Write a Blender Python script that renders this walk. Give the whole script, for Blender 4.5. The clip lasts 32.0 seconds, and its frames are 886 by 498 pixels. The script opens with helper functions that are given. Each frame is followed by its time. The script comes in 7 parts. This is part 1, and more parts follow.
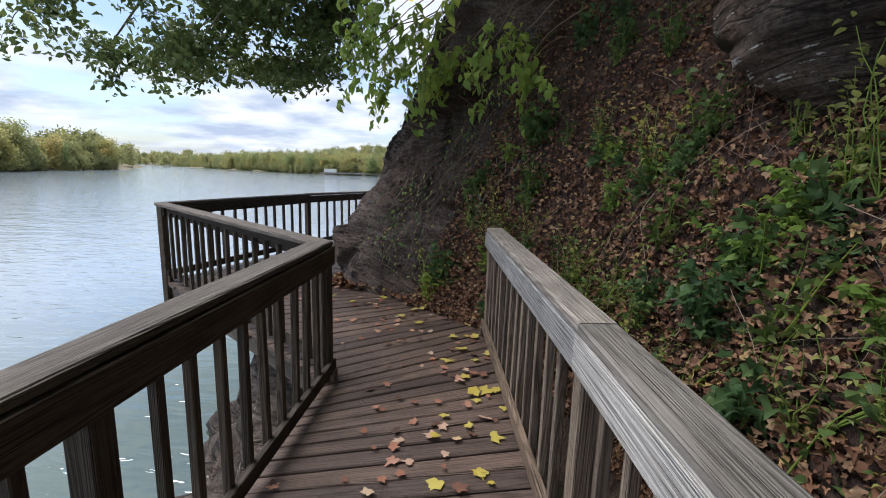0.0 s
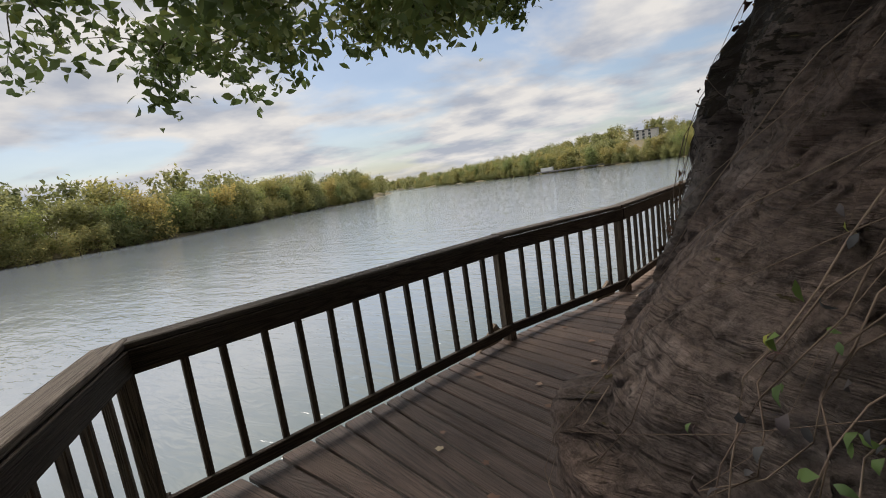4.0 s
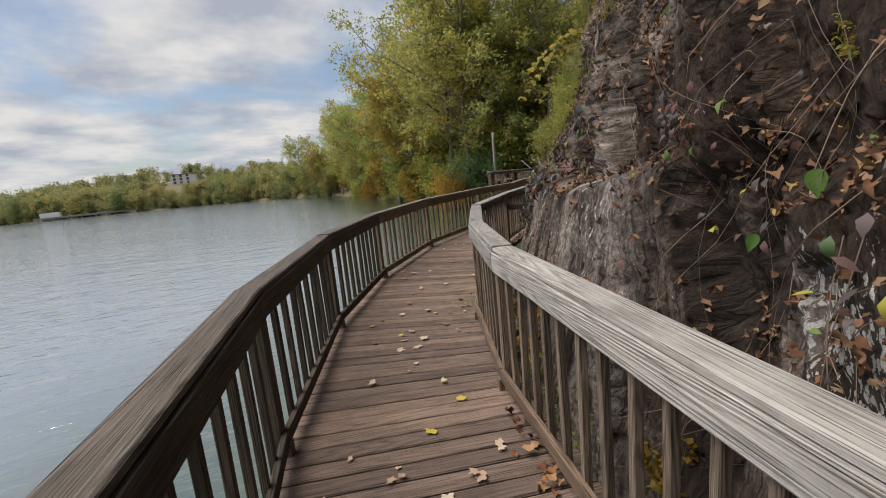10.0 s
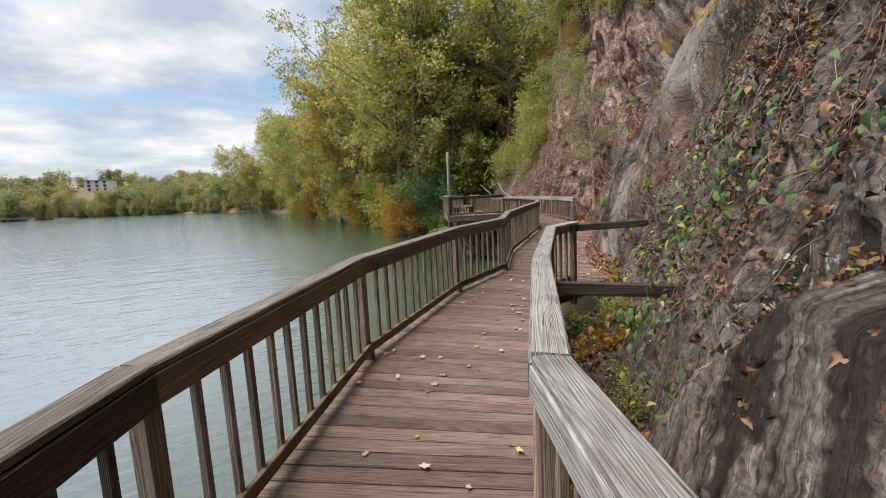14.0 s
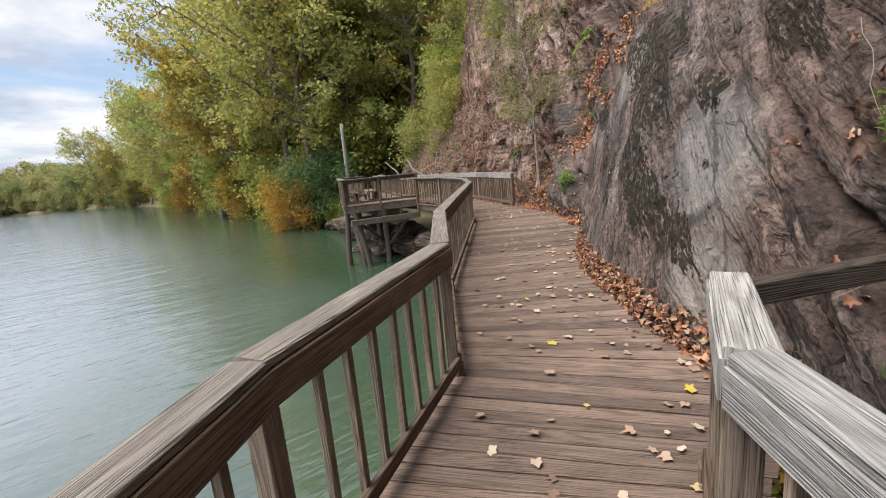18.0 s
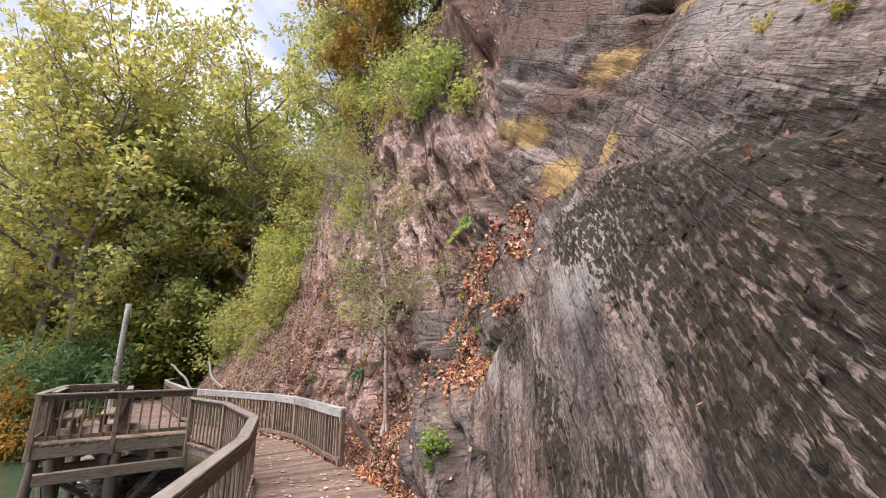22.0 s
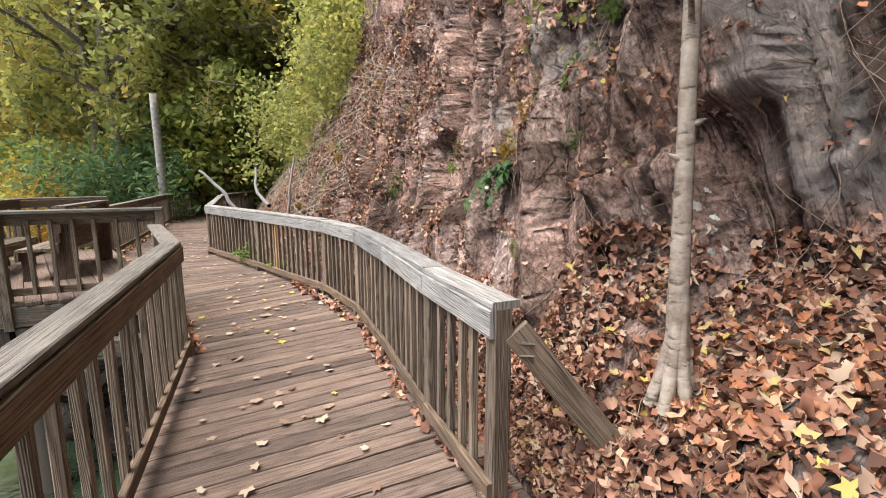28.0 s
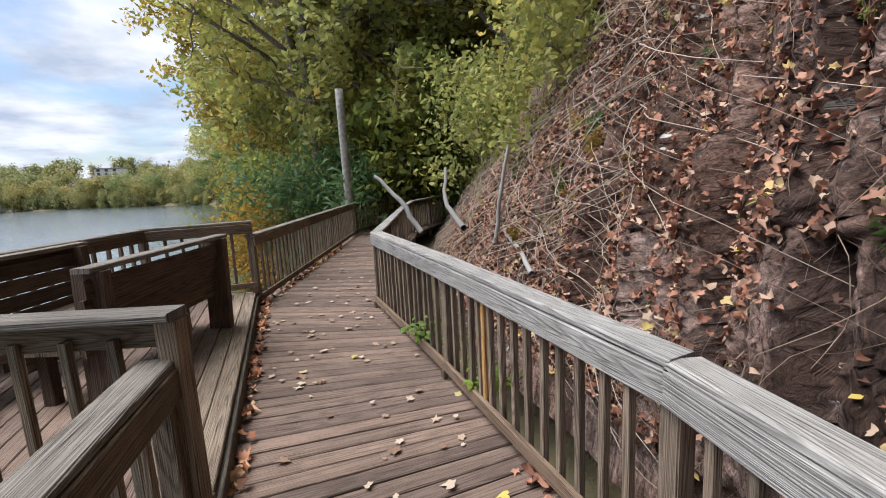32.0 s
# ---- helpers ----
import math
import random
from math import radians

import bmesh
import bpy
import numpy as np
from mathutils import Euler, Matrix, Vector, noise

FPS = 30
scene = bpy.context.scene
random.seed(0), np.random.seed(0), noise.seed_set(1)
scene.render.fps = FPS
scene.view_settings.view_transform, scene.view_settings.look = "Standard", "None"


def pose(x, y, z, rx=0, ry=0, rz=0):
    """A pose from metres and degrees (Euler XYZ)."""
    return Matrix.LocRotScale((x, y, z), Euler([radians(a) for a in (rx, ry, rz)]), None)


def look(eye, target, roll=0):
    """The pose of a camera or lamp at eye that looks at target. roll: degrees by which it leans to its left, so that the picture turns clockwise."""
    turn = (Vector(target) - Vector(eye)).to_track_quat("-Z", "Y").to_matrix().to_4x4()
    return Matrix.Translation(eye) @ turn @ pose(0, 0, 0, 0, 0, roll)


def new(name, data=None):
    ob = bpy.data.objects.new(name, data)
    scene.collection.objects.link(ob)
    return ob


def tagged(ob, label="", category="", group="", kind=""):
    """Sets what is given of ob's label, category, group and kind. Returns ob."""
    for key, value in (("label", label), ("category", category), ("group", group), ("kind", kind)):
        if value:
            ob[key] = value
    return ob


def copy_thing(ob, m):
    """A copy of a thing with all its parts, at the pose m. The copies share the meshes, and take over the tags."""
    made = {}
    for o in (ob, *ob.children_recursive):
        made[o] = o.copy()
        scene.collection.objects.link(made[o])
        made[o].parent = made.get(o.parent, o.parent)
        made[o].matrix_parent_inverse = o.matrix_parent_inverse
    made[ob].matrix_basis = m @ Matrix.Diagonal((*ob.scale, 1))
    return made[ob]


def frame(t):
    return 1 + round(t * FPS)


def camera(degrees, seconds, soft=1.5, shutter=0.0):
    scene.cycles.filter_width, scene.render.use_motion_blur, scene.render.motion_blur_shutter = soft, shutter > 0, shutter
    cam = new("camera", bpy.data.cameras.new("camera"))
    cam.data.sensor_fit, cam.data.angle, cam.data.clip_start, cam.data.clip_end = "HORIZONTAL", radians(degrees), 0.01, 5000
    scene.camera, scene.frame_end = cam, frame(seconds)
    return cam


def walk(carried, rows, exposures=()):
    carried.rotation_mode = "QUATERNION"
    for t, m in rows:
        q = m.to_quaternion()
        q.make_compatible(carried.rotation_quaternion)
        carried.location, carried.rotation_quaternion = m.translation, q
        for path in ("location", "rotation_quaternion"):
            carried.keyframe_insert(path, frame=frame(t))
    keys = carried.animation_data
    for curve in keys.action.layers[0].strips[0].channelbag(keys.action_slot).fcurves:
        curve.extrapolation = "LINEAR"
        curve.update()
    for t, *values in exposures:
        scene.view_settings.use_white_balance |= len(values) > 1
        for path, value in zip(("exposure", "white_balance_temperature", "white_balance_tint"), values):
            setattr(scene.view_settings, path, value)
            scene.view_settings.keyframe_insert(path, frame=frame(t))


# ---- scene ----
cam = camera(90.5, 32.0, soft=1.0)
PATH = [
    (0, (0.849, -1.701, 1.598), (0.714, 0.263, 1.247), 1.8),
    (0.5, (0.833, -1.068, 1.584), (0.506, 0.872, 1.223), 0.1),
    (1, (0.77, -0.392, 1.605), (0.263, 1.503, 1.217), -0.2),
    (1.5, (0.59, 0.234, 1.627), (-0.056, 2.085, 1.23), -1.4),
    (2, (0.528, 0.877, 1.628), (-0.26, 2.673, 1.238), -3.4),
    (2.5, (0.286, 1.4, 1.647), (-0.632, 3.14, 1.287), -5.0),
    (4.5, (-0.955, 3.321, 1.675), (-2.035, 4.977, 1.373), -8.4),
    (5, (-1.341, 3.643, 1.696), (-2.269, 5.393, 1.423), -8.0),
    (5.5, (-1.522, 4.068, 1.652), (-2.18, 5.933, 1.357), -6.7),
    (6, (-1.623, 4.546, 1.663), (-1.908, 6.494, 1.313), -5.8),
    (6.5, (-1.595, 5.107, 1.627), (-1.49, 7.062, 1.216), -6.2),
    (7, (-1.481, 5.707, 1.653), (-1.218, 7.646, 1.24), -6.4),
    (7.5, (-1.491, 6.236, 1.627), (-1.08, 8.152, 1.227), -5.6),
    (8, (-1.418, 6.662, 1.598), (-0.89, 8.555, 1.23), -4.7),
    (8.5, (-1.33, 7.288, 1.595), (-0.731, 9.165, 1.252), -4.5),
    (9, (-1.209, 7.841, 1.587), (-0.569, 9.707, 1.254), -5.1),
    (9.5, (-1.023, 8.483, 1.625), (-0.342, 10.334, 1.296), -5.2),
    (10, (-0.92, 9.097, 1.62), (-0.176, 10.921, 1.273), -5.7),
    (10.5, (-0.663, 9.758, 1.627), (0.059, 11.592, 1.286), -5.4),
    (11, (-0.543, 10.383, 1.622), (0.14, 12.234, 1.291), -4.9),
    (11.5, (-0.223, 10.989, 1.594), (0.484, 12.825, 1.237), -5.0),
    (12, (-0.019, 11.628, 1.644), (0.731, 13.449, 1.293), -4.6),
    (12.5, (0.193, 12.194, 1.641), (0.975, 14.005, 1.309), -4.5),
    (13, (0.488, 12.806, 1.69), (1.356, 14.58, 1.376), -4.0),
    (13.5, (0.733, 13.408, 1.667), (1.699, 15.134, 1.372), -3.8),
    (14, (1.021, 13.927, 1.707), (2.007, 15.646, 1.436), -2.8),
    (14.5, (1.224, 14.473, 1.72), (2.289, 16.145, 1.454), -3.2),
    (15, (1.609, 15.06, 1.69), (2.826, 16.622, 1.411), -3.2),
    (15.5, (1.97, 15.76, 1.7), (3.252, 17.272, 1.435), -1.5),
    (17.5, (3.893, 18.001, 1.637), (5.255, 19.431, 1.317), -5.3),
    (18, (4.353, 18.547, 1.674), (5.645, 20.022, 1.279), -5.4),
    (18.5, (4.87, 19.031, 1.702), (6.099, 20.544, 1.252), -4.3),
    (19, (5.367, 19.44, 1.721), (6.635, 20.925, 1.291), -2.8),
    (19.5, (5.876, 19.789, 1.749), (7.284, 21.178, 1.45), -2.5),
    (20, (6.497, 20.049, 1.922), (8.121, 21.169, 2.25), 1.2),
    (20.5, (6.993, 20.374, 2.074), (8.658, 21.109, 2.903), -0.1),
    (21, (7.535, 20.672, 2.105), (9.208, 21.265, 3.028), -0.6),
    (21.5, (8.037, 21.141, 2.04), (9.738, 21.876, 2.793), 0.4),
    (22, (8.516, 21.532, 1.994), (10.213, 22.47, 2.485), 0.0),
    (22.5, (9.035, 21.928, 1.996), (10.668, 23.064, 2.202), -1.0),
    (23, (9.42, 22.294, 1.976), (10.941, 23.592, 1.928), -3.0),
    (23.5, (9.947, 22.631, 1.843), (11.419, 23.975, 1.677), -3.9),
    (24, (10.403, 23.071, 1.742), (11.866, 24.402, 1.45), -4.6),
    (24.5, (10.868, 23.48, 1.66), (12.284, 24.824, 1.226), -4.2),
    (25, (11.253, 24.021, 1.594), (12.64, 25.404, 1.187), -1.7),
    (25.5, (11.653, 24.477, 1.602), (13.138, 25.789, 1.332), -1.8),
    (27.5, (13.455, 26.24, 1.641), (15.014, 27.459, 1.35), 0.8),
    (28, (13.977, 26.663, 1.619), (15.484, 27.941, 1.306), 0.0),
    (28.5, (14.332, 27.195, 1.661), (15.75, 28.566, 1.327), -0.6),
    (29, (14.708, 27.676, 1.624), (15.983, 29.176, 1.271), -2.5),
    (29.5, (15.025, 28.195, 1.687), (16.147, 29.809, 1.32), -4.6),
    (30, (15.188, 28.636, 1.704), (16.316, 30.242, 1.319), -5.4),
    (30.5, (15.477, 29.156, 1.728), (16.525, 30.82, 1.364), -4.9),
    (31, (15.661, 29.761, 1.719), (16.609, 31.493, 1.398), -4.2),
    (31.5, (15.963, 30.297, 1.648), (16.883, 32.043, 1.325), -2.6),
    (32, (16.16, 30.883, 1.755), (17.022, 32.659, 1.435), -2.9),
]
EXPOSURES = [(0, 0.7, 5850, 10), (1.5, 0.48, 6250, 10), (3, 0.35, 6500, 10), (5, 0.12, 7000, 12), (6.5, 0.14, 7000, 12), (8, 0.3, 6750, 10), (10, 0.13, 6600, 10), (11.5, 0.28, 6600, 10), (13, 0.42, 6500, 10), (16, 0.66, 6400, 10), (18, 0.66, 6350, 10), (19, 0.72, 6350, 10), (20, 0.95, 6450, 14), (21, 0.95, 6400, 16), (22, 1.12, 6400, 18), (24, 1.16, 6400, 14), (26, 1.0, 6500, 10), (28, 1.18, 6350, 10), (29, 0.92, 6100, 10), (30, 0.33, 5950, 10), (31, 0.62, 5950, 10), (32, 0.62, 6000, 10)]
walk(cam, [(t, look(eye, target, roll)) for t, eye, target, roll in PATH], EXPOSURES)

# ---- world and sun ----
SUN_ELEV, SUN_AZ = 63.0, 290.0


def make_world():
    w = bpy.data.worlds.new("sky")
    scene.world = w
    w.use_nodes = True
    nt = w.node_tree
    nt.nodes.clear()
    N, L = nt.nodes.new, nt.links.new
    sky = N("ShaderNodeTexSky")
    sky.sky_type = "NISHITA"
    sky.sun_disc = False
    sky.sun_elevation = radians(SUN_ELEV)
    sky.sun_rotation = radians(SUN_AZ)
    sky.air_density, sky.dust_density, sky.ozone_density = 1.0, 1.5, 1.5
    co = N("ShaderNodeTexCoord")
    sep = N("ShaderNodeSeparateXYZ")
    L(co.outputs["Generated"], sep.inputs[0])
    zz = N("ShaderNodeMath"); zz.operation = "ADD"; zz.inputs[1].default_value = 0.16
    zm = N("ShaderNodeMath"); zm.operation = "MAXIMUM"; zm.inputs[1].default_value = 0.0
    L(sep.outputs[2], zm.inputs[0]); L(zm.outputs[0], zz.inputs[0])
    dx = N("ShaderNodeMath"); dx.operation = "DIVIDE"
    dy = N("ShaderNodeMath"); dy.operation = "DIVIDE"
    L(sep.outputs[0], dx.inputs[0]); L(zz.outputs[0], dx.inputs[1])
    L(sep.outputs[1], dy.inputs[0]); L(zz.outputs[0], dy.inputs[1])
    comb = N("ShaderNodeCombineXYZ")
    L(dx.outputs[0], comb.inputs[0]); L(dy.outputs[0], comb.inputs[1])
    n1 = N("ShaderNodeTexNoise"); n1.inputs["Scale"].default_value = 0.8; n1.inputs["Detail"].default_value = 7.0
    n1.inputs["Roughness"].default_value = 0.52; n1.inputs["Distortion"].default_value = 0.25
    n2 = N("ShaderNodeTexNoise"); n2.inputs["Scale"].default_value = 2.4; n2.inputs["Detail"].default_value = 6.0
    off = N("ShaderNodeVectorMath"); off.operation = "ADD"; off.inputs[1].default_value = (3.7, 1.3, 5.1)
    L(comb.outputs[0], n1.inputs["Vector"]); L(comb.outputs[0], off.inputs[0]); L(off.outputs[0], n2.inputs["Vector"])
    r1 = N("ShaderNodeValToRGB")
    r1.color_ramp.elements[0].position, r1.color_ramp.elements[1].position = 0.425, 0.525
    r1.color_ramp.elements[0].color, r1.color_ramp.elements[1].color = (0.12, 0.12, 0.12, 1), (1, 1, 1, 1)
    L(n1.outputs["Fac"], r1.inputs[0])
    r2 = N("ShaderNodeValToRGB")
    r2.color_ramp.elements[0].position, r2.color_ramp.elements[1].position = 0.36, 0.62
    r2.color_ramp.elements[0].color, r2.color_ramp.elements[1].color = CLOUD_DARK, CLOUD_LIGHT
    L(n2.outputs["Fac"], r2.inputs[0])
    blue = N("ShaderNodeVectorMath"); blue.operation = "SCALE"; blue.inputs["Scale"].default_value = SKY_GAIN
    L(sky.outputs[0], blue.inputs[0])
    mix = N("ShaderNodeMixRGB")
    L(r1.outputs[0], mix.inputs[0]); L(blue.outputs[0], mix.inputs[1]); L(r2.outputs[0], mix.inputs[2])
    bg = N("ShaderNodeBackground"); bg.inputs["Strength"].default_value = 0.1
    out = N("ShaderNodeOutputWorld")
    L(mix.outputs[0], bg.inputs[0]); L(bg.outputs[0], out.inputs[0])


SKY_GAIN = 1.1
CLOUD_DARK, CLOUD_LIGHT = (3.7, 4.1, 4.9, 1), (6.8, 6.75, 6.7, 1)
make_world()
sun_data = bpy.data.lights.new("sun", "SUN")
sun_data.energy, sun_data.angle, sun_data.color = 4.6, radians(46), (1.0, 0.95, 0.88)
sun = new("sun", sun_data)
_e, _a = radians(SUN_ELEV), radians(160.0)
sun.matrix_world = look((0, 0, 60), Vector((0, 0, 60)) - Vector((math.cos(_a) * math.cos(_e), math.sin(_a) * math.cos(_e), math.sin(_e))))

# ---- materials ----
def node_mat(name):
    m = bpy.data.materials.new(name)
    m.use_nodes = True
    nt = m.node_tree
    b = nt.nodes["Principled BSDF"]
    return m, nt, b


def add_node(nt, kind, **vals):
    n = nt.nodes.new(kind)
    for k, v in vals.items():
        n.inputs[k.replace("_", " ")].default_value = v
    return n


def ramp(nt, src, stops):
    r = nt.nodes.new("ShaderNodeValToRGB")
    els = r.color_ramp.elements
    while len(els) < len(stops):
        els.new(0.5)
    for e, (p, c) in zip(els, stops):
        e.position = p
        e.color = (*c, 1) if len(c) == 3 else c
    nt.links.new(src, r.inputs[0])
    return r.outputs[0]


def mixc(nt, fac, a, b, mode="MIX"):
    n = nt.nodes.new("ShaderNodeMixRGB")
    n.blend_type = mode
    for sock, v in zip(n.inputs, (fac, a, b)):
        if hasattr(v, "is_linked"):
            nt.links.new(v, sock)
        elif isinstance(v, (int, float)):
            sock.default_value = v
        else:
            sock.default_value = (*v, 1)
    return n.outputs[0]


def bump(nt, b, height, strength, dist):
    n = nt.nodes.new("ShaderNodeBump")
    n.inputs["Strength"].default_value = strength
    n.inputs["Distance"].default_value = dist
    nt.links.new(height, n.inputs["Height"])
    nt.links.new(n.outputs[0], b.inputs["Normal"])
    return n


def wood(name, dark, light, tint=(0.3, 0.36, 0.3), mossy=0.0, rough=0.8, lines=0.55, vary=0.8):
    """Weathered boards: the grain runs along U (metres), the object's own random shifts it."""
    m, nt, b = node_mat(name)
    L = nt.links.new
    uv = nt.nodes.new("ShaderNodeUVMap")
    info = nt.nodes.new("ShaderNodeObjectInfo")
    mul = nt.nodes.new("ShaderNodeVectorMath"); mul.operation = "MULTIPLY_ADD"
    mul.inputs[1].default_value = (1.0, 1.0, 1.0)
    sc = nt.nodes.new("ShaderNodeVectorMath"); sc.operation = "SCALE"; sc.inputs["Scale"].default_value = 37.0
    comb = nt.nodes.new("ShaderNodeCombineXYZ")
    L(info.outputs["Random"], comb.inputs[0]); L(info.outputs["Random"], comb.inputs[1])
    L(comb.outputs[0], sc.inputs[0])
    L(uv.outputs[0], mul.inputs[0]); L(sc.outputs[0], mul.inputs[2])
    st = nt.nodes.new("ShaderNodeMapping"); st.inputs["Scale"].default_value = (2.0, 150.0, 1.0)
    L(mul.outputs[0], st.inputs[0])
    grain = add_node(nt, "ShaderNodeTexNoise", Scale=1.4, Detail=7.0, Roughness=0.62, Distortion=0.4)
    L(st.outputs[0], grain.inputs["Vector"])
    st2 = nt.nodes.new("ShaderNodeMapping"); st2.inputs["Scale"].default_value = (0.22, 5.5, 1.0)
    L(mul.outputs[0], st2.inputs[0])
    field = add_node(nt, "ShaderNodeTexNoise", Scale=1.0, Detail=1.5, Roughness=0.4, Distortion=0.2)
    L(st2.outputs[0], field.inputs["Vector"])
    many = nt.nodes.new("ShaderNodeMath"); many.operation = "MULTIPLY"; many.inputs[1].default_value = 250.0
    L(field.outputs["Fac"], many.inputs[0])
    jit = nt.nodes.new("ShaderNodeMath"); jit.operation = "MULTIPLY_ADD"; jit.inputs[1].default_value = 2.2
    L(grain.outputs["Fac"], jit.inputs[0]); L(many.outputs[0], jit.inputs[2])
    wave = nt.nodes.new("ShaderNodeMath"); wave.operation = "SINE"
    L(jit.outputs[0], wave.inputs[0])
    rings = nt.nodes.new("ShaderNodeMath"); rings.operation = "MULTIPLY_ADD"; rings.inputs[1].default_value = 0.5; rings.inputs[2].default_value = 0.5
    L(wave.outputs[0], rings.inputs[0])
    blotch = add_node(nt, "ShaderNodeTexNoise", Scale=2.3, Detail=5.0, Roughness=0.6)
    L(mul.outputs[0], blotch.inputs["Vector"])
    g = ramp(nt, grain.outputs["Fac"], [(0.3, dark), (0.68, light)])
    rr = ramp(nt, rings.outputs[0], [(0.0, (0.26, 0.24, 0.22)), (0.22, (0.62, 0.60, 0.58)), (0.42, (1.0, 0.99, 0.98)), (1.0, (1.06, 1.05, 1.03))])
    g = mixc(nt, lines, g, rr, "MULTIPLY")
    bl = ramp(nt, blotch.outputs["Fac"], [(0.36, (0.6, 0.58, 0.57)), (0.58, (1.08, 1.06, 1.04))])
    g = mixc(nt, 0.5, g, bl, "MULTIPLY")
    st3 = nt.nodes.new("ShaderNodeMapping"); st3.inputs["Scale"].default_value = (2.6, 230.0, 1.0)
    L(mul.outputs[0], st3.inputs[0])
    check = add_node(nt, "ShaderNodeTexNoise", Scale=1.0, Detail=3.0, Roughness=0.5)
    L(st3.outputs[0], check.inputs["Vector"])
    ckk = ramp(nt, check.outputs["Fac"], [(0.375, (0.13, 0.115, 0.105)), (0.44, (1, 1, 1))])
    g = mixc(nt, 0.85, g, ckk, "MULTIPLY")
    vr = ramp(nt, info.outputs["Random"], [(0.0, (0.66, 0.65, 0.66)), (0.5, (1, 0.98, 0.96)), (1.0, (1.28, 1.23, 1.18))])
    g = mixc(nt, vary, g, vr, "MULTIPLY")
    if mossy:
        big = add_node(nt, "ShaderNodeTexNoise", Scale=5.0, Detail=6.0, Roughness=0.7)
        L(mul.outputs[0], big.inputs["Vector"])
        f = ramp(nt, big.outputs["Fac"], [(0.52, (0, 0, 0)), (0.68, (mossy, mossy, mossy))])
        g = mixc(nt, f, g, tint)
    L(g, b.inputs["Base Color"])
    b.inputs["Roughness"].default_value = rough
    b.inputs["Specular IOR Level"].default_value = 0.25
    add = nt.nodes.new("ShaderNodeMath"); add.operation = "MULTIPLY_ADD"; add.inputs[1].default_value = 0.5
    L(rings.outputs[0], add.inputs[0]); L(grain.outputs["Fac"], add.inputs[2])
    bump(nt, b, add.outputs[0], 1.0, 0.004)
    return m


M_DECK = wood("deck_wood", (0.13, 0.092, 0.076), (0.218, 0.163, 0.135), lines=0.4, vary=1.0)
M_DECKDARK = wood("dark_deck_wood", (0.082, 0.056, 0.046), (0.146, 0.106, 0.088), lines=0.4, vary=1.0, rough=0.5)
M_CAP = wood("cap_wood", (0.125, 0.11, 0.098), (0.27, 0.25, 0.228), mossy=0.25, tint=(0.16, 0.155, 0.115), lines=0.42)
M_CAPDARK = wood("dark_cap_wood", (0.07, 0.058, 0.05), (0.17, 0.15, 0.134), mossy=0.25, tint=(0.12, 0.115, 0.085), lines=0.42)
M_CAPR = wood("pale_cap_wood", (0.23, 0.224, 0.218), (0.40, 0.397, 0.392), mossy=0.3, tint=(0.14, 0.12, 0.10), lines=0.4)
M_RAIL = wood("rail_wood", (0.10, 0.07, 0.05), (0.23, 0.17, 0.125))
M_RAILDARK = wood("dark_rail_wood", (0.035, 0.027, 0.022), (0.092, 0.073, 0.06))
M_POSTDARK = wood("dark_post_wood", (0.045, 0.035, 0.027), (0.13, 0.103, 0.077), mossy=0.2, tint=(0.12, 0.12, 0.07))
M_POST = wood("post_wood", (0.12, 0.09, 0.07), (0.31, 0.25, 0.195), mossy=0.25, tint=(0.18, 0.18, 0.12))
M_OLD = wood("old_beam_wood", (0.06, 0.05, 0.042), (0.20, 0.17, 0.145), mossy=0.4, tint=(0.10, 0.11, 0.07))
M_NEW = wood("new_wood", (0.36, 0.20, 0.075), (0.55, 0.34, 0.15))
M_BENCH = wood("bench_wood", (0.055, 0.038, 0.03), (0.16, 0.11, 0.085))


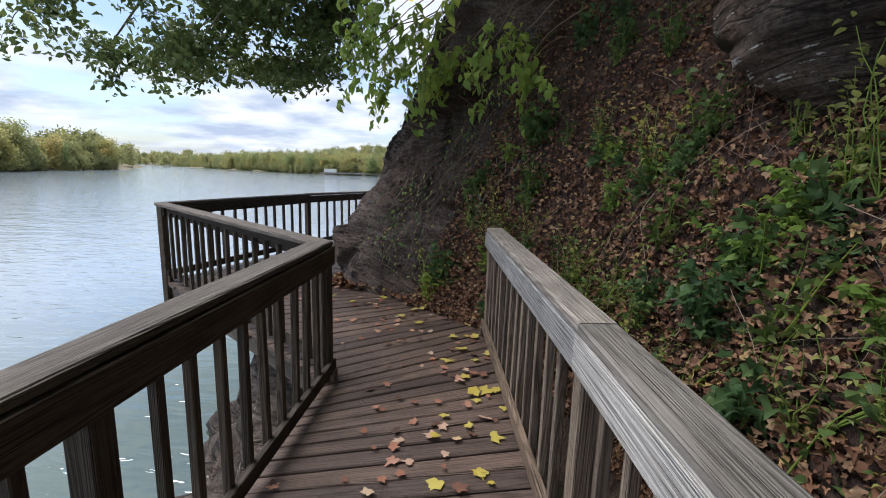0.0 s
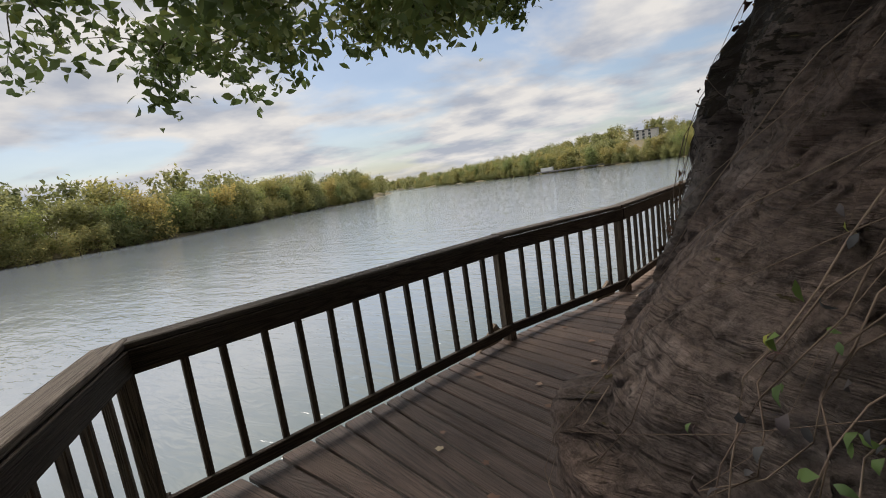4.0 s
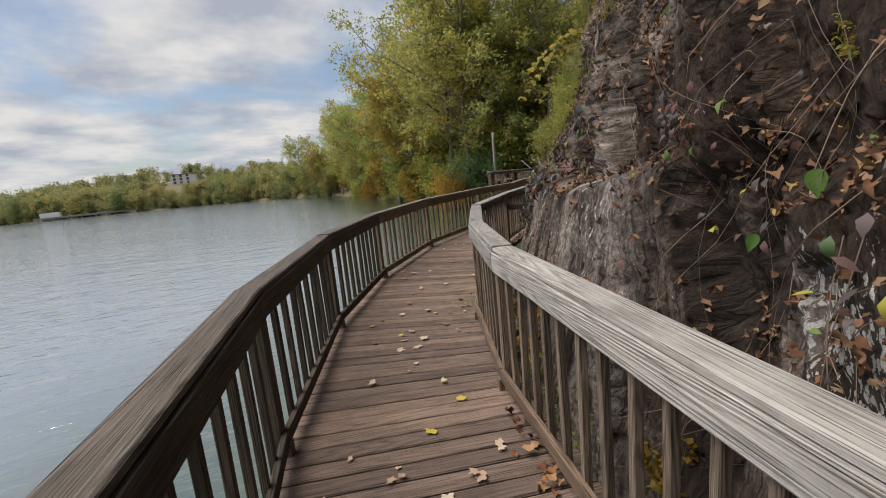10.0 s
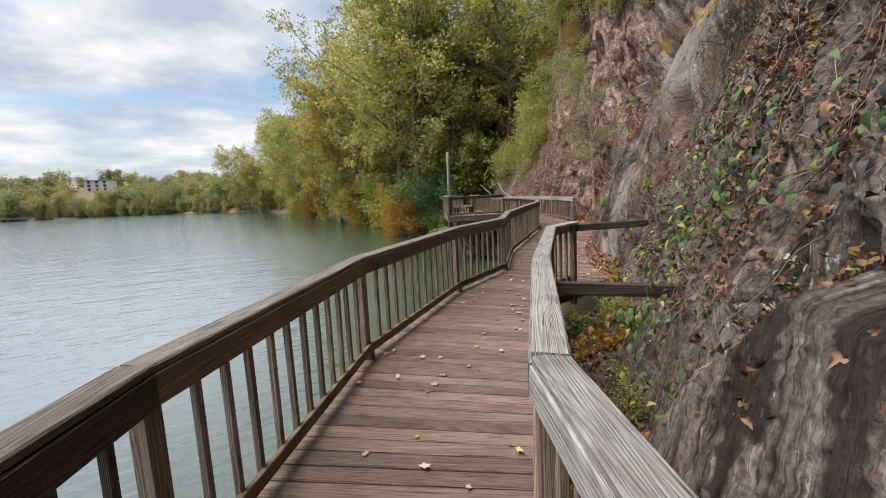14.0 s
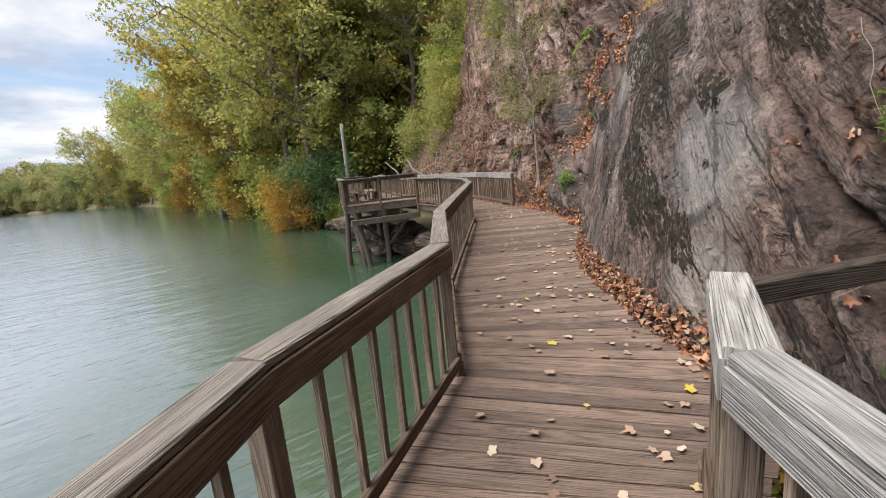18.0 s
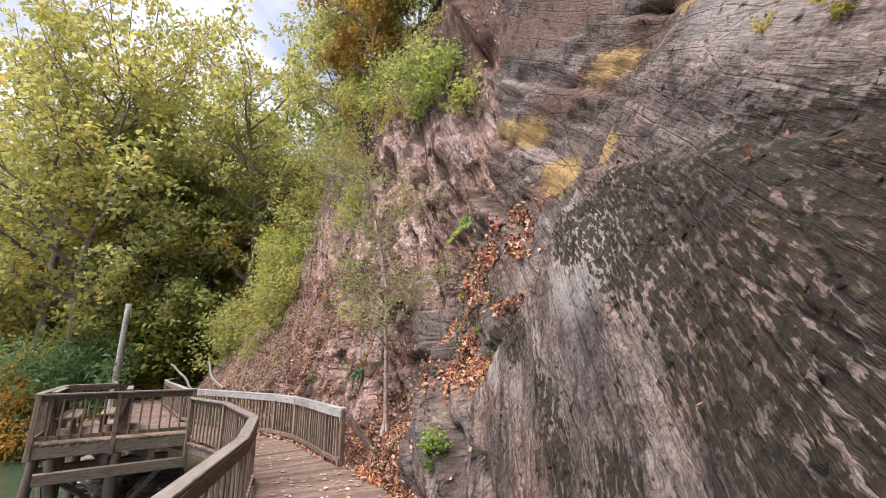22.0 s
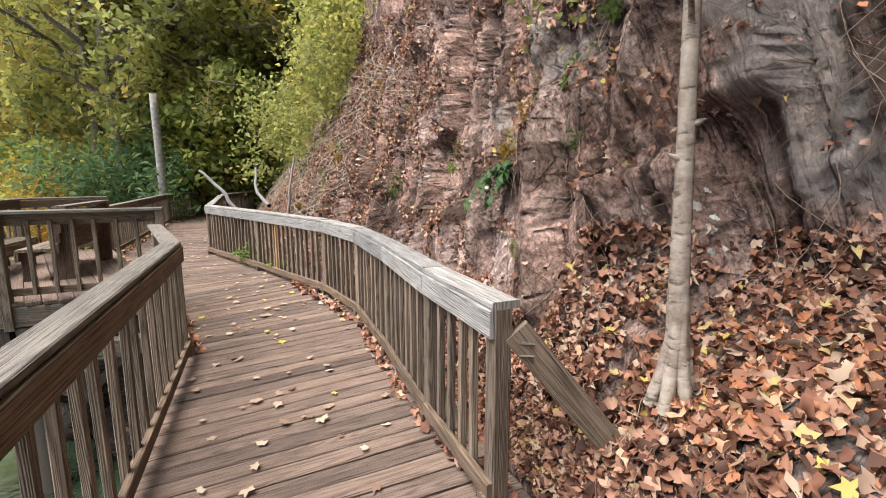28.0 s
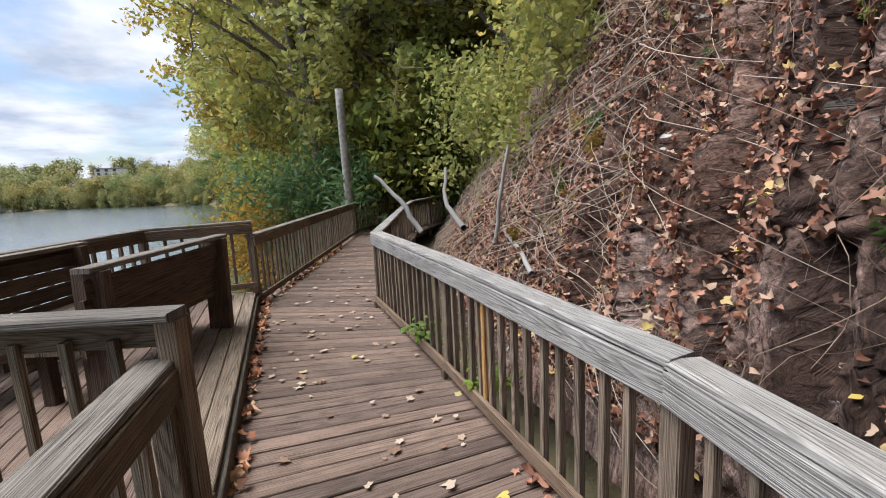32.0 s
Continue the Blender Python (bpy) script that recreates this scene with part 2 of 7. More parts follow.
def rock_material(name, tone_a, tone_b, red, lichen, moss_cut, ochre, dirt, rib=1.0, pale_mix=1.0, relief=0.075, fleck=(4.5, 13.0)):
    m, nt, b = node_mat(name)
    L = nt.links.new
    co = nt.nodes.new("ShaderNodeTexCoord")
    P = co.outputs["Object"]
    lay = nt.nodes.new("ShaderNodeAttribute"); lay.attribute_name = "strata"
    def stretch(along, across):
        q = nt.nodes.new("ShaderNodeVectorMath"); q.operation = "MULTIPLY"
        q.inputs[1].default_value = (along, 1.0, across)
        L(lay.outputs["Vector"], q.inputs[0])
        return q.outputs[0]
    q_bed, q_rib, q_fleck, q_crack = stretch(0.35, 2.2), stretch(5.5, 34.0), stretch(*fleck), stretch(0.55, 3.0)
    bed = add_node(nt, "ShaderNodeTexNoise", Scale=1.0, Detail=5.0, Roughness=0.55, Distortion=0.1)
    L(q_bed, bed.inputs["Vector"])
    ribs = add_node(nt, "ShaderNodeTexNoise", Scale=1.0, Detail=5.0, Roughness=0.7, Distortion=0.35)
    L(q_rib, ribs.inputs["Vector"])
    big = add_node(nt, "ShaderNodeTexNoise", Scale=0.8, Detail=6.0, Roughness=0.65)
    L(P, big.inputs["Vector"])
    fine = add_node(nt, "ShaderNodeTexNoise", Scale=26.0, Detail=8.0, Roughness=0.75)
    L(P, fine.inputs["Vector"])
    # small broken facets
    fw = nt.nodes.new("ShaderNodeVectorMath"); fw.operation = "MULTIPLY_ADD"; fw.inputs[1].default_value = (0.5, 0.5, 0.5)
    L(fine.outputs["Color"], fw.inputs[0]); L(stretch(3.6, 11.0), fw.inputs[2])
    facet = nt.nodes.new("ShaderNodeTexVoronoi"); facet.distance = "CHEBYCHEV"; facet.inputs["Scale"].default_value = 1.0
    L(fw.outputs[0], facet.inputs["Vector"])
    fsep = nt.nodes.new("ShaderNodeSeparateColor"); L(facet.outputs["Color"], fsep.inputs[0])
    # long cracks between the beds, some running across
    wig = nt.nodes.new("ShaderNodeVectorMath"); wig.operation = "MULTIPLY_ADD"
    wig.inputs[1].default_value = (0.12, 0.12, 0.12)
    L(big.outputs["Color"], wig.inputs[0]); L(q_crack, wig.inputs[2])
    vor = nt.nodes.new("ShaderNodeTexVoronoi"); vor.feature = "DISTANCE_TO_EDGE"; vor.inputs["Scale"].default_value = 1.0
    L(wig.outputs[0], vor.inputs["Vector"])
    plate = nt.nodes.new("ShaderNodeTexVoronoi"); plate.inputs["Scale"].default_value = 1.0
    L(wig.outputs[0], plate.inputs["Vector"])
    tone = nt.nodes.new("ShaderNodeSeparateColor")
    L(plate.outputs["Color"], tone.inputs[0])
    c = ramp(nt, bed.outputs["Fac"], [(0.36, tuple(0.85 * v for v in tone_a)), (0.47, tone_a), (0.60, tone_b)])
    pt = ramp(nt, tone.outputs[0], [(0.0, (0.72, 0.70, 0.70)), (0.5, (1.0, 0.98, 0.97)), (1.0, (1.18, 1.17, 1.18))])
    c = mixc(nt, 0.8, c, pt, "MULTIPLY")
    rf = ramp(nt, big.outputs["Fac"], [(0.44, (0, 0, 0)), (0.6, (0.7, 0.7, 0.7))])
    c = mixc(nt, rf, c, red)
    c2 = ramp(nt, ribs.outputs["Fac"], [(0.36, (0.15, 0.14, 0.13)), (0.43, (0.7, 0.68, 0.67)), (0.53, (1.02, 1.02, 1.02)), (0.66, (1.4, 1.39, 1.38))])
    pale = nt.nodes.new("ShaderNodeAttribute"); pale.attribute_name = "pale"
    ribf = ramp(nt, bed.outputs["Fac"], [(0.40, (1.0 * rib,) * 3), (0.62, (0.6 * rib,) * 3)])
    smoothed = nt.nodes.new("ShaderNodeMath"); smoothed.operation = "MULTIPLY_ADD"; smoothed.inputs[1].default_value = -0.8
    L(pale.outputs["Fac"], smoothed.inputs[0]); L(ribf, smoothed.inputs[2]); smoothed.use_clamp = True
    c = mixc(nt, smoothed.outputs[0], c, c2, "MULTIPLY")
    fc = ramp(nt, fsep.outputs[0], [(0.0, (0.38, 0.36, 0.35)), (0.25, (0.85, 0.84, 0.83)), (0.7, (1.08, 1.08, 1.08)), (1.0, (1.35, 1.34, 1.34))])
    c = mixc(nt, smoothed.outputs[0], c, fc, "MULTIPLY")
    c3 = ramp(nt, fine.outputs["Fac"], [(0.36, (0.42, 0.40, 0.38)), (0.5, (1, 1, 1)), (0.64, (1.3, 1.29, 1.28))])
    c = mixc(nt, 0.75, c, c3, "MULTIPLY")
    # thin dark partings between the leaves of the stone
    leafn = add_node(nt, "ShaderNodeTexNoise", Scale=1.0, Detail=4.0, Roughness=0.6)
    L(stretch(1.7, 40.0), leafn.inputs["Vector"])
    lp = ramp(nt, leafn.outputs["Fac"], [(0.33, (0.36, 0.335, 0.32)), (0.40, (0.72, 0.70, 0.69)), (0.44, (1, 1, 1)), (0.62, (1.14, 1.13, 1.12))])
    c = mixc(nt, smoothed.outputs[0], c, lp, "MULTIPLY")
    # broad stains, drawn out along the layers
    stain = add_node(nt, "ShaderNodeTexNoise", Scale=1.0, Detail=4.0, Roughness=0.6, Distortion=0.5)
    L(stretch(0.8, 2.6), stain.inputs["Vector"])
    c = mixc(nt, 0.8, c, ramp(nt, stain.outputs["Fac"], [(0.36, (0.5, 0.47, 0.45)), (0.5, (0.98, 0.96, 0.95)), (0.64, (1.3, 1.28, 1.27))]), "MULTIPLY")
    soil = nt.nodes.new("ShaderNodeAttribute"); soil.attribute_name = "soil"
    sm = nt.nodes.new("ShaderNodeMath"); sm.operation = "MULTIPLY_ADD"; sm.inputs[1].default_value = 0.6
    L(soil.outputs["Fac"], sm.inputs[0]); L(ribs.outputs["Fac"], sm.inputs[2])
    sf = ramp(nt, sm.outputs[0], [(0.74, (0, 0, 0)), (0.88, (0.9, 0.9, 0.9))])
    dcol = ramp(nt, fine.outputs["Fac"], [(0.3, tuple(0.4 * v for v in dirt)), (0.7, dirt)])
    c = mixc(nt, sf, c, dcol)
    pc = ramp(nt, big.outputs["Fac"], [(0.35, (0.16, 0.145, 0.135)), (0.5, (0.25, 0.235, 0.225)), (0.65, (0.33, 0.285, 0.245))])
    pm = nt.nodes.new("ShaderNodeMath"); pm.operation = "MULTIPLY"; pm.inputs[1].default_value = pale_mix
    L(pale.outputs["Fac"], pm.inputs[0])
    c = mixc(nt, pm.outputs[0], c, pc)
    c = mixc(nt, 0.4, c, c3, "MULTIPLY")
    # dark moss crust, broken along the bedding
    mn = add_node(nt, "ShaderNodeTexNoise", Scale=2.6, Detail=5.0, Roughness=0.6)
    L(q_fleck, mn.inputs["Vector"])
    moss = nt.nodes.new("ShaderNodeAttribute"); moss.attribute_name = "moss"
    mm = nt.nodes.new("ShaderNodeMath"); mm.operation = "MULTIPLY_ADD"; mm.inputs[1].default_value = 0.30
    L(moss.outputs["Fac"], mm.inputs[0]); L(mn.outputs["Fac"], mm.inputs[2])
    mf = ramp(nt, mm.outputs[0], [(moss_cut, (0, 0, 0)), (moss_cut + 0.02, (0.95, 0.95, 0.95))])
    mcol = ramp(nt, fine.outputs["Fac"], [(0.35, (0.010, 0.008, 0.005)), (0.58, (0.028, 0.021, 0.012)), (0.72, (0.10, 0.076, 0.034))])
    c = mixc(nt, mf, c, mcol)
    # round pale lichen, drawn out along the layers
    lv = nt.nodes.new("ShaderNodeTexVoronoi"); lv.inputs["Scale"].default_value = 2.2 if pale_mix else 4.2; lv.inputs["Randomness"].default_value = 1.0
    lw = nt.nodes.new("ShaderNodeVectorMath"); lw.operation = "MULTIPLY_ADD"; lw.inputs[1].default_value = (0.35, 0.35, 0.35)
    L(fine.outputs["Color"], lw.inputs[0]); L(q_fleck, lw.inputs[2]); L(lw.outputs[0], lv.inputs["Vector"])
    lsep = nt.nodes.new("ShaderNodeSeparateColor"); L(lv.outputs["Color"], lsep.inputs[0])
    la = nt.nodes.new("ShaderNodeMath"); la.operation = "MULTIPLY_ADD"; la.inputs[1].default_value = 0.9
    L(lsep.outputs[1], la.inputs[0]); L(lv.outputs["Distance"], la.inputs[2])
    wide = add_node(nt, "ShaderNodeTexNoise", Scale=1.3, Detail=2.0)
    L(P, wide.inputs["Vector"])
    lb = nt.nodes.new("ShaderNodeMath"); lb.operation = "MULTIPLY_ADD"; lb.inputs[1].default_value = -1.6
    L(wide.outputs["Fac"], lb.inputs[0]); L(la.outputs[0], lb.inputs[2])
    lpa = nt.nodes.new("ShaderNodeMath"); lpa.operation = "MULTIPLY_ADD"; lpa.inputs[1].default_value = -0.75 * (1 - pale_mix); lpa.inputs[2].default_value = lichen
    L(pale.outputs["Fac"], lpa.inputs[0])
    lsh = nt.nodes.new("ShaderNodeMath"); lsh.operation = "ADD"
    L(lb.outputs[0], lsh.inputs[0]); L(lpa.outputs[0], lsh.inputs[1])
    lf = ramp(nt, lsh.outputs[0], [(0.0, (0.95, 0.95, 0.95)), (0.05, (0, 0, 0))])
    lc = ramp(nt, fine.outputs["Fac"], [(0.3, (0.42, 0.41, 0.385)), (0.65, (0.76, 0.75, 0.72))])
    c = mixc(nt, lf, c, lc)
    och = nt.nodes.new("ShaderNodeAttribute"); och.attribute_name = "ochre"
    on = nt.nodes.new("ShaderNodeMath"); on.operation = "MULTIPLY_ADD"; on.inputs[1].default_value = 0.35
    L(och.outputs["Fac"], on.inputs[0]); L(mn.outputs["Fac"], on.inputs[2])
    of = ramp(nt, on.outputs[0], [(0.68, (0, 0, 0)), (0.80, (0.85, 0.85, 0.85))])
    c = mixc(nt, of, c, ochre)
    ck = ramp(nt, vor.outputs["Distance"], [(0.0, (0.16, 0.14, 0.13)), (0.012, (0.35, 0.33, 0.32)), (0.026, (1, 1, 1))])
    cw = ramp(nt, wide.outputs["Fac"], [(0.40, (0.75 * rib,) * 3), (0.55, (0.0,) * 3)])
    c = mixc(nt, cw, c, ck, "MULTIPLY")
    # earth in the grooves, coloured darker to stand in for crevice shade
    joint = nt.nodes.new("ShaderNodeAttribute"); joint.attribute_name = "crack"
    jf = ramp(nt, joint.outputs["Fac"], [(0.1, (0, 0, 0)), (0.45, (0.85, 0.85, 0.85))])
    c = mixc(nt, jf, c, tuple(0.3 * v for v in dirt))
    L(c, b.inputs["Base Color"])
    b.inputs["Roughness"].default_value = 0.88
    b.inputs["Specular IOR Level"].default_value = 0.25
    h = nt.nodes.new("ShaderNodeMath"); h.operation = "MULTIPLY_ADD"; h.inputs[1].default_value = 0.4
    L(fine.outputs["Fac"], h.inputs[0]); L(ribs.outputs["Fac"], h.inputs[2])
    h2 = nt.nodes.new("ShaderNodeMath"); h2.operation = "MULTIPLY_ADD"; h2.inputs[1].default_value = 0.5
    L(ck, h2.inputs[0]); L(h.outputs[0], h2.inputs[2])
    h3 = nt.nodes.new("ShaderNodeMath"); h3.operation = "MULTIPLY_ADD"; h3.inputs[1].default_value = 0.7
    L(fsep.outputs[0], h3.inputs[0]); L(h2.outputs[0], h3.inputs[2])
    h4 = nt.nodes.new("ShaderNodeMath"); h4.operation = "MULTIPLY_ADD"; h4.inputs[1].default_value = -0.6
    L(facet.outputs["Distance"], h4.inputs[0]); L(h3.outputs[0], h4.inputs[2])
    h5 = nt.nodes.new("ShaderNodeMath"); h5.operation = "MULTIPLY_ADD"; h5.inputs[1].default_value = 0.6
    L(lp, h5.inputs[0]); L(h4.outputs[0], h5.inputs[2])
    bump(nt, b, h5.outputs[0], 1.0, relief)
    return m


M_ROCK = rock_material("slate_rock", (0.098, 0.081, 0.075), (0.185, 0.156, 0.144), (0.155, 0.106, 0.086), 1.0, 0.745, (0.30, 0.20, 0.075), (0.15, 0.092, 0.066), rib=0.95, relief=0.05, fleck=(2.6, 10.0))
M_ROCK_DARK = rock_material("dark_mossy_rock", (0.085, 0.07, 0.06), (0.16, 0.136, 0.121), (0.12, 0.085, 0.066), 0.54, 0.66, (0.2, 0.16, 0.06), (0.085, 0.055, 0.04), pale_mix=0.0)
M_ROCK_GREY = rock_material("fluted_grey_rock", (0.165, 0.145, 0.132), (0.31, 0.278, 0.255), (0.21, 0.165, 0.14), 0.60, 0.74, (0.2, 0.16, 0.06), (0.085, 0.055, 0.04), pale_mix=0.0)
M_ROCK_BOULDER = rock_material("boulder_rock", (0.10, 0.08, 0.07), (0.18, 0.148, 0.132), (0.16, 0.115, 0.095), 0.8, 0.70, (0.2, 0.16, 0.06), (0.10, 0.065, 0.05), rib=0.3, relief=0.05)
M_ROCK_BROWN = rock_material("brown_rock", (0.27, 0.19, 0.165), (0.43, 0.335, 0.305), (0.33, 0.20, 0.155), 0.60, 0.74, (0.3, 0.2, 0.06), (0.16, 0.09, 0.065))
M_SOIL = rock_material("leafy_soil", (0.065, 0.046, 0.036), (0.125, 0.09, 0.072), (0.09, 0.055, 0.04), 3.0, 0.76, (0.2, 0.16, 0.06), (0.10, 0.06, 0.045), rib=0.3)


def leafy(name, stops, rough=0.5, translucent=0.55, clumped=0.5):
    m, nt, b = node_mat(name)
    g = nt.nodes.new("ShaderNodeNewGeometry")
    info = nt.nodes.new("ShaderNodeObjectInfo")
    if clumped:
        co = nt.nodes.new("ShaderNodeTexCoord")
        cn = add_node(nt, "ShaderNodeTexNoise", Scale=clumped, Detail=2.0)
        nt.links.new(co.outputs["Object"], cn.inputs["Vector"])
        wide = nt.nodes.new("ShaderNodeMapRange"); wide.inputs["From Min"].default_value = 0.3; wide.inputs["From Max"].default_value = 0.7; wide.inputs["To Max"].default_value = 0.55
        nt.links.new(cn.outputs["Fac"], wide.inputs["Value"])
        sm = nt.nodes.new("ShaderNodeMath"); sm.operation = "MULTIPLY_ADD"; sm.inputs[1].default_value = 0.5
        nt.links.new(g.outputs["Random Per Island"], sm.inputs[0]); nt.links.new(wide.outputs["Result"], sm.inputs[2])
        c = ramp(nt, sm.outputs[0], stops)
    else:
        c = ramp(nt, g.outputs["Random Per Island"], stops)
    vr = ramp(nt, info.outputs["Random"], [(0.0, (0.75, 0.8, 0.8)), (0.5, (1, 1, 1)), (1.0, (1.25, 1.12, 0.9))])
    c = mixc(nt, 0.8, c, vr, "MULTIPLY")
    nt.links.new(c, b.inputs["Base Color"])
    b.inputs["Roughness"].default_value = rough
    b.inputs["Specular IOR Level"].default_value = 0.25
    if translucent:
        tr = nt.nodes.new("ShaderNodeBsdfTranslucent")
        nt.links.new(c, tr.inputs[0])
        ms = nt.nodes.new("ShaderNodeMixShader")
        ms.inputs[0].default_value = translucent
        nt.links.new(b.outputs[0], ms.inputs[1]); nt.links.new(tr.outputs[0], ms.inputs[2])
        nt.links.new(ms.outputs[0], nt.nodes["Material Output"].inputs[0])
    return m


M_GREEN = leafy("green_leaves", [(0.0, (0.19, 0.24, 0.07)), (0.5, (0.29, 0.35, 0.09)), (0.85, (0.43, 0.44, 0.11)), (1.0, (0.56, 0.47, 0.13))])
M_OLIVE = leafy("olive_leaves", [(0.0, (0.21, 0.225, 0.08)), (0.5, (0.32, 0.34, 0.105)), (0.85, (0.45, 0.41, 0.12)), (1.0, (0.58, 0.40, 0.125))])
M_OAK = leafy("oak_leaves", [(0.0, (0.045, 0.075, 0.032)), (0.6, (0.09, 0.135, 0.05)), (1.0, (0.17, 0.20, 0.065))], translucent=0.3)
M_YELLOW = leafy("yellow_leaves", [(0.0, (0.15, 0.16, 0.045)), (0.5, (0.31, 0.265, 0.06)), (1.0, (0.52, 0.35, 0.07))])
M_ORANGE = leafy("orange_leaves", [(0.0, (0.17, 0.13, 0.03)), (0.5, (0.33, 0.21, 0.045)), (1.0, (0.46, 0.25, 0.05))])
M_BRIGHT = leafy("bright_green_leaves", [(0.0, (0.14, 0.22, 0.055)), (0.6, (0.25, 0.36, 0.075)), (1.0, (0.44, 0.46, 0.10))])
M_DKGREEN = leafy("dark_green_leaves", [(0.0, (0.055, 0.11, 0.05)), (0.6, (0.11, 0.185, 0.075)), (1.0, (0.20, 0.26, 0.09))])
M_BROAD = leafy("broad_vine_leaves", [(0.0, (0.05, 0.11, 0.02)), (0.6, (0.085, 0.16, 0.028)), (1.0, (0.15, 0.22, 0.04))], translucent=0.3)
M_WEED = leafy("weed_leaves", [(0.0, (0.05, 0.085, 0.028)), (0.6, (0.115, 0.17, 0.048)), (1.0, (0.26, 0.29, 0.085))], translucent=0.35)
M_LITTER = leafy("fallen_leaves", [(0.0, (0.06, 0.032, 0.024)), (0.25, (0.15, 0.068, 0.045)), (0.5, (0.30, 0.13, 0.08)), (0.75, (0.39, 0.21, 0.145)), (0.95, (0.46, 0.33, 0.24)), (1.0, (0.46, 0.34, 0.08))], rough=0.75, translucent=0.12, clumped=0)
M_LITTER_DARK = leafy("brown_fallen_leaves", [(0.0, (0.042, 0.023, 0.016)), (0.35, (0.115, 0.053, 0.03)), (0.7, (0.215, 0.105, 0.057)), (0.92, (0.29, 0.185, 0.113)), (1.0, (0.31, 0.20, 0.065))], rough=0.8, translucent=0.1, clumped=0)
M_TANLEAF = leafy("tan_fallen_leaves", [(0.0, (0.16, 0.09, 0.065)), (0.3, (0.34, 0.21, 0.15)), (0.7, (0.50, 0.36, 0.27)), (0.95, (0.56, 0.45, 0.35)), (1.0, (0.5, 0.38, 0.1))], rough=0.75, translucent=0.1, clumped=0)
M_RUST = leafy("rust_fallen_leaves", [(0.0, (0.07, 0.034, 0.024)), (0.3, (0.22, 0.09, 0.05)), (0.6, (0.38, 0.165, 0.09)), (0.85, (0.44, 0.25, 0.165)), (0.97, (0.50, 0.36, 0.25)), (1.0, (0.50, 0.36, 0.08))], rough=0.75, translucent=0.2, clumped=0)
M_YLEAF = leafy("yellow_fallen_leaves", [(0.0, (0.45, 0.33, 0.05)), (1.0, (0.55, 0.45, 0.12))], translucent=0.15)


def bark_material():
    m, nt, b = node_mat("bark")
    co = nt.nodes.new("ShaderNodeTexCoord")
    mp = nt.nodes.new("ShaderNodeMapping"); mp.inputs["Scale"].default_value = (1, 1, 0.25)
    nt.links.new(co.outputs["Object"], mp.inputs[0])
    n = add_node(nt, "ShaderNodeTexNoise", Scale=22.0, Detail=7.0, Roughness=0.7)
    nt.links.new(mp.outputs[0], n.inputs["Vector"])
    c = ramp(nt, n.outputs["Fac"], [(0.3, (0.07, 0.055, 0.045)), (0.55, (0.20, 0.165, 0.135)), (0.75, (0.32, 0.28, 0.24))])
    nt.links.new(c, b.inputs["Base Color"])
    b.inputs["Roughness"].default_value = 0.9
    bump(nt, b, n.outputs["Fac"], 0.7, 0.02)
    return m


M_BARK = bark_material()


def twig_material(name, a, c2):
    m, nt, b = node_mat(name)
    g = nt.nodes.new("ShaderNodeNewGeometry")
    c = ramp(nt, g.outputs["Random Per Island"], [(0.0, a), (1.0, c2)])
    nt.links.new(c, b.inputs["Base Color"])
    b.inputs["Roughness"].default_value = 0.9
    return m


M_PALETWIG = twig_material("pale_dead_twigs", (0.16, 0.11, 0.085), (0.46, 0.38, 0.31))
M_TWIG = twig_material("dry_twigs", (0.07, 0.045, 0.032), (0.30, 0.22, 0.165))


def water_material():
    m, nt, b = node_mat("river_water")
    L = nt.links.new
    co = nt.nodes.new("ShaderNodeTexCoord")
    mp = nt.nodes.new("ShaderNodeMapping"); mp.inputs["Rotation"].default_value = (0, 0, radians(28)); mp.inputs["Scale"].default_value = (0.7, 2.4, 1)
    L(co.outputs["Object"], mp.inputs[0])
    a = add_node(nt, "ShaderNodeTexNoise", Scale=1.5, Detail=2.5, Roughness=0.5, Distortion=0.7)
    c = add_node(nt, "ShaderNodeTexNoise", Scale=0.35, Detail=3.0)
    big = add_node(nt, "ShaderNodeTexNoise", Scale=0.05, Detail=3.0)
    for n in (a, c):
        L(mp.outputs[0], n.inputs["Vector"])
    L(co.outputs["Object"], big.inputs["Vector"])
    h = nt.nodes.new("ShaderNodeMath"); h.operation = "MULTIPLY_ADD"; h.inputs[1].default_value = 1.8
    L(c.outputs["Fac"], h.inputs[0]); L(a.outputs["Fac"], h.inputs[2])
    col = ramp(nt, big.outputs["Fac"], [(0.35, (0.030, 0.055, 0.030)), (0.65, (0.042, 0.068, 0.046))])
    # reflected sky is mixed into the base colour as grey-blue, away from the bank
    sky_sheen = nt.nodes.new("ShaderNodeAttribute"); sky_sheen.attribute_name = "sky_sheen"
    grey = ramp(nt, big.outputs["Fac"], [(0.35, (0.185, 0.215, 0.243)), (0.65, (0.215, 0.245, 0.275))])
    L(mixc(nt, sky_sheen.outputs["Fac"], col, grey), b.inputs["Base Color"])
    b.inputs["Roughness"].default_value = 0.07
    b.inputs["IOR"].default_value = 2.3
    wavy = bump(nt, b, h.outputs[0], 0.65, 0.1)
    reach = nt.nodes.new("ShaderNodeMapRange"); reach.inputs["To Min"].default_value = 0.055; reach.inputs["To Max"].default_value = 0.06
    L(sky_sheen.outputs["Fac"], reach.inputs["Value"]); L(reach.outputs["Result"], wavy.inputs["Distance"])
    return m


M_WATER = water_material()


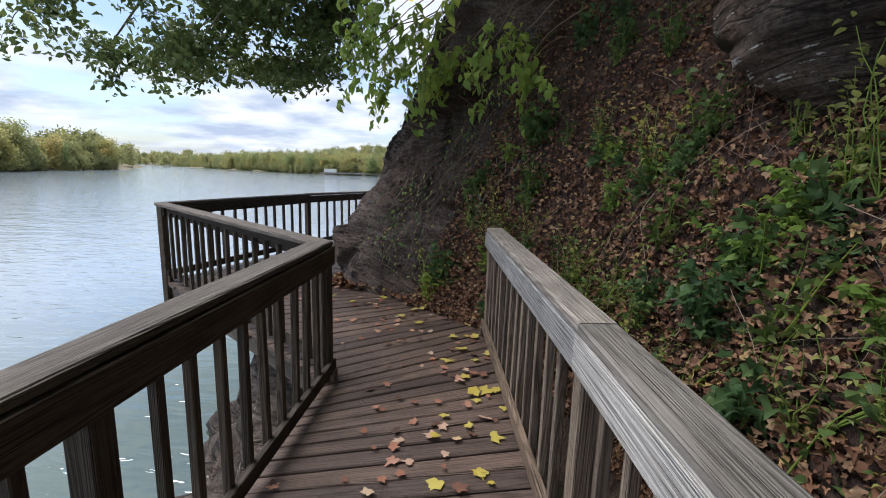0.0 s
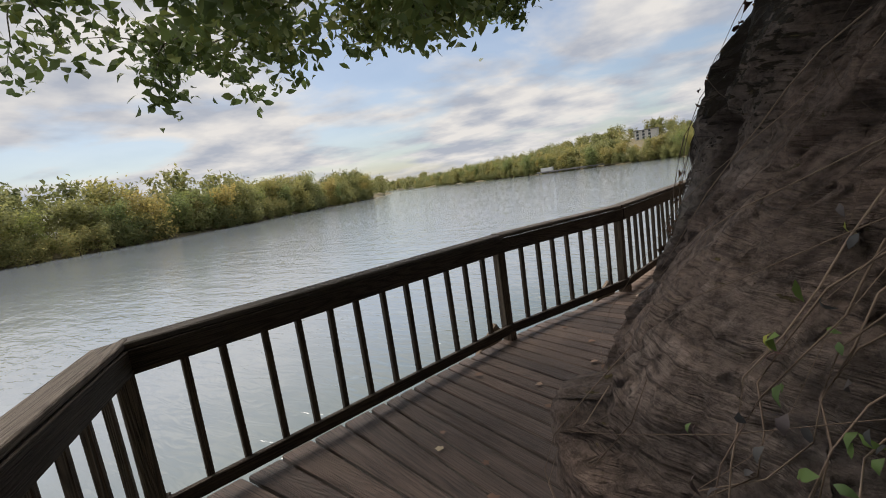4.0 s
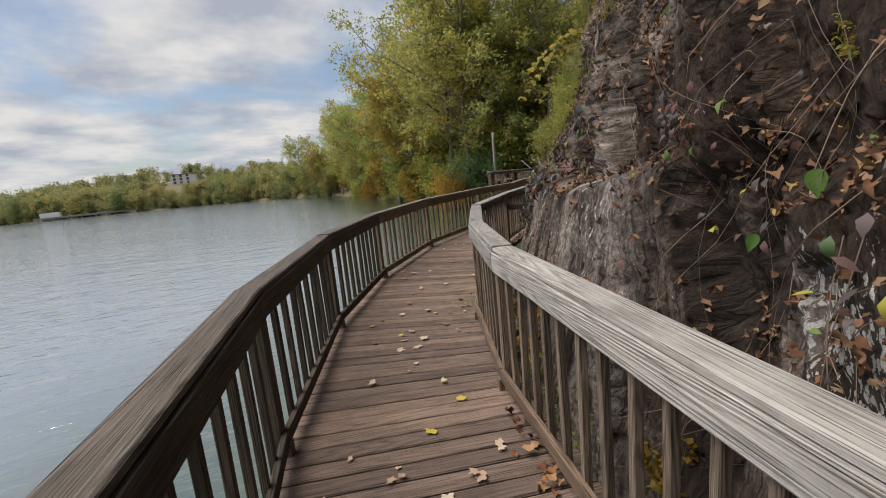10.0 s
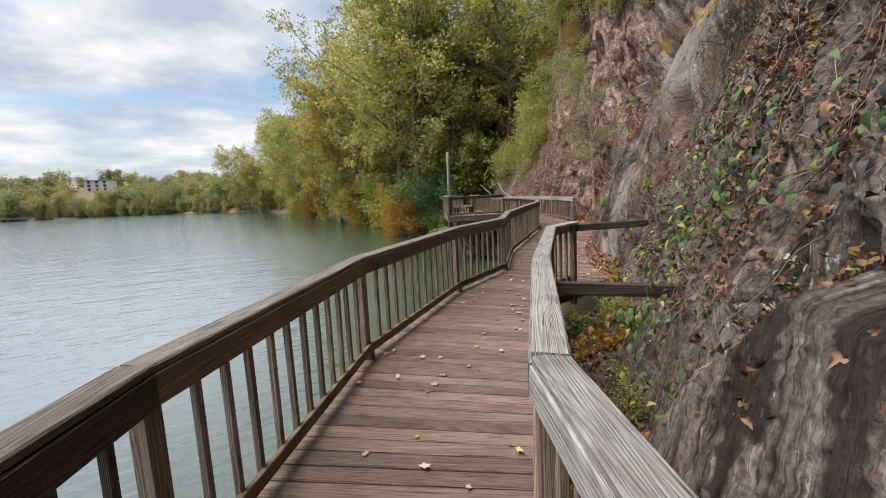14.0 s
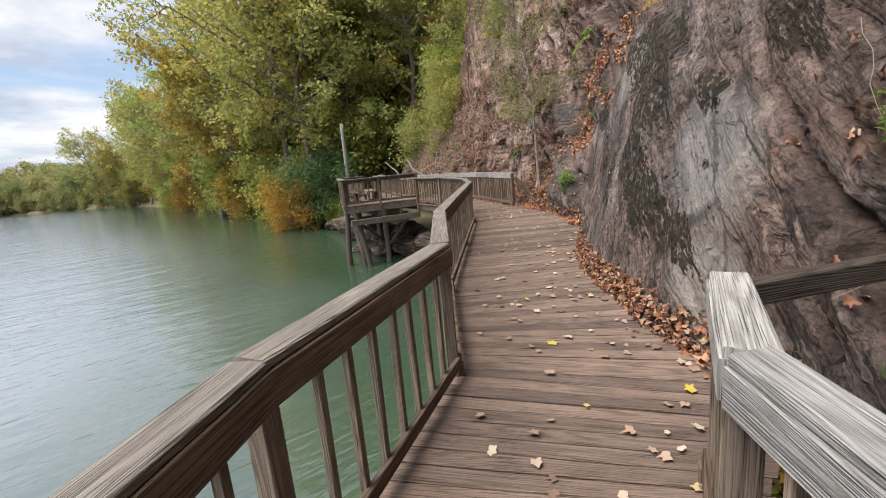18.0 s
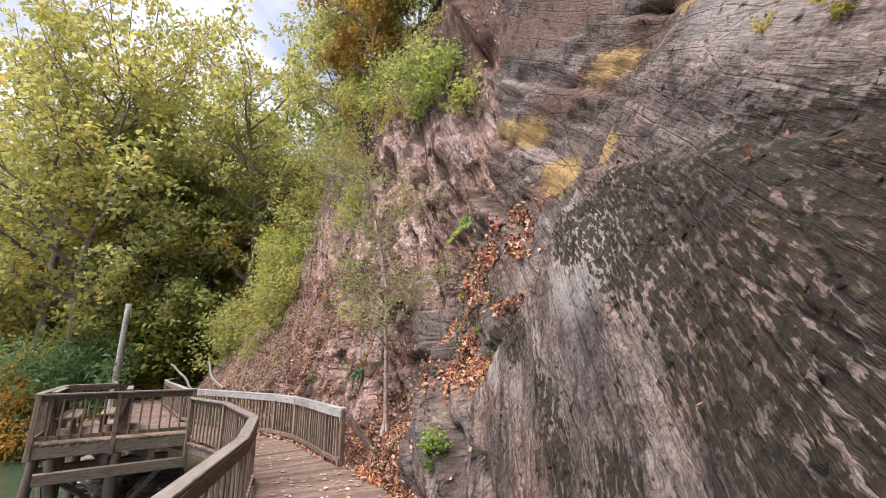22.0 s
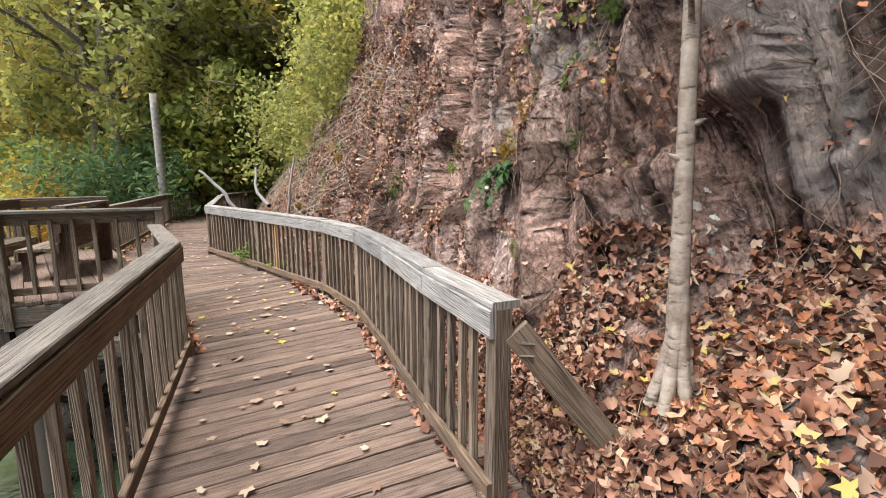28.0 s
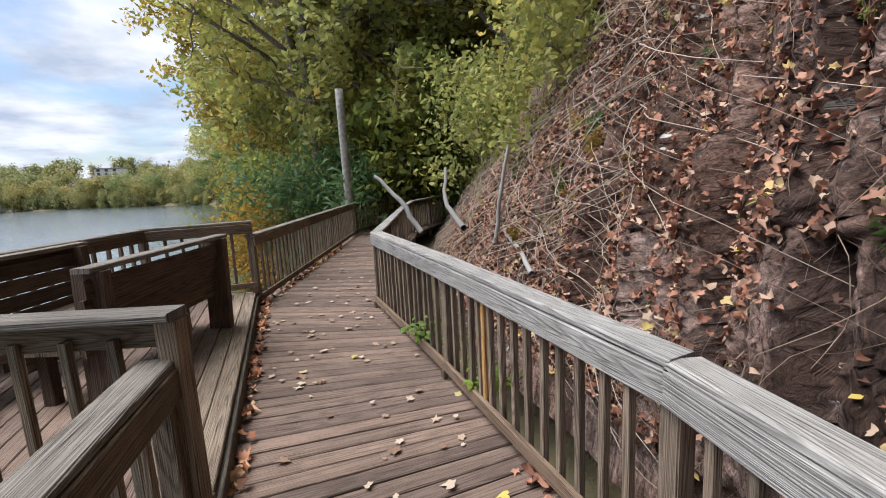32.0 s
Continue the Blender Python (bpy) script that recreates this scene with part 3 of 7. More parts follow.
def ground_material():
    m, nt, b = node_mat("ground_soil")
    co = nt.nodes.new("ShaderNodeTexCoord")
    n = add_node(nt, "ShaderNodeTexNoise", Scale=0.6, Detail=9.0, Roughness=0.7)
    nt.links.new(co.outputs["Object"], n.inputs["Vector"])
    c = ramp(nt, n.outputs["Fac"], [(0.3, (0.07, 0.06, 0.032)), (0.5, (0.12, 0.10, 0.052)), (0.7, (0.19, 0.145, 0.08))])
    nt.links.new(c, b.inputs["Base Color"])
    b.inputs["Roughness"].default_value = 0.95
    bump(nt, b, n.outputs["Fac"], 0.8, 0.3)
    return m


M_GROUND = ground_material()


def plain(name, col, rough=0.6, metal=0.0, var=0.15, scale=6.0):
    m, nt, b = node_mat(name)
    co = nt.nodes.new("ShaderNodeTexCoord")
    n = add_node(nt, "ShaderNodeTexNoise", Scale=scale, Detail=6.0)
    nt.links.new(co.outputs["Object"], n.inputs["Vector"])
    c = ramp(nt, n.outputs["Fac"], [(0.3, tuple(v * (1 - var) for v in col)), (0.7, tuple(min(1, v * (1 + var)) for v in col))])
    nt.links.new(c, b.inputs["Base Color"])
    b.inputs["Roughness"].default_value = rough
    b.inputs["Metallic"].default_value = metal
    return m

# ---- building blocks ----
Z = Vector((0, 0, 1))


def spot(ob):
    """World place of a thing or part (none is turned)."""
    v = Vector((0, 0, 0))
    while ob is not None:
        v += ob.location
        ob = ob.parent
    return v


def mesh_of(name, verts, faces, mat, uvs=None, smooth=False):
    me = bpy.data.meshes.new(name)
    me.from_pydata([tuple(v) for v in verts], [], faces)
    if mat:
        me.materials.append(mat)
    if uvs is not None:
        layer = me.uv_layers.new(name="UVMap")
        layer.data.foreach_set("uv", np.asarray(uvs, np.float32).ravel())
    if smooth:
        me.polygons.foreach_set("use_smooth", [True] * len(me.polygons))
    me.update()
    return me


def fast_mesh(name, V, F, mat, smooth=False):
    """V: n x 3, F: m x 3 or m x 4 arrays."""
    me = bpy.data.meshes.new(name)
    V, F = np.asarray(V, np.float32), np.asarray(F, np.int32)
    k = F.shape[1]
    me.vertices.add(len(V)); me.vertices.foreach_set("co", V.ravel())
    me.loops.add(F.size); me.loops.foreach_set("vertex_index", F.ravel())
    me.polygons.add(len(F)); me.polygons.foreach_set("loop_start", np.arange(0, F.size, k, dtype=np.int32))
    me.polygons.foreach_set("loop_total", np.full(len(F), k, np.int32))
    if smooth:
        me.polygons.foreach_set("use_smooth", np.ones(len(F), bool))
    me.materials.append(mat)
    me.update(calc_edges=True)
    return me


def empty(name, at, label, category, group="", kind=""):
    ob = new(name)
    ob.location = at
    return tagged(ob, label, category, group, kind)


def part(name, me, parent, label="", at=None):
    ob = new(name, me)
    ob.parent = parent
    if at is not None:
        ob.location = Vector(at)
    if label:
        ob["label"] = label
    return ob


def plank_data(p0, p1, width, thick, up=Z, ch=0.006, skew0=0.0, skew1=0.0, origin=(0, 0, 0)):
    """A board from p0 to p1 (centre line), with chamfered edges. skew: how far the ends are mitred along the length, per half width."""
    p0, p1 = Vector(p0) - Vector(origin), Vector(p1) - Vector(origin)
    d = (p1 - p0)
    n = d.length
    d = d / n
    side = d.cross(up).normalized()
    top = side.cross(d).normalized()
    w, h = width / 2, thick / 2
    prof = [(-w + ch, -h), (w - ch, -h), (w, -h + ch), (w, h - ch), (w - ch, h), (-w + ch, h), (-w, h - ch), (-w, -h + ch)]
    V, per = [], [0.0]
    for a, b in zip(prof, prof[1:] + prof[:1]):
        per.append(per[-1] + math.hypot(b[0] - a[0], b[1] - a[1]))
    for c, sk in ((p0, skew0), (p1, skew1)):
        for x, y in prof:
            V.append(c + side * x + top * y + d * (sk * x / w))
    F, U = [], []
    for i in range(8):
        j = (i + 1) % 8
        F.append((i, j, 8 + j, 8 + i))
        U += [(0, per[i]), (0, per[i + 1]), (n, per[i + 1]), (n, per[i])]
    F.append(tuple(range(7, -1, -1)))
    U += [(prof[i][1], prof[i][0]) for i in range(7, -1, -1)]
    F.append(tuple(range(8, 16)))
    U += [(prof[i][1], prof[i][0]) for i in range(8)]
    return V, F, U


def plank(name, p0, p1, width, thick, mat, parent, up=Z, label="", **kw):
    V, F, U = plank_data(p0, p1, width, thick, up, origin=spot(parent) if parent else (0, 0, 0), **kw)
    return part(name, mesh_of(name, V, F, mat, U), parent, label)


# vector noise for numpy arrays
def _hash(ix, iy, iz, seed):
    h = (ix * 374761393 + iy * 668265263 + iz * 2147483647 + seed * 1274126177) & 0xFFFFFFFF
    h = ((h ^ (h >> 13)) * 1274126177) & 0xFFFFFFFF
    return ((h ^ (h >> 16)) & 0xFFFF) / 65535.0


def vnoise(x, y, z, seed=0):
    x, y, z = (np.asarray(v, float) for v in (x, y, z))
    ix, iy, iz = (np.floor(v).astype(np.int64) for v in (x, y, z))
    fx, fy, fz = x - ix, y - iy, z - iz
    fx, fy, fz = (f * f * (3 - 2 * f) for f in (fx, fy, fz))
    out = 0
    for a in (0, 1):
        for b in (0, 1):
            for c in (0, 1):
                out = out + _hash(ix + a, iy + b, iz + c, seed) * (fx if a else 1 - fx) * (fy if b else 1 - fy) * (fz if c else 1 - fz)
    return out


def fbm(x, y, z, octaves=4, seed=0, gain=0.5):
    out, amp, tot = 0, 1.0, 0.0
    for o in range(octaves):
        k = 2.03 ** o
        out = out + amp * vnoise(x * k + 17.1 * o, y * k + 5.3 * o, z * k + 9.7 * o, seed + o)
        tot += amp
        amp *= gain
    return out / tot


# ---- plan ----
WATER = -2.3
RAIL = 1.07
L_A = [(-0.22, -6.0), (-0.22, -2.6), (-0.22, 1.36)]
L_B = [(-0.22, 1.36), (-3.28, 3.84), (-2.44, 6.8), (-1.63, 8.55), (-1.02, 11.8), (-0.29, 14.0), (0.79, 16.0), (2.47, 18.15), (4.77, 20.05), (6.49, 20.98), (7.98, 22.65), (10.2, 24.57), (12.46, 26.52), (13.95, 28.19), (15.38, 30.98), (15.84, 32.95)]
L_C = [(16.45, 37.95), (17.65, 40.5), (18.85, 43.05), (20.05, 45.6), (22.6, 48.3)]
R_A = [(1.75, -6.0), (1.5, -2.9), (1.29, -0.15), (1.03, 2.47)]
R_B = [(-0.08, 9.0), (0.58, 11.75), (1.14, 13.22), (2.13, 15.13), (3.7, 16.88), (5.73, 18.87), (6.5, 19.14)]
R_C = [(15.65, 27.75), (16.02, 28.5), (16.62, 29.55), (17.22, 30.72), (17.56, 31.87), (17.78, 34.2), (17.95, 36.7)]
R_D = [(17.95, 36.7), (19.4, 39.8), (20.6, 42.4), (21.6, 44.3), (24.0, 46.9)]
# stations of the deck: river edge, cliff edge
DECK = [((-0.22, -6.0), (1.75, -6.0)), ((-0.22, -2.6), (1.5, -2.9)), ((-0.22, 0.4), (1.22, 0.85)), ((-0.22, 1.36), (1.04, 2.37)), ((-1.2, 2.15), (0.6, 3.41)), ((-2.2, 2.97), (-0.1, 3.95)), ((-3.28, 3.84), (-0.85, 4.05)),
        ((-2.9, 5.2), (-0.7, 4.35)), ((-2.44, 6.8), (-0.55, 6.1)), ((-1.63, 8.55), (0.0, 8.3)), ((-1.02, 11.8), (0.53, 11.4)), ((-0.29, 14.0), (1.15, 13.25)), ((0.79, 16.0), (2.18, 15.08)), ((2.47, 18.15), (3.72, 16.87)),
        ((4.77, 20.05), (5.75, 18.84)), ((6.49, 20.98), (7.5, 19.15)), ((7.98, 22.65), (9.9, 21.15)), ((10.2, 24.57), (12.2, 22.95)), ((12.46, 26.52), (14.2, 24.7)), ((13.95, 28.19), (15.62, 27.3)), ((14.6, 29.5), (16.3, 28.9)),
        ((15.38, 30.98), (17.15, 30.5)), ((15.84, 32.95), (17.68, 32.85)), ((16.45, 37.95), (18.0, 36.8)), ((18.85, 43.05), (20.6, 42.3)), ((20.05, 45.6), (21.7, 44.3)), ((22.6, 48.3), (24.1, 46.9))]


def lerp2(a, b, f):
    return (a[0] + (b[0] - a[0]) * f, a[1] + (b[1] - a[1]) * f)


# ---- large structure: water, ground ----
BANK = [(3.5, -900), (3.5, -60), (1.5, -8), (0.4, 1.5), (-0.4, 4.5), (0.2, 9.0), (2.0, 14), (5.0, 18), (9.0, 22.3), (14, 27.2), (17, 34), (18.5, 41), (19.6, 48), (20.6, 60), (20.4, 75), (20.5, 95), (22, 120), (20, 142), (14, 168), (-20, 208), (-90, 235), (-190, 320), (-430, 570), (-900, 950)]
ISLE = [(-950, 850), (-470, 500), (-260, 330), (-150, 178), (-135, 130), (-118, 95), (-104, 65), (-97, 30), (-95, -100), (-95, -900)]


def seg_dist(X, Y, pts):
    best = np.full(X.shape, 1e9)
    for (ax, ay), (bx, by) in zip(pts, pts[1:]):
        dx, dy = bx - ax, by - ay
        f = np.clip(((X - ax) * dx + (Y - ay) * dy) / (dx * dx + dy * dy), 0, 1)
        best = np.minimum(best, np.hypot(X - ax - f * dx, Y - ay - f * dy))
    return best


def inside(X, Y, poly):
    res = np.zeros(X.shape, bool)
    for (ax, ay), (bx, by) in zip(poly, poly[1:] + poly[:1]):
        cross = ((ay > Y) != (by > Y)) & (X < (bx - ax) * (Y - ay) / ((by - ay) if by != ay else 1e-9) + ax)
        res ^= cross
    return res


def land_height(X, Y):
    river = inside(X, Y, BANK + ISLE)
    d1, d2 = seg_dist(X, Y, BANK), seg_dist(X, Y, ISLE)
    d = np.minimum(d1, d2)
    n = fbm(X / 14, Y / 14, 0 * X, 4, 3)
    near = np.exp(-((X - 5) ** 2 + (Y - 15) ** 2) / 62.0 ** 2)
    right = d1 < d2
    hill = np.where(right, np.minimum(d, 170) * (0.04 + 0.32 * near), np.minimum(d, 12) * 0.1)
    hill = hill + np.where(right, 9 * np.exp(-((X + 40) / 100) ** 2 - ((Y - 400) / 90) ** 2), 0)
    land = WATER + np.minimum(d * 0.6, 1.0) + hill + (n - 0.5) * np.minimum(d * 0.2, 3.0)
    return np.where(river, WATER - np.minimum(d * 0.35, 4.0) - 0.02, land)


def build_ground():
    def axis(lo, hi, c, fine, step):
        a = [c]
        s = step
        while a[-1] < hi:
            a.append(a[-1] + s)
            if a[-1] > c + fine:
                s *= 1.12
        b, s = [c], step
        while b[-1] > lo:
            b.append(b[-1] - s)
            if b[-1] < c - fine:
                s *= 1.12
        return np.array(b[:0:-1] + a)
    xs, ys = axis(-2600, 2600, 8, 35, 1.2), axis(-2600, 2600, 20, 55, 1.2)
    X, Y = np.meshgrid(xs, ys)
    H = land_height(X, Y)
    nx, ny = len(xs), len(ys)
    i = np.arange(nx * ny).reshape(ny, nx)
    F = np.stack([i[:-1, :-1], i[:-1, 1:], i[1:, 1:], i[1:, :-1]], -1).reshape(-1, 4)
    V = np.stack([X, Y, H], -1).reshape(-1, 3)
    ob = new("ground", fast_mesh("ground", V, F, M_GROUND, True))
    tagged(ob, "earth banks and river bed under low vegetation", "ground", kind="structure")
    xs, ys = axis(-2600, 2600, 0, 60, 4.0), axis(-2600, 2600, 20, 70, 4.0)
    X, Y = np.meshgrid(xs, ys)
    i = np.arange(X.size).reshape(X.shape)
    F = np.stack([i[:-1, :-1], i[:-1, 1:], i[1:, 1:], i[1:, :-1]], -1).reshape(-1, 4)
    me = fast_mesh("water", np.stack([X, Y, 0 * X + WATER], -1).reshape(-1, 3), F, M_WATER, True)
    # share of painted sky sheen, growing with distance from the bank
    at = me.attributes.new("sky_sheen", "FLOAT", "POINT")
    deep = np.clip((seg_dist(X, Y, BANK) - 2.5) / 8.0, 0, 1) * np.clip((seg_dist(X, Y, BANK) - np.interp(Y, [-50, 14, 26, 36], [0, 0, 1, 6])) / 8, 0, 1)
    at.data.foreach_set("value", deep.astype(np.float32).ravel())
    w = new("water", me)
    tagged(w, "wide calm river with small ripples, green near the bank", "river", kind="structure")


build_ground()

# ---- cliff ----
# foot of the cliff: place, direction into the hill, base height, profile (run per metre of rise), roughness
CLIFF = [((2.3, -8.0), (1.0, 0.0), -0.5, 0.62, 0.5), ((2.1, -3.0), (1.0, 0.05), -0.4, 0.62, 0.5), ((1.75, 0.5), (0.98, 0.2), -0.35, 0.6, 0.5), ((1.25, 2.4), (0.88, 0.48), -0.15, 0.6, 0.5),
         ((0.4, 3.2), (0.72, 0.7), -0.1, 0.62, 0.62), ((-0.5, 3.75), (0.75, 0.66), -0.1, 0.5, 0.95), ((-1.15, 4.05), (0.9, 0.42), -0.15, 0.48, 0.95), ((-1.18, 5.0), (1.0, 0.0), -0.2, 0.46, 0.95), ((-1.0, 6.2), (1.0, -0.15), -0.2, 0.34, 0.95),
         ((-0.38, 7.6), (0.97, -0.2), -0.2, 0.30, 0.95), ((0.2, 9.0), (0.95, -0.3), -0.4, 0.28, 0.95), ((1.15, 11.6), (0.93, -0.36), -0.9, 0.26, 0.9), ((1.95, 13.3), (0.86, -0.5), -1.1, 0.3, 1.0), ((3.0, 15.0), (0.76, -0.65), -1.2, 0.36, 1.0),
         ((4.9, 16.7), (0.7, -0.72), -1.0, 0.45, 1.0), ((6.7, 18.2), (0.66, -0.75), -0.4, 0.42, 1.0), ((7.75, 19.3), (0.68, -0.73), -0.15, 0.38, 1.0), ((8.85, 20.35), (0.7, -0.71), -0.15, 0.42, 1.0), ((10.0, 21.5), (0.7, -0.71), -0.15, 0.42, 1.0),
         ((12.4, 23.3), (0.72, -0.69), -0.15, 0.4, 1.0), ((13.5, 24.2), (0.78, -0.62), -0.15, 0.4, 1.0), ((14.3, 25.3), (0.85, -0.52), -0.15, 0.4, 1.0), ((15.3, 26.7), (0.86, -0.5), -0.1, 0.42, 1.0), ((16.35, 27.9), (0.88, -0.47), -0.3, 0.42, 1.0),
         ((17.35, 29.3), (0.9, -0.43), -0.5, 0.34, 1.0), ((18.2, 31.0), (0.94, -0.33), -0.5, 0.34, 1.0), ((18.6, 33.0), (0.98, -0.2), -0.4, 0.4, 0.9), ((18.9, 36.0), (0.95, -0.3), -0.3, 0.55, 0.7), ((20.3, 39.5), (0.9, -0.44), -0.3, 0.7, 0.6),
         ((22.2, 43.2), (0.85, -0.52), -0.3, 0.75, 0.6), ((25.5, 47.0), (0.75, -0.66), -0.3, 0.75, 0.6), ((31.0, 51.5), (0.7, -0.7), -0.3, 0.75, 0.6)]


def cliff_arrays():
    pts = np.array([c[0] for c in CLIFF]); nrm = np.array([c[1] for c in CLIFF])
    base, run, rough = (np.array([c[k] for c in CLIFF]) for k in (2, 3, 4))
    s = np.r_[0, np.cumsum(np.hypot(*np.diff(pts, axis=0).T))]
    return s, pts, nrm / np.hypot(*nrm.T)[:, None], base, run, rough


CS, CP, CN, CB, CR, CG = cliff_arrays()


def smooth_interp(u, xs, ys):
    w = 0.0
    out = 0.0
    for k, wt in ((-0.5, 0.25), (-0.25, 0.5), (0, 1.0), (0.25, 0.5), (0.5, 0.25)):
        out = out + wt * np.interp(u + k, xs, ys)
        w += wt
    return out / w


# patches on the rock: run along the foot, height, half width across and along the layers
MOSS = [(33.4, 1.0, 0.28, 1.0), (32.7, 0.8, 0.22, 0.7), (34.4, 1.6, 0.3, 0.9), (33.3, 2.1, 0.2, 0.6), (33.9, 1.1, 0.4, 0.9), (35.6, 1.2, 0.35, 1.1), (35.2, 2.9, 0.45, 1.2), (34.7, 2.3, 0.45, 1.3), (36.3, 2.9, 0.8, 1.9), (35.2, 2.1, 0.62, 1.7), (37.5, 3.2, 0.5, 0.9), (36.9, 1.55, 0.3, 1.2), (34.4, 1.3, 0.4, 1.0), (32.6, 2.5, 0.3, 0.8), (38.3, 2.2, 0.3, 0.7), (30.5, 3.6, 0.8, 1.2), (18.0, 1.0, 0.8, 1.4), (15.5, 2.5, 0.9, 1.5), (21.0, 3.0, 0.8, 1.2), (27.0, 2.6, 0.8, 1.4)]
OCHRE = [(38.3, 4.35, 0.28, 0.5), (34.0, 5.0, 0.25, 1.0), (32.6, 4.9, 0.25, 0.9), (36.6, 5.6, 0.3, 0.9), (34.5, 6.8, 0.8, 0.8), (33.9, 4.9, 0.25, 0.8), (41.0, 6.7, 0.4, 0.7), (39.4, 10.4, 0.9, 1.3), (40.5, 12.5, 0.9, 1.3), (39.4, 4.9, 0.5, 0.7), (40.3, 6.2, 0.4, 0.7), (37.8, 4.4, 0.3, 0.6), (34.0, 7.0, 0.7, 1.6), (36.5, 7.6, 0.8, 1.5), (31.0, 6.5, 0.6, 1.5), (38.6, 6.4, 0.4, 0.8), (33.0, 5.6, 0.3, 0.9)]
PALE = [(32.8, 1.5, 0.6, 1.0), (32.2, 0.5, 0.4, 0.6), (38.9, 2.0, 0.22, 0.7), (38.1, 3.8, 0.25, 0.6), (33.6, 4.4, 1.2, 2.4), (34.8, 5.4, 0.9, 2.0), (35.4, 4.6, 0.8, 1.6), (37.2, 2.9, 0.6, 0.9), (42.4, 2.6, 0.9, 1.4), (43.1, 3.2, 0.6, 0.9), (43.6, 2.3, 0.3, 0.5), (43.4, 1.8, 0.35, 0.5), (43.8, 2.8, 0.3, 0.6), (41.1, 1.6, 0.12, 0.2), (46.5, 2.4, 0.16, 0.4), (45.4, 2.9, 0.4, 0.6), (15.6, 1.4, 0.55, 0.9), (15.9, 0.85, 0.5, 0.9), (15.2, 0.6, 0.4, 0.6), (16.2, 0.7, 0.6, 1.0), (17.3, 0.5, 0.4, 0.8), (15.3, 1.3, 0.5, 0.8), (19.5, 0.8, 0.3, 0.7)]


def cells(a, b, seed):
    """Cellular noise: a value for each cell (tilted a little across it) and the distance to the nearest edge."""
    ia, ib = np.floor(a).astype(np.int64), np.floor(b).astype(np.int64)
    d1 = np.full(np.shape(a), 9.0); d2 = d1.copy(); val = np.zeros(np.shape(a))
    for i in (-1, 0, 1):
        for j in (-1, 0, 1):
            ca, cb = ia + i, ib + j
            dx = ca + _hash(ca, cb, 0 * ca, seed) - a
            dy = cb + _hash(ca, cb, 0 * ca + 1, seed) - b
            d = np.hypot(dx, dy)
            v = _hash(ca, cb, 0 * ca + 2, seed) + 0.35 * dx * (_hash(ca, cb, 0 * ca + 3, seed) - 0.2)
            near = d < d1
            d2 = np.where(near, d1, np.minimum(d2, d))
            val = np.where(near, v, val)
            d1 = np.where(near, d, d1)
    return val, d2 - d1


DIPS = (68.0, 41.0, 68.0)


def dips(u):
    """The dip of the layers, in degrees, of the three reaches of the cliff, and how far each counts at u."""
    a = np.clip((u - 28.8) / 1.4, 0, 1)
    b = np.clip((u - 42.3) / 1.4, 0, 1)
    return ((DIPS[0], 1 - a), (DIPS[1], a - b), (DIPS[2], b))


def strata(u, h, dip):
    """Across and along the layers."""
    c, s = math.cos(math.radians(dip)), math.sin(math.radians(dip))
    return c * h - s * u, s * h + c * u


def beds(n, t, thick, length, depth, seed, blend=0.08):
    """Tilted layers: each bed and each broken length of it stands proud by its own measure, with a groove between them."""
    a = n / thick + 0.35 * vnoise(t / (4 * length), n / (6 * thick), 0 * n, seed + 3)
    i = np.floor(a).astype(np.int64)
    def level(k):
        b = t / length + 9.0 * _hash(k, k * 0 + 5, k * 0, seed)
        j = np.floor(b).astype(np.int64)
        f = b - j
        v0, v1 = _hash(k, j, k * 0, seed + 1), _hash(k, j + 1, k * 0, seed + 1)
        w = np.clip((f - 0.93) / 0.07, 0, 1)
        return v0 + (v1 - v0) * w + 0.25 * (f - 0.5) * (v0 - 0.5)
    f = a - i
    here, nxt = level(i), level(i + 1)
    soft = min(0.8, max(0.12, blend / thick))
    w = np.clip((f - 1 + soft) / soft, 0, 1)
    w = w * w * (3 - 2 * w)
    broken = np.clip(vnoise(t / (0.4 * length), 3.0 * i, 0 * n, seed + 7) * 3 - 0.9, 0, 1)
    groove = np.clip(1 - np.abs(f - 1 + 0.5 * soft) / max(0.07, 0.05 / thick), 0, 1) * _hash(i, i * 0 + 8, i * 0, seed) * broken
    return depth * (here + (nxt - here) * w - 0.5 + 0.7 * groove - 0.55 * (f * (1 - w) - 0.5)), groove


def step(x, w):
    f = np.clip(x / w, 0, 1)
    return f * f * (3 - 2 * f)


def masses(u, h, wobble):
    """The great masses of the face: a smooth buttress of slate, the gully behind it, the slab set back above it, and a fluted block beside the railing."""
    edge = np.interp(h, [0.6, 1.5, 2.0, 2.8, 4.1, 5.5], [39.6, 39.45, 39.15, 38.5, 38.0, 37.6]) + 0.8 * wobble
    low = 0.5 + np.maximum(u - 37.2, -3.0) * 0.42 + 0.5 * wobble
    top = 4.05 - (37.8 - u) * 0.43 + 0.3 * wobble
    nose = step(edge - u, 0.22) * step(h - low, 0.16) * step(u - 31.2, 1.6) * step(6.5 - h, 1.5)
    gully = step(u - edge, 0.15) * step(edge + 1.15 - u, 0.7) * step(h - low - 0.1, 0.3) * step(5.5 - h, 1.5)
    crest = step(h - top, 0.12) * step(u - 31.5, 1.5) * step(38.6 - u, 0.6)
    block = step(25.1 + (1.3 - h) * 0.75 + wobble - u, 0.14) * step(u - 20.2, 0.9) * step(1.5 + 0.12 * np.sin(2.2 * u) + wobble - h, 0.13)
    wedge = step(low - 0.1 - h, 0.12) * step(h, 0.5) * step(u - 36.8, 0.6) * step(41.4 - u, 0.5)
    return nose, gully, crest, block, wedge


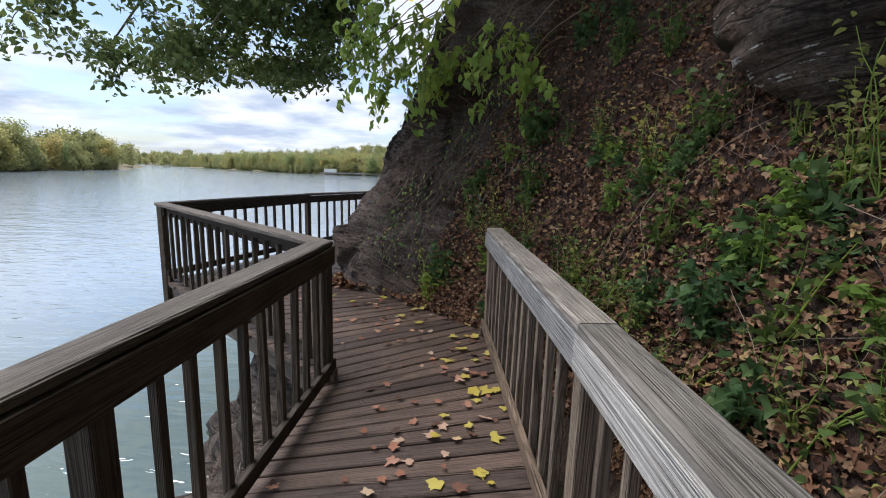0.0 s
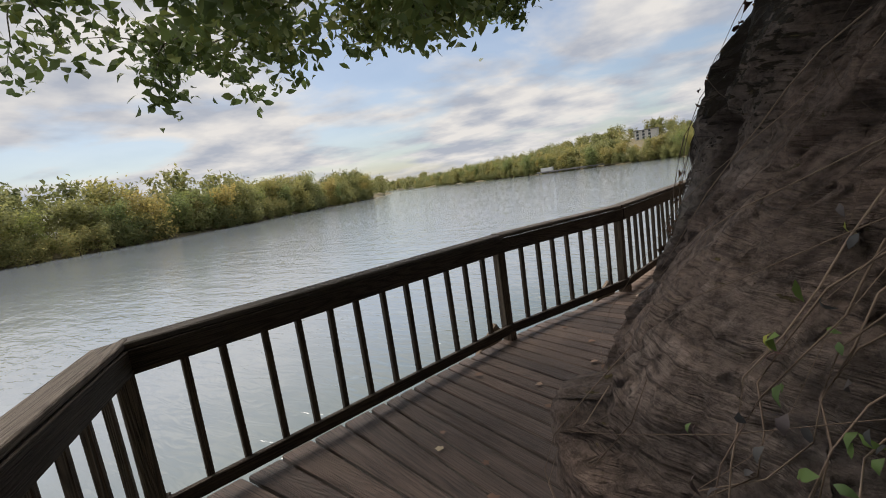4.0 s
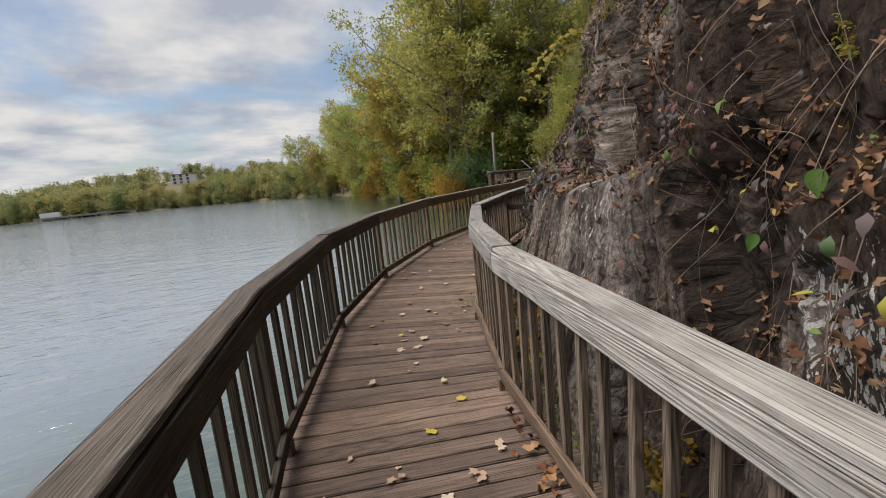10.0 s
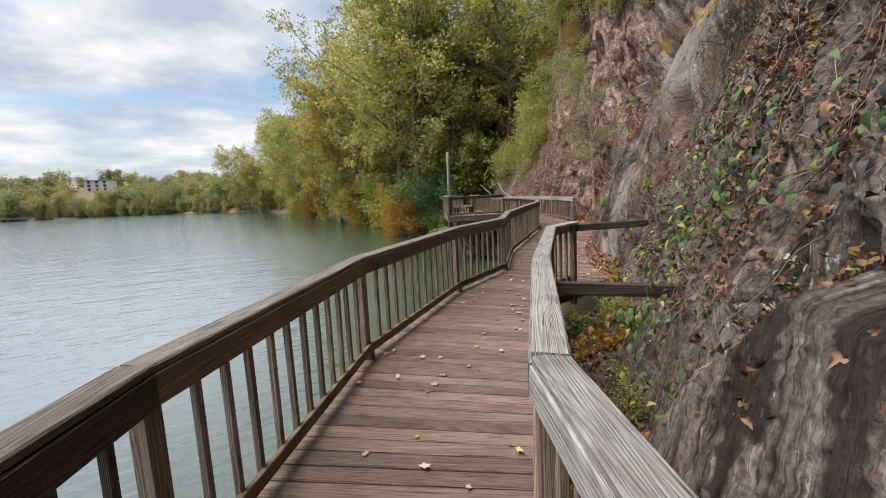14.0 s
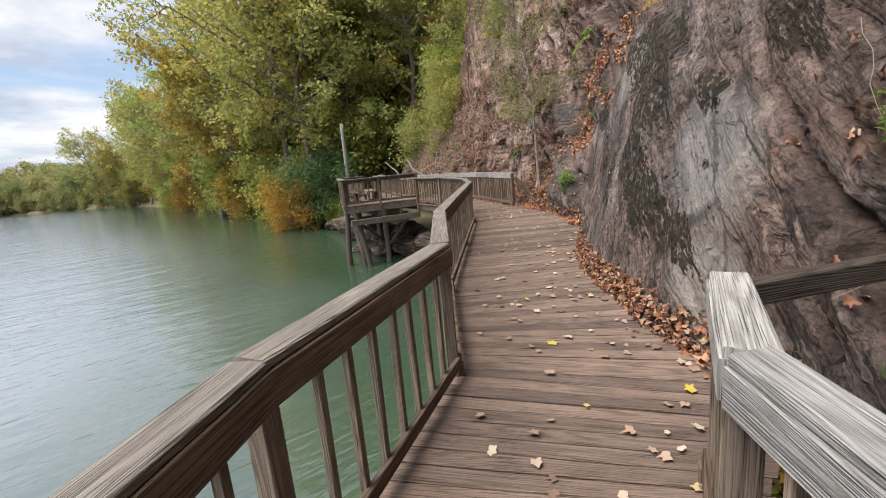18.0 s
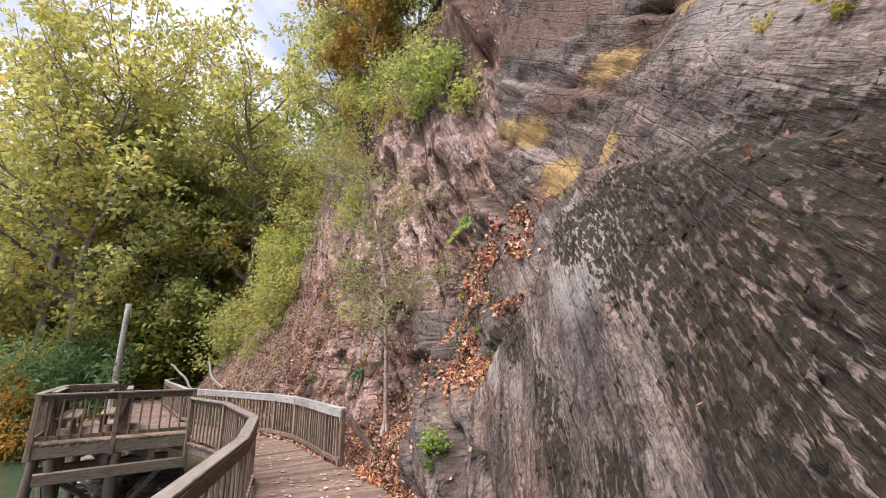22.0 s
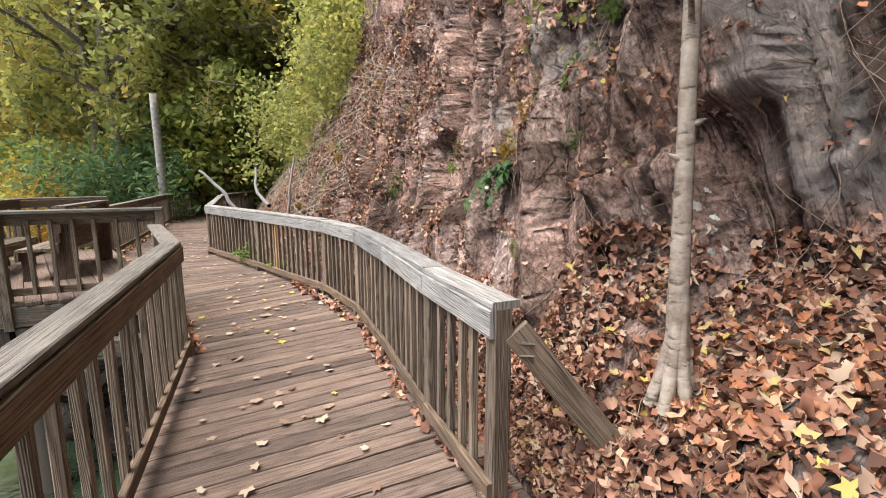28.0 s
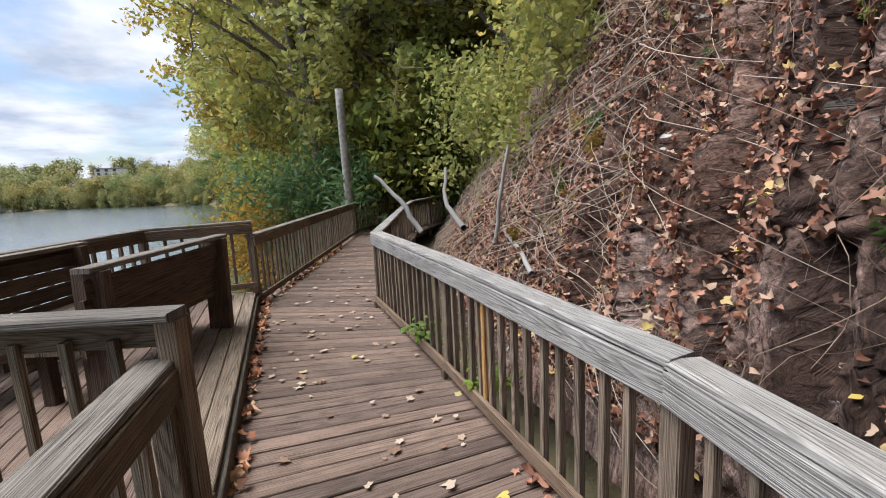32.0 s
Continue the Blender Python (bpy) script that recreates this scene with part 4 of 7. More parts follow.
def bare(u, h):
    """Where the rock is swept clean of leaves and stems."""
    nose, _, _, block, wedge = masses(u, h, 0 * u)
    return step(h - 0.1, 0.35) * np.maximum(np.maximum(nose, 0.85 * wedge), np.maximum(block, 0.8 * np.clip(1.6 - np.hypot((u - 33.5) / 2.4, (h - 4.6) / 1.6), 0, 1)))


def cliff_surface(u, h):
    """Places on the cliff for arrays of run along the foot u and height h above the deck, with masks of soil, moss and ochre."""
    fx, fy = smooth_interp(u, CS, CP[:, 0]), smooth_interp(u, CS, CP[:, 1])
    nx, ny = smooth_interp(u, CS, CN[:, 0]), smooth_interp(u, CS, CN[:, 1])
    run, rough = smooth_interp(u, CS, CR), smooth_interp(u, CS, CG)
    upper = np.clip(np.minimum(u - 37.5, 57.0 - u) / 2.5, 0, 1)
    back = run * (np.maximum(h, -1.0) - 0.62 * upper * np.maximum(h - 4.3, 0)) + 0.35 * np.maximum(h - 13, 0) ** 1.1
    corner = np.clip(1.3 - np.abs(u - 13.5) / 1.2, 0, 1)
    wall = np.clip(np.minimum(u - 14.4, 17.6 - u) / 0.8, 0, 1)
    back = back - corner * (0.5 * np.clip(h, 0, 0.9) - 0.43 * np.maximum(h - 1.1, 0)) - 0.13 * wall * np.clip(h, 0, 1.4)
    shelf = np.clip(1 - np.abs(u - 42.9) / 1.5, 0, 1) ** 0.6
    lift = np.clip((h - 0.55) / 0.55, 0, 1)
    back = back + 1.25 * shelf * lift * lift * (3 - 2 * lift)
    soilz = np.clip((0.95 - rough) / 0.4, 0, 1)
    wob = fbm(u / 2.4, h / 2.4, 0 * u, 2, 5) - 0.5
    big = (fbm(u / 2.6, h / 2.6, 0 * u, 4, 31) - 0.5) * 1.3
    mid = (fbm(u / 0.7, h / 0.7, 0 * u, 4, 41) - 0.5) * 0.34
    lump = (fbm(u / 0.35, h / 0.35, 0 * u, 4, 51) - 0.5) * 0.30
    slab = np.clip(fbm(u / 3.0, h / 3.0, 0 * u, 2, 81) * 2.4 - 0.75 + np.clip((h - 3.4) / 0.6, 0, 1) * np.clip(1 - np.abs(u - 34.0) / 2.6, 0, 1) * 1.5, 0.0, 1.0)
    nose, gully, crest, block, wedge = masses(u, h, mid)
    slab = np.maximum(slab, np.maximum(0.5 * nose, 0.3 * block))
    rocky, crack = 0.0, 0.0
    for k, (dip, w) in enumerate(dips(u)):
        n, t = strata(u, h, dip)
        n = n + 0.10 * wob
        a, ga = beds(n, t, (0.50, 1.15, 0.50)[k], (2.3, 3.6, 1.9)[k], (0.38, 0.5, 0.46)[k], 4 + k, (0.10, 0.05, 0.06)[k])
        b, gb = beds(n + 0.02 * mid, t, (0.15, 0.27, 0.17)[k], (0.8, 1.3, 0.7)[k], (0.17, 0.19, 0.21)[k], 14 + k, (0.09, 0.04, 0.05)[k])
        chip, e2 = cells(n / (0.22, 0.3, 0.2)[k], t / (0.5, 0.9, 0.45)[k], 34)
        rocky = rocky + w * (a * (1 - (0.45, 0.75, 0.3)[k] * slab) + b * (1 - (0.75, 0.8, 0.5)[k] * slab) + (chip - 0.5) * (0.12, 0.05, 0.15)[k] * (1 - 0.7 * slab))
        crack = crack + w * np.maximum(ga * (1 - 0.7 * slab), 0.8 * gb * (1 - slab))
    n, t = strata(u, h, 74.0)
    fluted = np.clip(np.minimum(u - 19.6, 29.0 - u) / 0.6, 0, 1) + np.clip((u - 42.0) / 1.2, 0, 1)
    cut = fbm(n / 0.17 + 0.5 * wob, t / 1.3, 0 * u, 3, 131)
    rocky = rocky + fluted * (0.30 * np.abs(cut - 0.5) - 0.16 * np.clip(cut - 0.56, 0, 0.2) + 0.05 * (fbm(n / 0.07, t / 0.5, 0 * u, 2, 133) - 0.5))
    crack = np.maximum(crack, 0.7 * fluted * np.clip((cut - 0.62) * 9, 0, 1))
    rocky = rocky + big * (0.6 - 0.15 * np.clip(1 - np.abs(u - 36) / 8, 0, 1) ** 0.5) + 0.25 * mid
    lone = np.clip((15.4 - u) / 1.0, 0, 1)
    face, e4 = cells(u / 0.9 + 0.4 * h, h / 0.8, 44)
    rocky = rocky * (1 - 0.85 * lone) + lone * (0.6 * big + 1.3 * mid + 0.35 * lump + 0.42 * (face - 0.5) + 0.25 * np.clip(0.08 - e4, 0, 1))
    earthy = 0.6 * big + mid + lump
    fade = np.clip((h + 0.3) / 1.2, 0.12, 1.0)
    near = 1 - 0.6 * np.exp(-((u - 17.3) / 2.6) ** 4)
    off = (rocky * near * (1 - soilz) + earthy * soilz) * fade * rough
    off = off * (1 - 0.45 * nose - 0.82 * block) - 0.34 * nose + 0.34 * gully + 0.13 * crest - 0.30 * block - 0.2 * wedge
    # leaf ledges
    led = fbm(u / 1.9, h / 0.9, 0 * u, 3, 61)
    soil = np.clip(soilz + (np.clip((led - 0.56) * 7, 0, 1) * 0.8 + np.clip((h - 9) / 5, 0, 1)) * (1 - np.maximum(np.maximum(nose, wedge), block)) + 0.8 * gully, 0, 1)
    def spots(rows):
        out = 0 * u
        for cu, ch, ru, rh in rows:
            du, dh = u - cu, h - ch
            a, b = 0.85 * du + 0.52 * dh, -0.52 * du + 0.85 * dh
            out = np.maximum(out, np.clip(1.6 - 1.6 * np.hypot(a / rh, b / ru), 0, 1))
        return out
    blot = fbm(u / 0.6, h / 0.6, 0 * u, 3, 71)
    moss = np.clip(spots(MOSS) * 1.4 + (blot - 0.5) * 0.9, 0, 1)
    och = np.clip(spots(OCHRE) * 1.3 + (blot - 0.5) * 0.6, 0, 1)
    pale = np.clip(spots(PALE) * 1.2 + (fbm(u / 0.9, h / 0.9, 0 * u, 3, 91) - 0.5) * 0.5, 0, 0.72)
    d = back + off
    return np.stack([fx + nx * d, fy + ny * d, h], -1), soil, moss, och, pale, crack


def build_cliff(name, label, u0, u1, du, heights, mat, dip, rubble=0.006):
    us = np.arange(u0, u1 + du * 0.5, du)
    U, H = np.meshgrid(us, heights)
    base = smooth_interp(U, CS, CB)
    Hh = np.where(H <= 0, base + (H - heights[0]) / (0 - heights[0]) * (0.0 - base), H)
    jr = np.random.default_rng(len(name))
    inner = np.zeros(U.shape); inner[1:-1, 1:-1] = 1
    U = U + inner * jr.uniform(-0.42, 0.42, U.shape) * du
    Hh = Hh + inner * jr.uniform(-0.42, 0.42, U.shape) * np.gradient(Hh, axis=0)
    P, soil, moss, och, pale, crack = cliff_surface(U, Hh)
    P[..., 0] += inner * jr.normal(size=U.shape) * rubble
    P[..., 1] += inner * jr.normal(size=U.shape) * rubble
    nu, nh = len(us), len(heights)
    i = np.arange(nu * nh).reshape(nh, nu)
    F = np.stack([i[:-1, :-1], i[1:, :-1], i[1:, 1:], i[:-1, 1:]], -1).reshape(-1, 4)
    tri = np.where((jr.uniform(size=len(F)) < 0.5)[:, None, None], F[:, [[0, 1, 2], [0, 2, 3]]], F[:, [[0, 1, 3], [1, 2, 3]]]).reshape(-1, 3)
    me = fast_mesh(name, P.reshape(-1, 3), tri, mat, False)
    for key, arr in (("soil", soil), ("moss", moss), ("ochre", och), ("pale", pale), ("crack", crack)):
        at = me.attributes.new(key, "FLOAT", "POINT")
        at.data.foreach_set("value", arr.astype(np.float32).ravel())
    side = P[0, -1, :2] - P[0, 0, :2]
    side = side / np.hypot(*side)
    n, t = strata(P[..., 0] * side[0] + P[..., 1] * side[1], P[..., 2], dip)
    at = me.attributes.new("strata", "FLOAT_VECTOR", "POINT")
    wave = fbm(U / 1.2, Hh / 1.2, 0 * U, 3, 77) - 0.5
    at.data.foreach_set("vector", np.stack([t, 0 * t, n + 0.03 * wave], -1).astype(np.float32).ravel())
    ob = new(name, me)
    return tagged(ob, label, "rock", kind="structure")


H_NEAR = np.r_[np.linspace(-0.6, 0, 8), np.arange(0.05, 5.0, 0.05), np.arange(5.0, 9, 0.12), np.arange(9, 16, 0.3), np.arange(16, 34, 1.0)]
H_FINE = np.r_[np.linspace(-0.6, 0, 10), np.arange(0.034, 4.5, 0.034), np.arange(4.5, 8, 0.07), np.arange(8, 16, 0.25), np.arange(16, 34, 1.0)]
U_ROCK, U_PALE, U_FAR = 11.9, 29.5, 43.0
build_cliff("hillside", "steep hillside covered in brown fallen leaves", 0.0, U_ROCK, 0.08, H_NEAR, M_SOIL, DIPS[0])
build_cliff("rock_corner", "bare dark brown boulder at the bend of the boardwalk", U_ROCK, 14.9, 0.045, H_FINE, M_ROCK_BOULDER, 14.0, 0.008)
build_cliff("cliff_dark", "dark mossy rock face beside the boardwalk", 14.9, 19.76, 0.045, H_FINE, M_ROCK_DARK, DIPS[0])
build_cliff("cliff_grey", "fluted grey brown rock hung with creeper behind the railing", 19.76, U_PALE, 0.0443, H_FINE, M_ROCK_GREY, 76.0)
build_cliff("cliff_slate", "grey and brown slate cliff with tilted layers", U_PALE, U_FAR, 0.034, H_FINE, M_ROCK, DIPS[1])
build_cliff("cliff_far", "brown rock bank with dry brush", U_FAR, 53.5, 0.036, H_FINE, M_ROCK_BROWN, DIPS[2])
build_cliff("brush_slope", "brown earth slope under dead brush", 53.5, float(CS[-1]), 0.09, H_NEAR, M_ROCK_BROWN, DIPS[2])


def build_shelf():
    """Earth and rubble between the boards and the foot of the rock."""
    us = np.arange(19.3, 31.2, 0.12)
    ws = np.linspace(0, 1, 16)
    U, W = np.meshgrid(us, ws)
    P, *_ = cliff_surface(us, 0 * us + 0.25)
    edge = np.array([(d[1][0], d[1][1]) for d in DECK[8:16]])
    ex, ey = np.interp(P[:, 1] + 0.45 * np.clip(us - 20, 0, 6) / 6, edge[:, 1], edge[:, 0]), P[:, 1] + 0.45 * np.clip(us - 20, 0, 6) / 6
    X = (ex - 0.35)[None] * (1 - W) + (P[:, 0] + 0.25)[None] * W
    Y = ey[None] * (1 - W) + P[:, 1][None] * W
    Zz = -0.75 + 0.75 * W ** 1.3 + (fbm(X / 0.35, Y / 0.35, 0 * X, 4, 15) - 0.5) * 0.45
    Zz = np.where(W < 0.3, np.minimum(Zz, -0.16), Zz)
    i = np.arange(X.size).reshape(X.shape)
    F = np.stack([i[:-1, :-1], i[1:, :-1], i[1:, 1:], i[:-1, 1:]], -1).reshape(-1, 4)
    me = fast_mesh("earth_bank", np.stack([X, Y, Zz], -1).reshape(-1, 3), F, M_SOIL, False)
    at = me.attributes.new("strata", "FLOAT_VECTOR", "POINT")
    at.data.foreach_set("vector", np.stack([X, Y, Zz], -1).astype(np.float32).ravel())
    tagged(new("earth_bank", me), "earth and rubble between the boardwalk and the rock", "bank", kind="structure")
    return X, Y, Zz


SHELF = build_shelf()


# ---- boardwalk deck ----
def along(pts, d):
    for a, b in zip(pts, pts[1:]):
        n = math.dist(a, b)
        if d <= n:
            return lerp2(a, b, d / n)
        d -= n
    return pts[-1]


def build_deck():
    deck = empty("floor", (6, 16, 0), "long boardwalk of weathered reddish brown planks", "boardwalk", kind="structure")
    o = spot(deck)
    rnd = random.Random(3)
    for (l0, r0), (l1, r1) in zip(DECK, DECK[1:]):
        n = max(1, round((math.dist(l0, l1) + math.dist(r0, r1)) / 2 / 0.146))
        for k in range(n):
            gap = 0.007 / ((math.dist(l0, l1) + math.dist(r0, r1)) / 2 / n)
            fa, fb = (k + gap) / n, (k + 1 - gap) / n
            la, ra, lb, rb = lerp2(l0, l1, fa), lerp2(r0, r1, fa), lerp2(l0, l1, fb), lerp2(r0, r1, fb)
            eL, eR = rnd.uniform(0.02, 0.06), rnd.uniform(0.03, 0.09)
            def ext(a, b, m):
                n2 = math.dist(a, b)
                return (a[0] + (a[0] - b[0]) / n2 * m, a[1] + (a[1] - b[1]) / n2 * m)
            la, lb, ra, rb = ext(la, ra, eL), ext(lb, rb, eL), ext(ra, la, eR), ext(rb, lb, eR)
            zt = rnd.uniform(-0.004, 0.003)
            tilt = rnd.uniform(-0.003, 0.003)
            c = 0.008
            V, U = [], []
            w = max(0.03, (math.dist(la, lb) + math.dist(ra, rb)) / 2)
            length = math.dist(la, ra)
            def row(f, z):
                return [Vector((*lerp2(la, lb, f), z)) - o, Vector((*lerp2(ra, rb, f), z + tilt)) - o]
            cf = min(0.3, c / w)
            V = row(0, -0.038) + row(0, zt - c) + row(cf, zt) + row(1 - cf, zt) + row(1, zt - c) + row(1, -0.038)
            F = [(0, 1, 3, 2), (2, 3, 5, 4), (4, 5, 7, 6), (6, 7, 9, 8), (8, 9, 11, 10), (0, 2, 4, 6, 8, 10), (1, 11, 9, 7, 5, 3)]
            vs = [-0.04, 0, c, w - c, w, w + 0.04]
            for q in range(5):
                U += [(0, vs[q]), (length, vs[q]), (length, vs[q + 1]), (0, vs[q + 1])]
            U += [(0, v) for v in vs] + [(length, v) for v in (vs[0], vs[5], vs[4], vs[3], vs[2], vs[1])]
            # boards before y = 8.5 take the darker, smoother wood
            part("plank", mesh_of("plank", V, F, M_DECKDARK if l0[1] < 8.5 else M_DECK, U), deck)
    # stringers under the boards
    for side in (0, 1):
        for a, b in zip(DECK, DECK[1:]):
            p, q = a[side], b[side]
            inn = lambda s, f: lerp2(s[0], s[1], f)
            f = 0.03 if side == 0 else 0.9
            pa, qa = inn(a, f), inn(b, f)
            plank("joist", (*pa, -0.15), (*qa, -0.15), 0.05, 0.2, M_OLD, deck)


def railing(name, pts, label, top=RAIL, base=0.0, spacing=0.19, inner=1, cap_mat=None, bay=2.9, ends=(True, True), pale=None):
    """A railing along pts: posts, capped rails and balusters. inner: +1 when the walk lies on the right of the line."""
    cap_mat = cap_mat or M_CAP
    rail = empty(name, (*pts[0], base), label, "railing", kind="structure", group="railings of the boardwalk")
    o = spot(rail)
    rnd = random.Random(len(pts) * 7 + int(abs(pts[0][1]) * 10))
    bal_h = top - base - 0.10 - 0.10
    bal = mesh_of("baluster", *(lambda d: (d[0], d[1], M_POST, d[2]))(plank_data((0, 0, 0), (0, 0, bal_h), 0.04, 0.04, up=Vector((0, 1, 0)), ch=0.004)))
    pst = mesh_of("post", *(lambda d: (d[0], d[1], M_POST, d[2]))(plank_data((0, 0, -0.32), (0, 0, top - base - 0.04), 0.092, 0.092, up=Vector((0, 1, 0)), ch=0.007)))
    pst_d, bal_d = pst.copy(), bal.copy()
    pst_d.materials[0] = M_POSTDARK
    bal_d.materials[0] = M_POSTDARK
    foot = mesh_of("foot_block", *(lambda d: (d[0], d[1], M_RAIL, d[2]))(plank_data((0, 0, 0.0), (0, 0, 0.085), 0.07, 0.05, up=Vector((0, 1, 0)), ch=0.004)))
    n = len(pts)
    def tangent(i):
        a, b = Vector(pts[max(0, i - 1)]), Vector(pts[min(n - 1, i + 1)])
        if 0 < i < n - 1:
            return ((Vector(pts[i]) - a).normalized() + (b - Vector(pts[i])).normalized()).normalized()
        return (b - a).normalized()
    for i in range(n - 1):
        a, b = Vector((*pts[i], 0)), Vector((*pts[i + 1], 0))
        d = (b - a)
        length = d.length
        d.normalize()
        # same wood up to y = 14.5, wet and shade put into darker colours
        shaded = pts[i][1] < 14.5 and inner > 0
        m_rail = M_RAILDARK if shaded else M_RAIL
        nrm = Vector((d.y, -d.x, 0)) * inner          # towards the walk
        ang = math.atan2(d.y, d.x)
        def miter(j):
            t = Vector((*tangent(j), 0))
            c = max(0.35, d.dot(t))
            s = d.x * t.y - d.y * t.x
            return s / c
        m0, m1 = miter(i), miter(i + 1)
        sk0, sk1 = -m0 * 0.075, -m1 * 0.075
        ea = a if i or not ends[0] else a - d * 0.04
        eb = b if i < n - 2 or not ends[1] else b + d * 0.04
        jz = rnd.uniform(-0.004, 0.004)
        ea, eb = ea - nrm * 0.025, eb - nrm * 0.025
        plank("cap_rail", ea + Z * (top - 0.019 + jz), eb + Z * (top - 0.019 + jz - rnd.uniform(0, 0.004)), 0.15, 0.04, M_CAPDARK if shaded and cap_mat == M_CAP else cap_mat, rail, ch=0.008, skew0=sk0, skew1=sk1)
        fa, fb = ea + nrm * 0.068, eb + nrm * 0.068
        fa, fb = fa + d * (-m0 * 0.052 * -inner * -1), fb + d * (-m1 * 0.052 * -inner * -1)
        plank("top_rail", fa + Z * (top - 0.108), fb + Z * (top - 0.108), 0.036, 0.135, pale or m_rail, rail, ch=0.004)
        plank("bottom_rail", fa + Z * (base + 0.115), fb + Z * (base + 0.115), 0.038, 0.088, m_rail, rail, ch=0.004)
        posts = max(1, math.ceil(length / bay))
        for j in range(posts + (i == n - 2)):
            p = a + d * (length * j / posts)
            ob = part("post", pst_d if shaded else pst, rail, at=Vector((p.x, p.y, base)) - o - nrm * 0.012)
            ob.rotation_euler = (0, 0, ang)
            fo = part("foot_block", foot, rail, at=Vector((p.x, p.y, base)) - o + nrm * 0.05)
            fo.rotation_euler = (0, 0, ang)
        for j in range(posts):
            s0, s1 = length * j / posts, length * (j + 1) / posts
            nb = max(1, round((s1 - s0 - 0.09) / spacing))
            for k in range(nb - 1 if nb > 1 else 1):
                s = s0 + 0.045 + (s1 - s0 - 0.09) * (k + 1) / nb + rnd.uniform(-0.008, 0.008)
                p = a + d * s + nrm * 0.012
                ob = part("baluster", bal_d if shaded else bal, rail, at=Vector((p.x, p.y, base + 0.075)) - o)
                ob.rotation_euler = (rnd.uniform(-0.012, 0.012), rnd.uniform(-0.012, 0.012), ang + rnd.uniform(-0.05, 0.05))
    return rail


build_deck()
railing("railing_1", L_A, "dark weathered timber railing on the river side")
railing("railing_2", L_B, "long weathered timber railing along the river, bending with the deck", ends=(False, True), bay=4.2, spacing=0.222)
railing("railing_3", L_C, "weathered timber railing past the viewing platform")
railing("railing_4", R_A, "grey timber railing at the foot of the leafy hillside", inner=-1, cap_mat=M_CAP, pale=M_CAPR)
railing("railing_5", R_B, "bleached timber railing beside the rock face", inner=-1, cap_mat=M_CAPR, pale=M_CAPR)
railing("railing_6", R_C, "bleached curving timber railing below the cliff", inner=-1, cap_mat=M_CAPR, pale=M_CAPR, spacing=0.165)
railing("railing_7", R_D, "weathered timber railing beside the brush slope", inner=-1, cap_mat=M_CAPR, ends=(False, True))


# ---- foliage tools ----
def ring_leaf(radii, fold=0.12):
    n = len(radii)
    V = [(0.0, 0.0, 0.0)]
    for k, r in enumerate(radii):
        a = 2 * math.pi * k / n
        x, y = r * math.cos(a), r * math.sin(a)
        V.append((x, y, fold * abs(y) * (0.6 + 0.5 * math.sin(3 * a)) - 0.5 * fold * x * x))
    F = [(0, 1 + k, 1 + (k + 1) % n) for k in range(n)]
    return np.array(V), np.array(F)


MAPLE = ring_leaf([1.0, 0.6, 0.86, 0.55, 0.66, 0.42, 0.2, 0.40, 0.64, 0.52, 0.84, 0.58], 0.75)
OVATE = (np.array([(-0.5, 0, 0), (-0.1, 0.28, 0.15), (0.25, 0.22, 0.10), (0.62, 0, -0.16), (0.25, -0.22, 0.10), (-0.1, -0.28, 0.15)]), np.array([(0, 1, 5), (1, 2, 4), (1, 4, 5), (2, 3, 4)]))
FLAT = ring_leaf([1.0, 0.6, 0.86, 0.55, 0.66, 0.42, 0.2, 0.40, 0.64, 0.52, 0.84, 0.58], 0.14)
CURL = ring_leaf([1.0, 0.7, 0.62, 0.75, 0.45, 0.6, 0.7, 0.5], 0.8)
DIAMOND = (np.array([(-0.5, 0, 0), (0, 0.28, 0.06), (0.55, 0, -0.05), (0, -0.28, 0.06)]), np.array([(0, 1, 3), (1, 2, 3)]))
LONG = (np.array([(0, 0, 0), (0.35, 0.14, 0.04), (1.0, 0, -0.15), (0.35, -0.14, 0.04)]), np.array([(0, 1, 3), (1, 2, 3)]))


def unit(a):
    return a / np.maximum(np.linalg.norm(a, axis=-1, keepdims=True), 1e-9)


def leaf_batch(pos, nrm, size, shape, rng, tip=None, ragged=0.0):
    """Leaves at pos, facing nrm; tip: a direction their tips point towards."""
    S, F = shape
    n, k = len(pos), len(S)
    nrm = unit(nrm)
    t = unit(rng.normal(size=(n, 3))) if tip is None else unit(np.asarray(tip) + 0.45 * rng.normal(size=(n, 3)))
    t = unit(t - (t * nrm).sum(1, keepdims=True) * nrm)
    b = np.cross(nrm, t)
    size = np.broadcast_to(np.asarray(size, float), (n,))[:, None, None]
    wide = rng.uniform(0.8, 1.15, (n, 1, 1))
    jag = 1 + ragged * rng.normal(size=(n, k, 1))
    V = pos[:, None, :] + size * jag * (S[None, :, 0:1] * t[:, None] + wide * S[None, :, 1:2] * b[:, None] + S[None, :, 2:3] * rng.uniform(0.3, 2.0, (n, 1, 1)) * nrm[:, None])
    return V.reshape(-1, 3), (F[None] + (np.arange(n) * k)[:, None, None]).reshape(-1, 3)


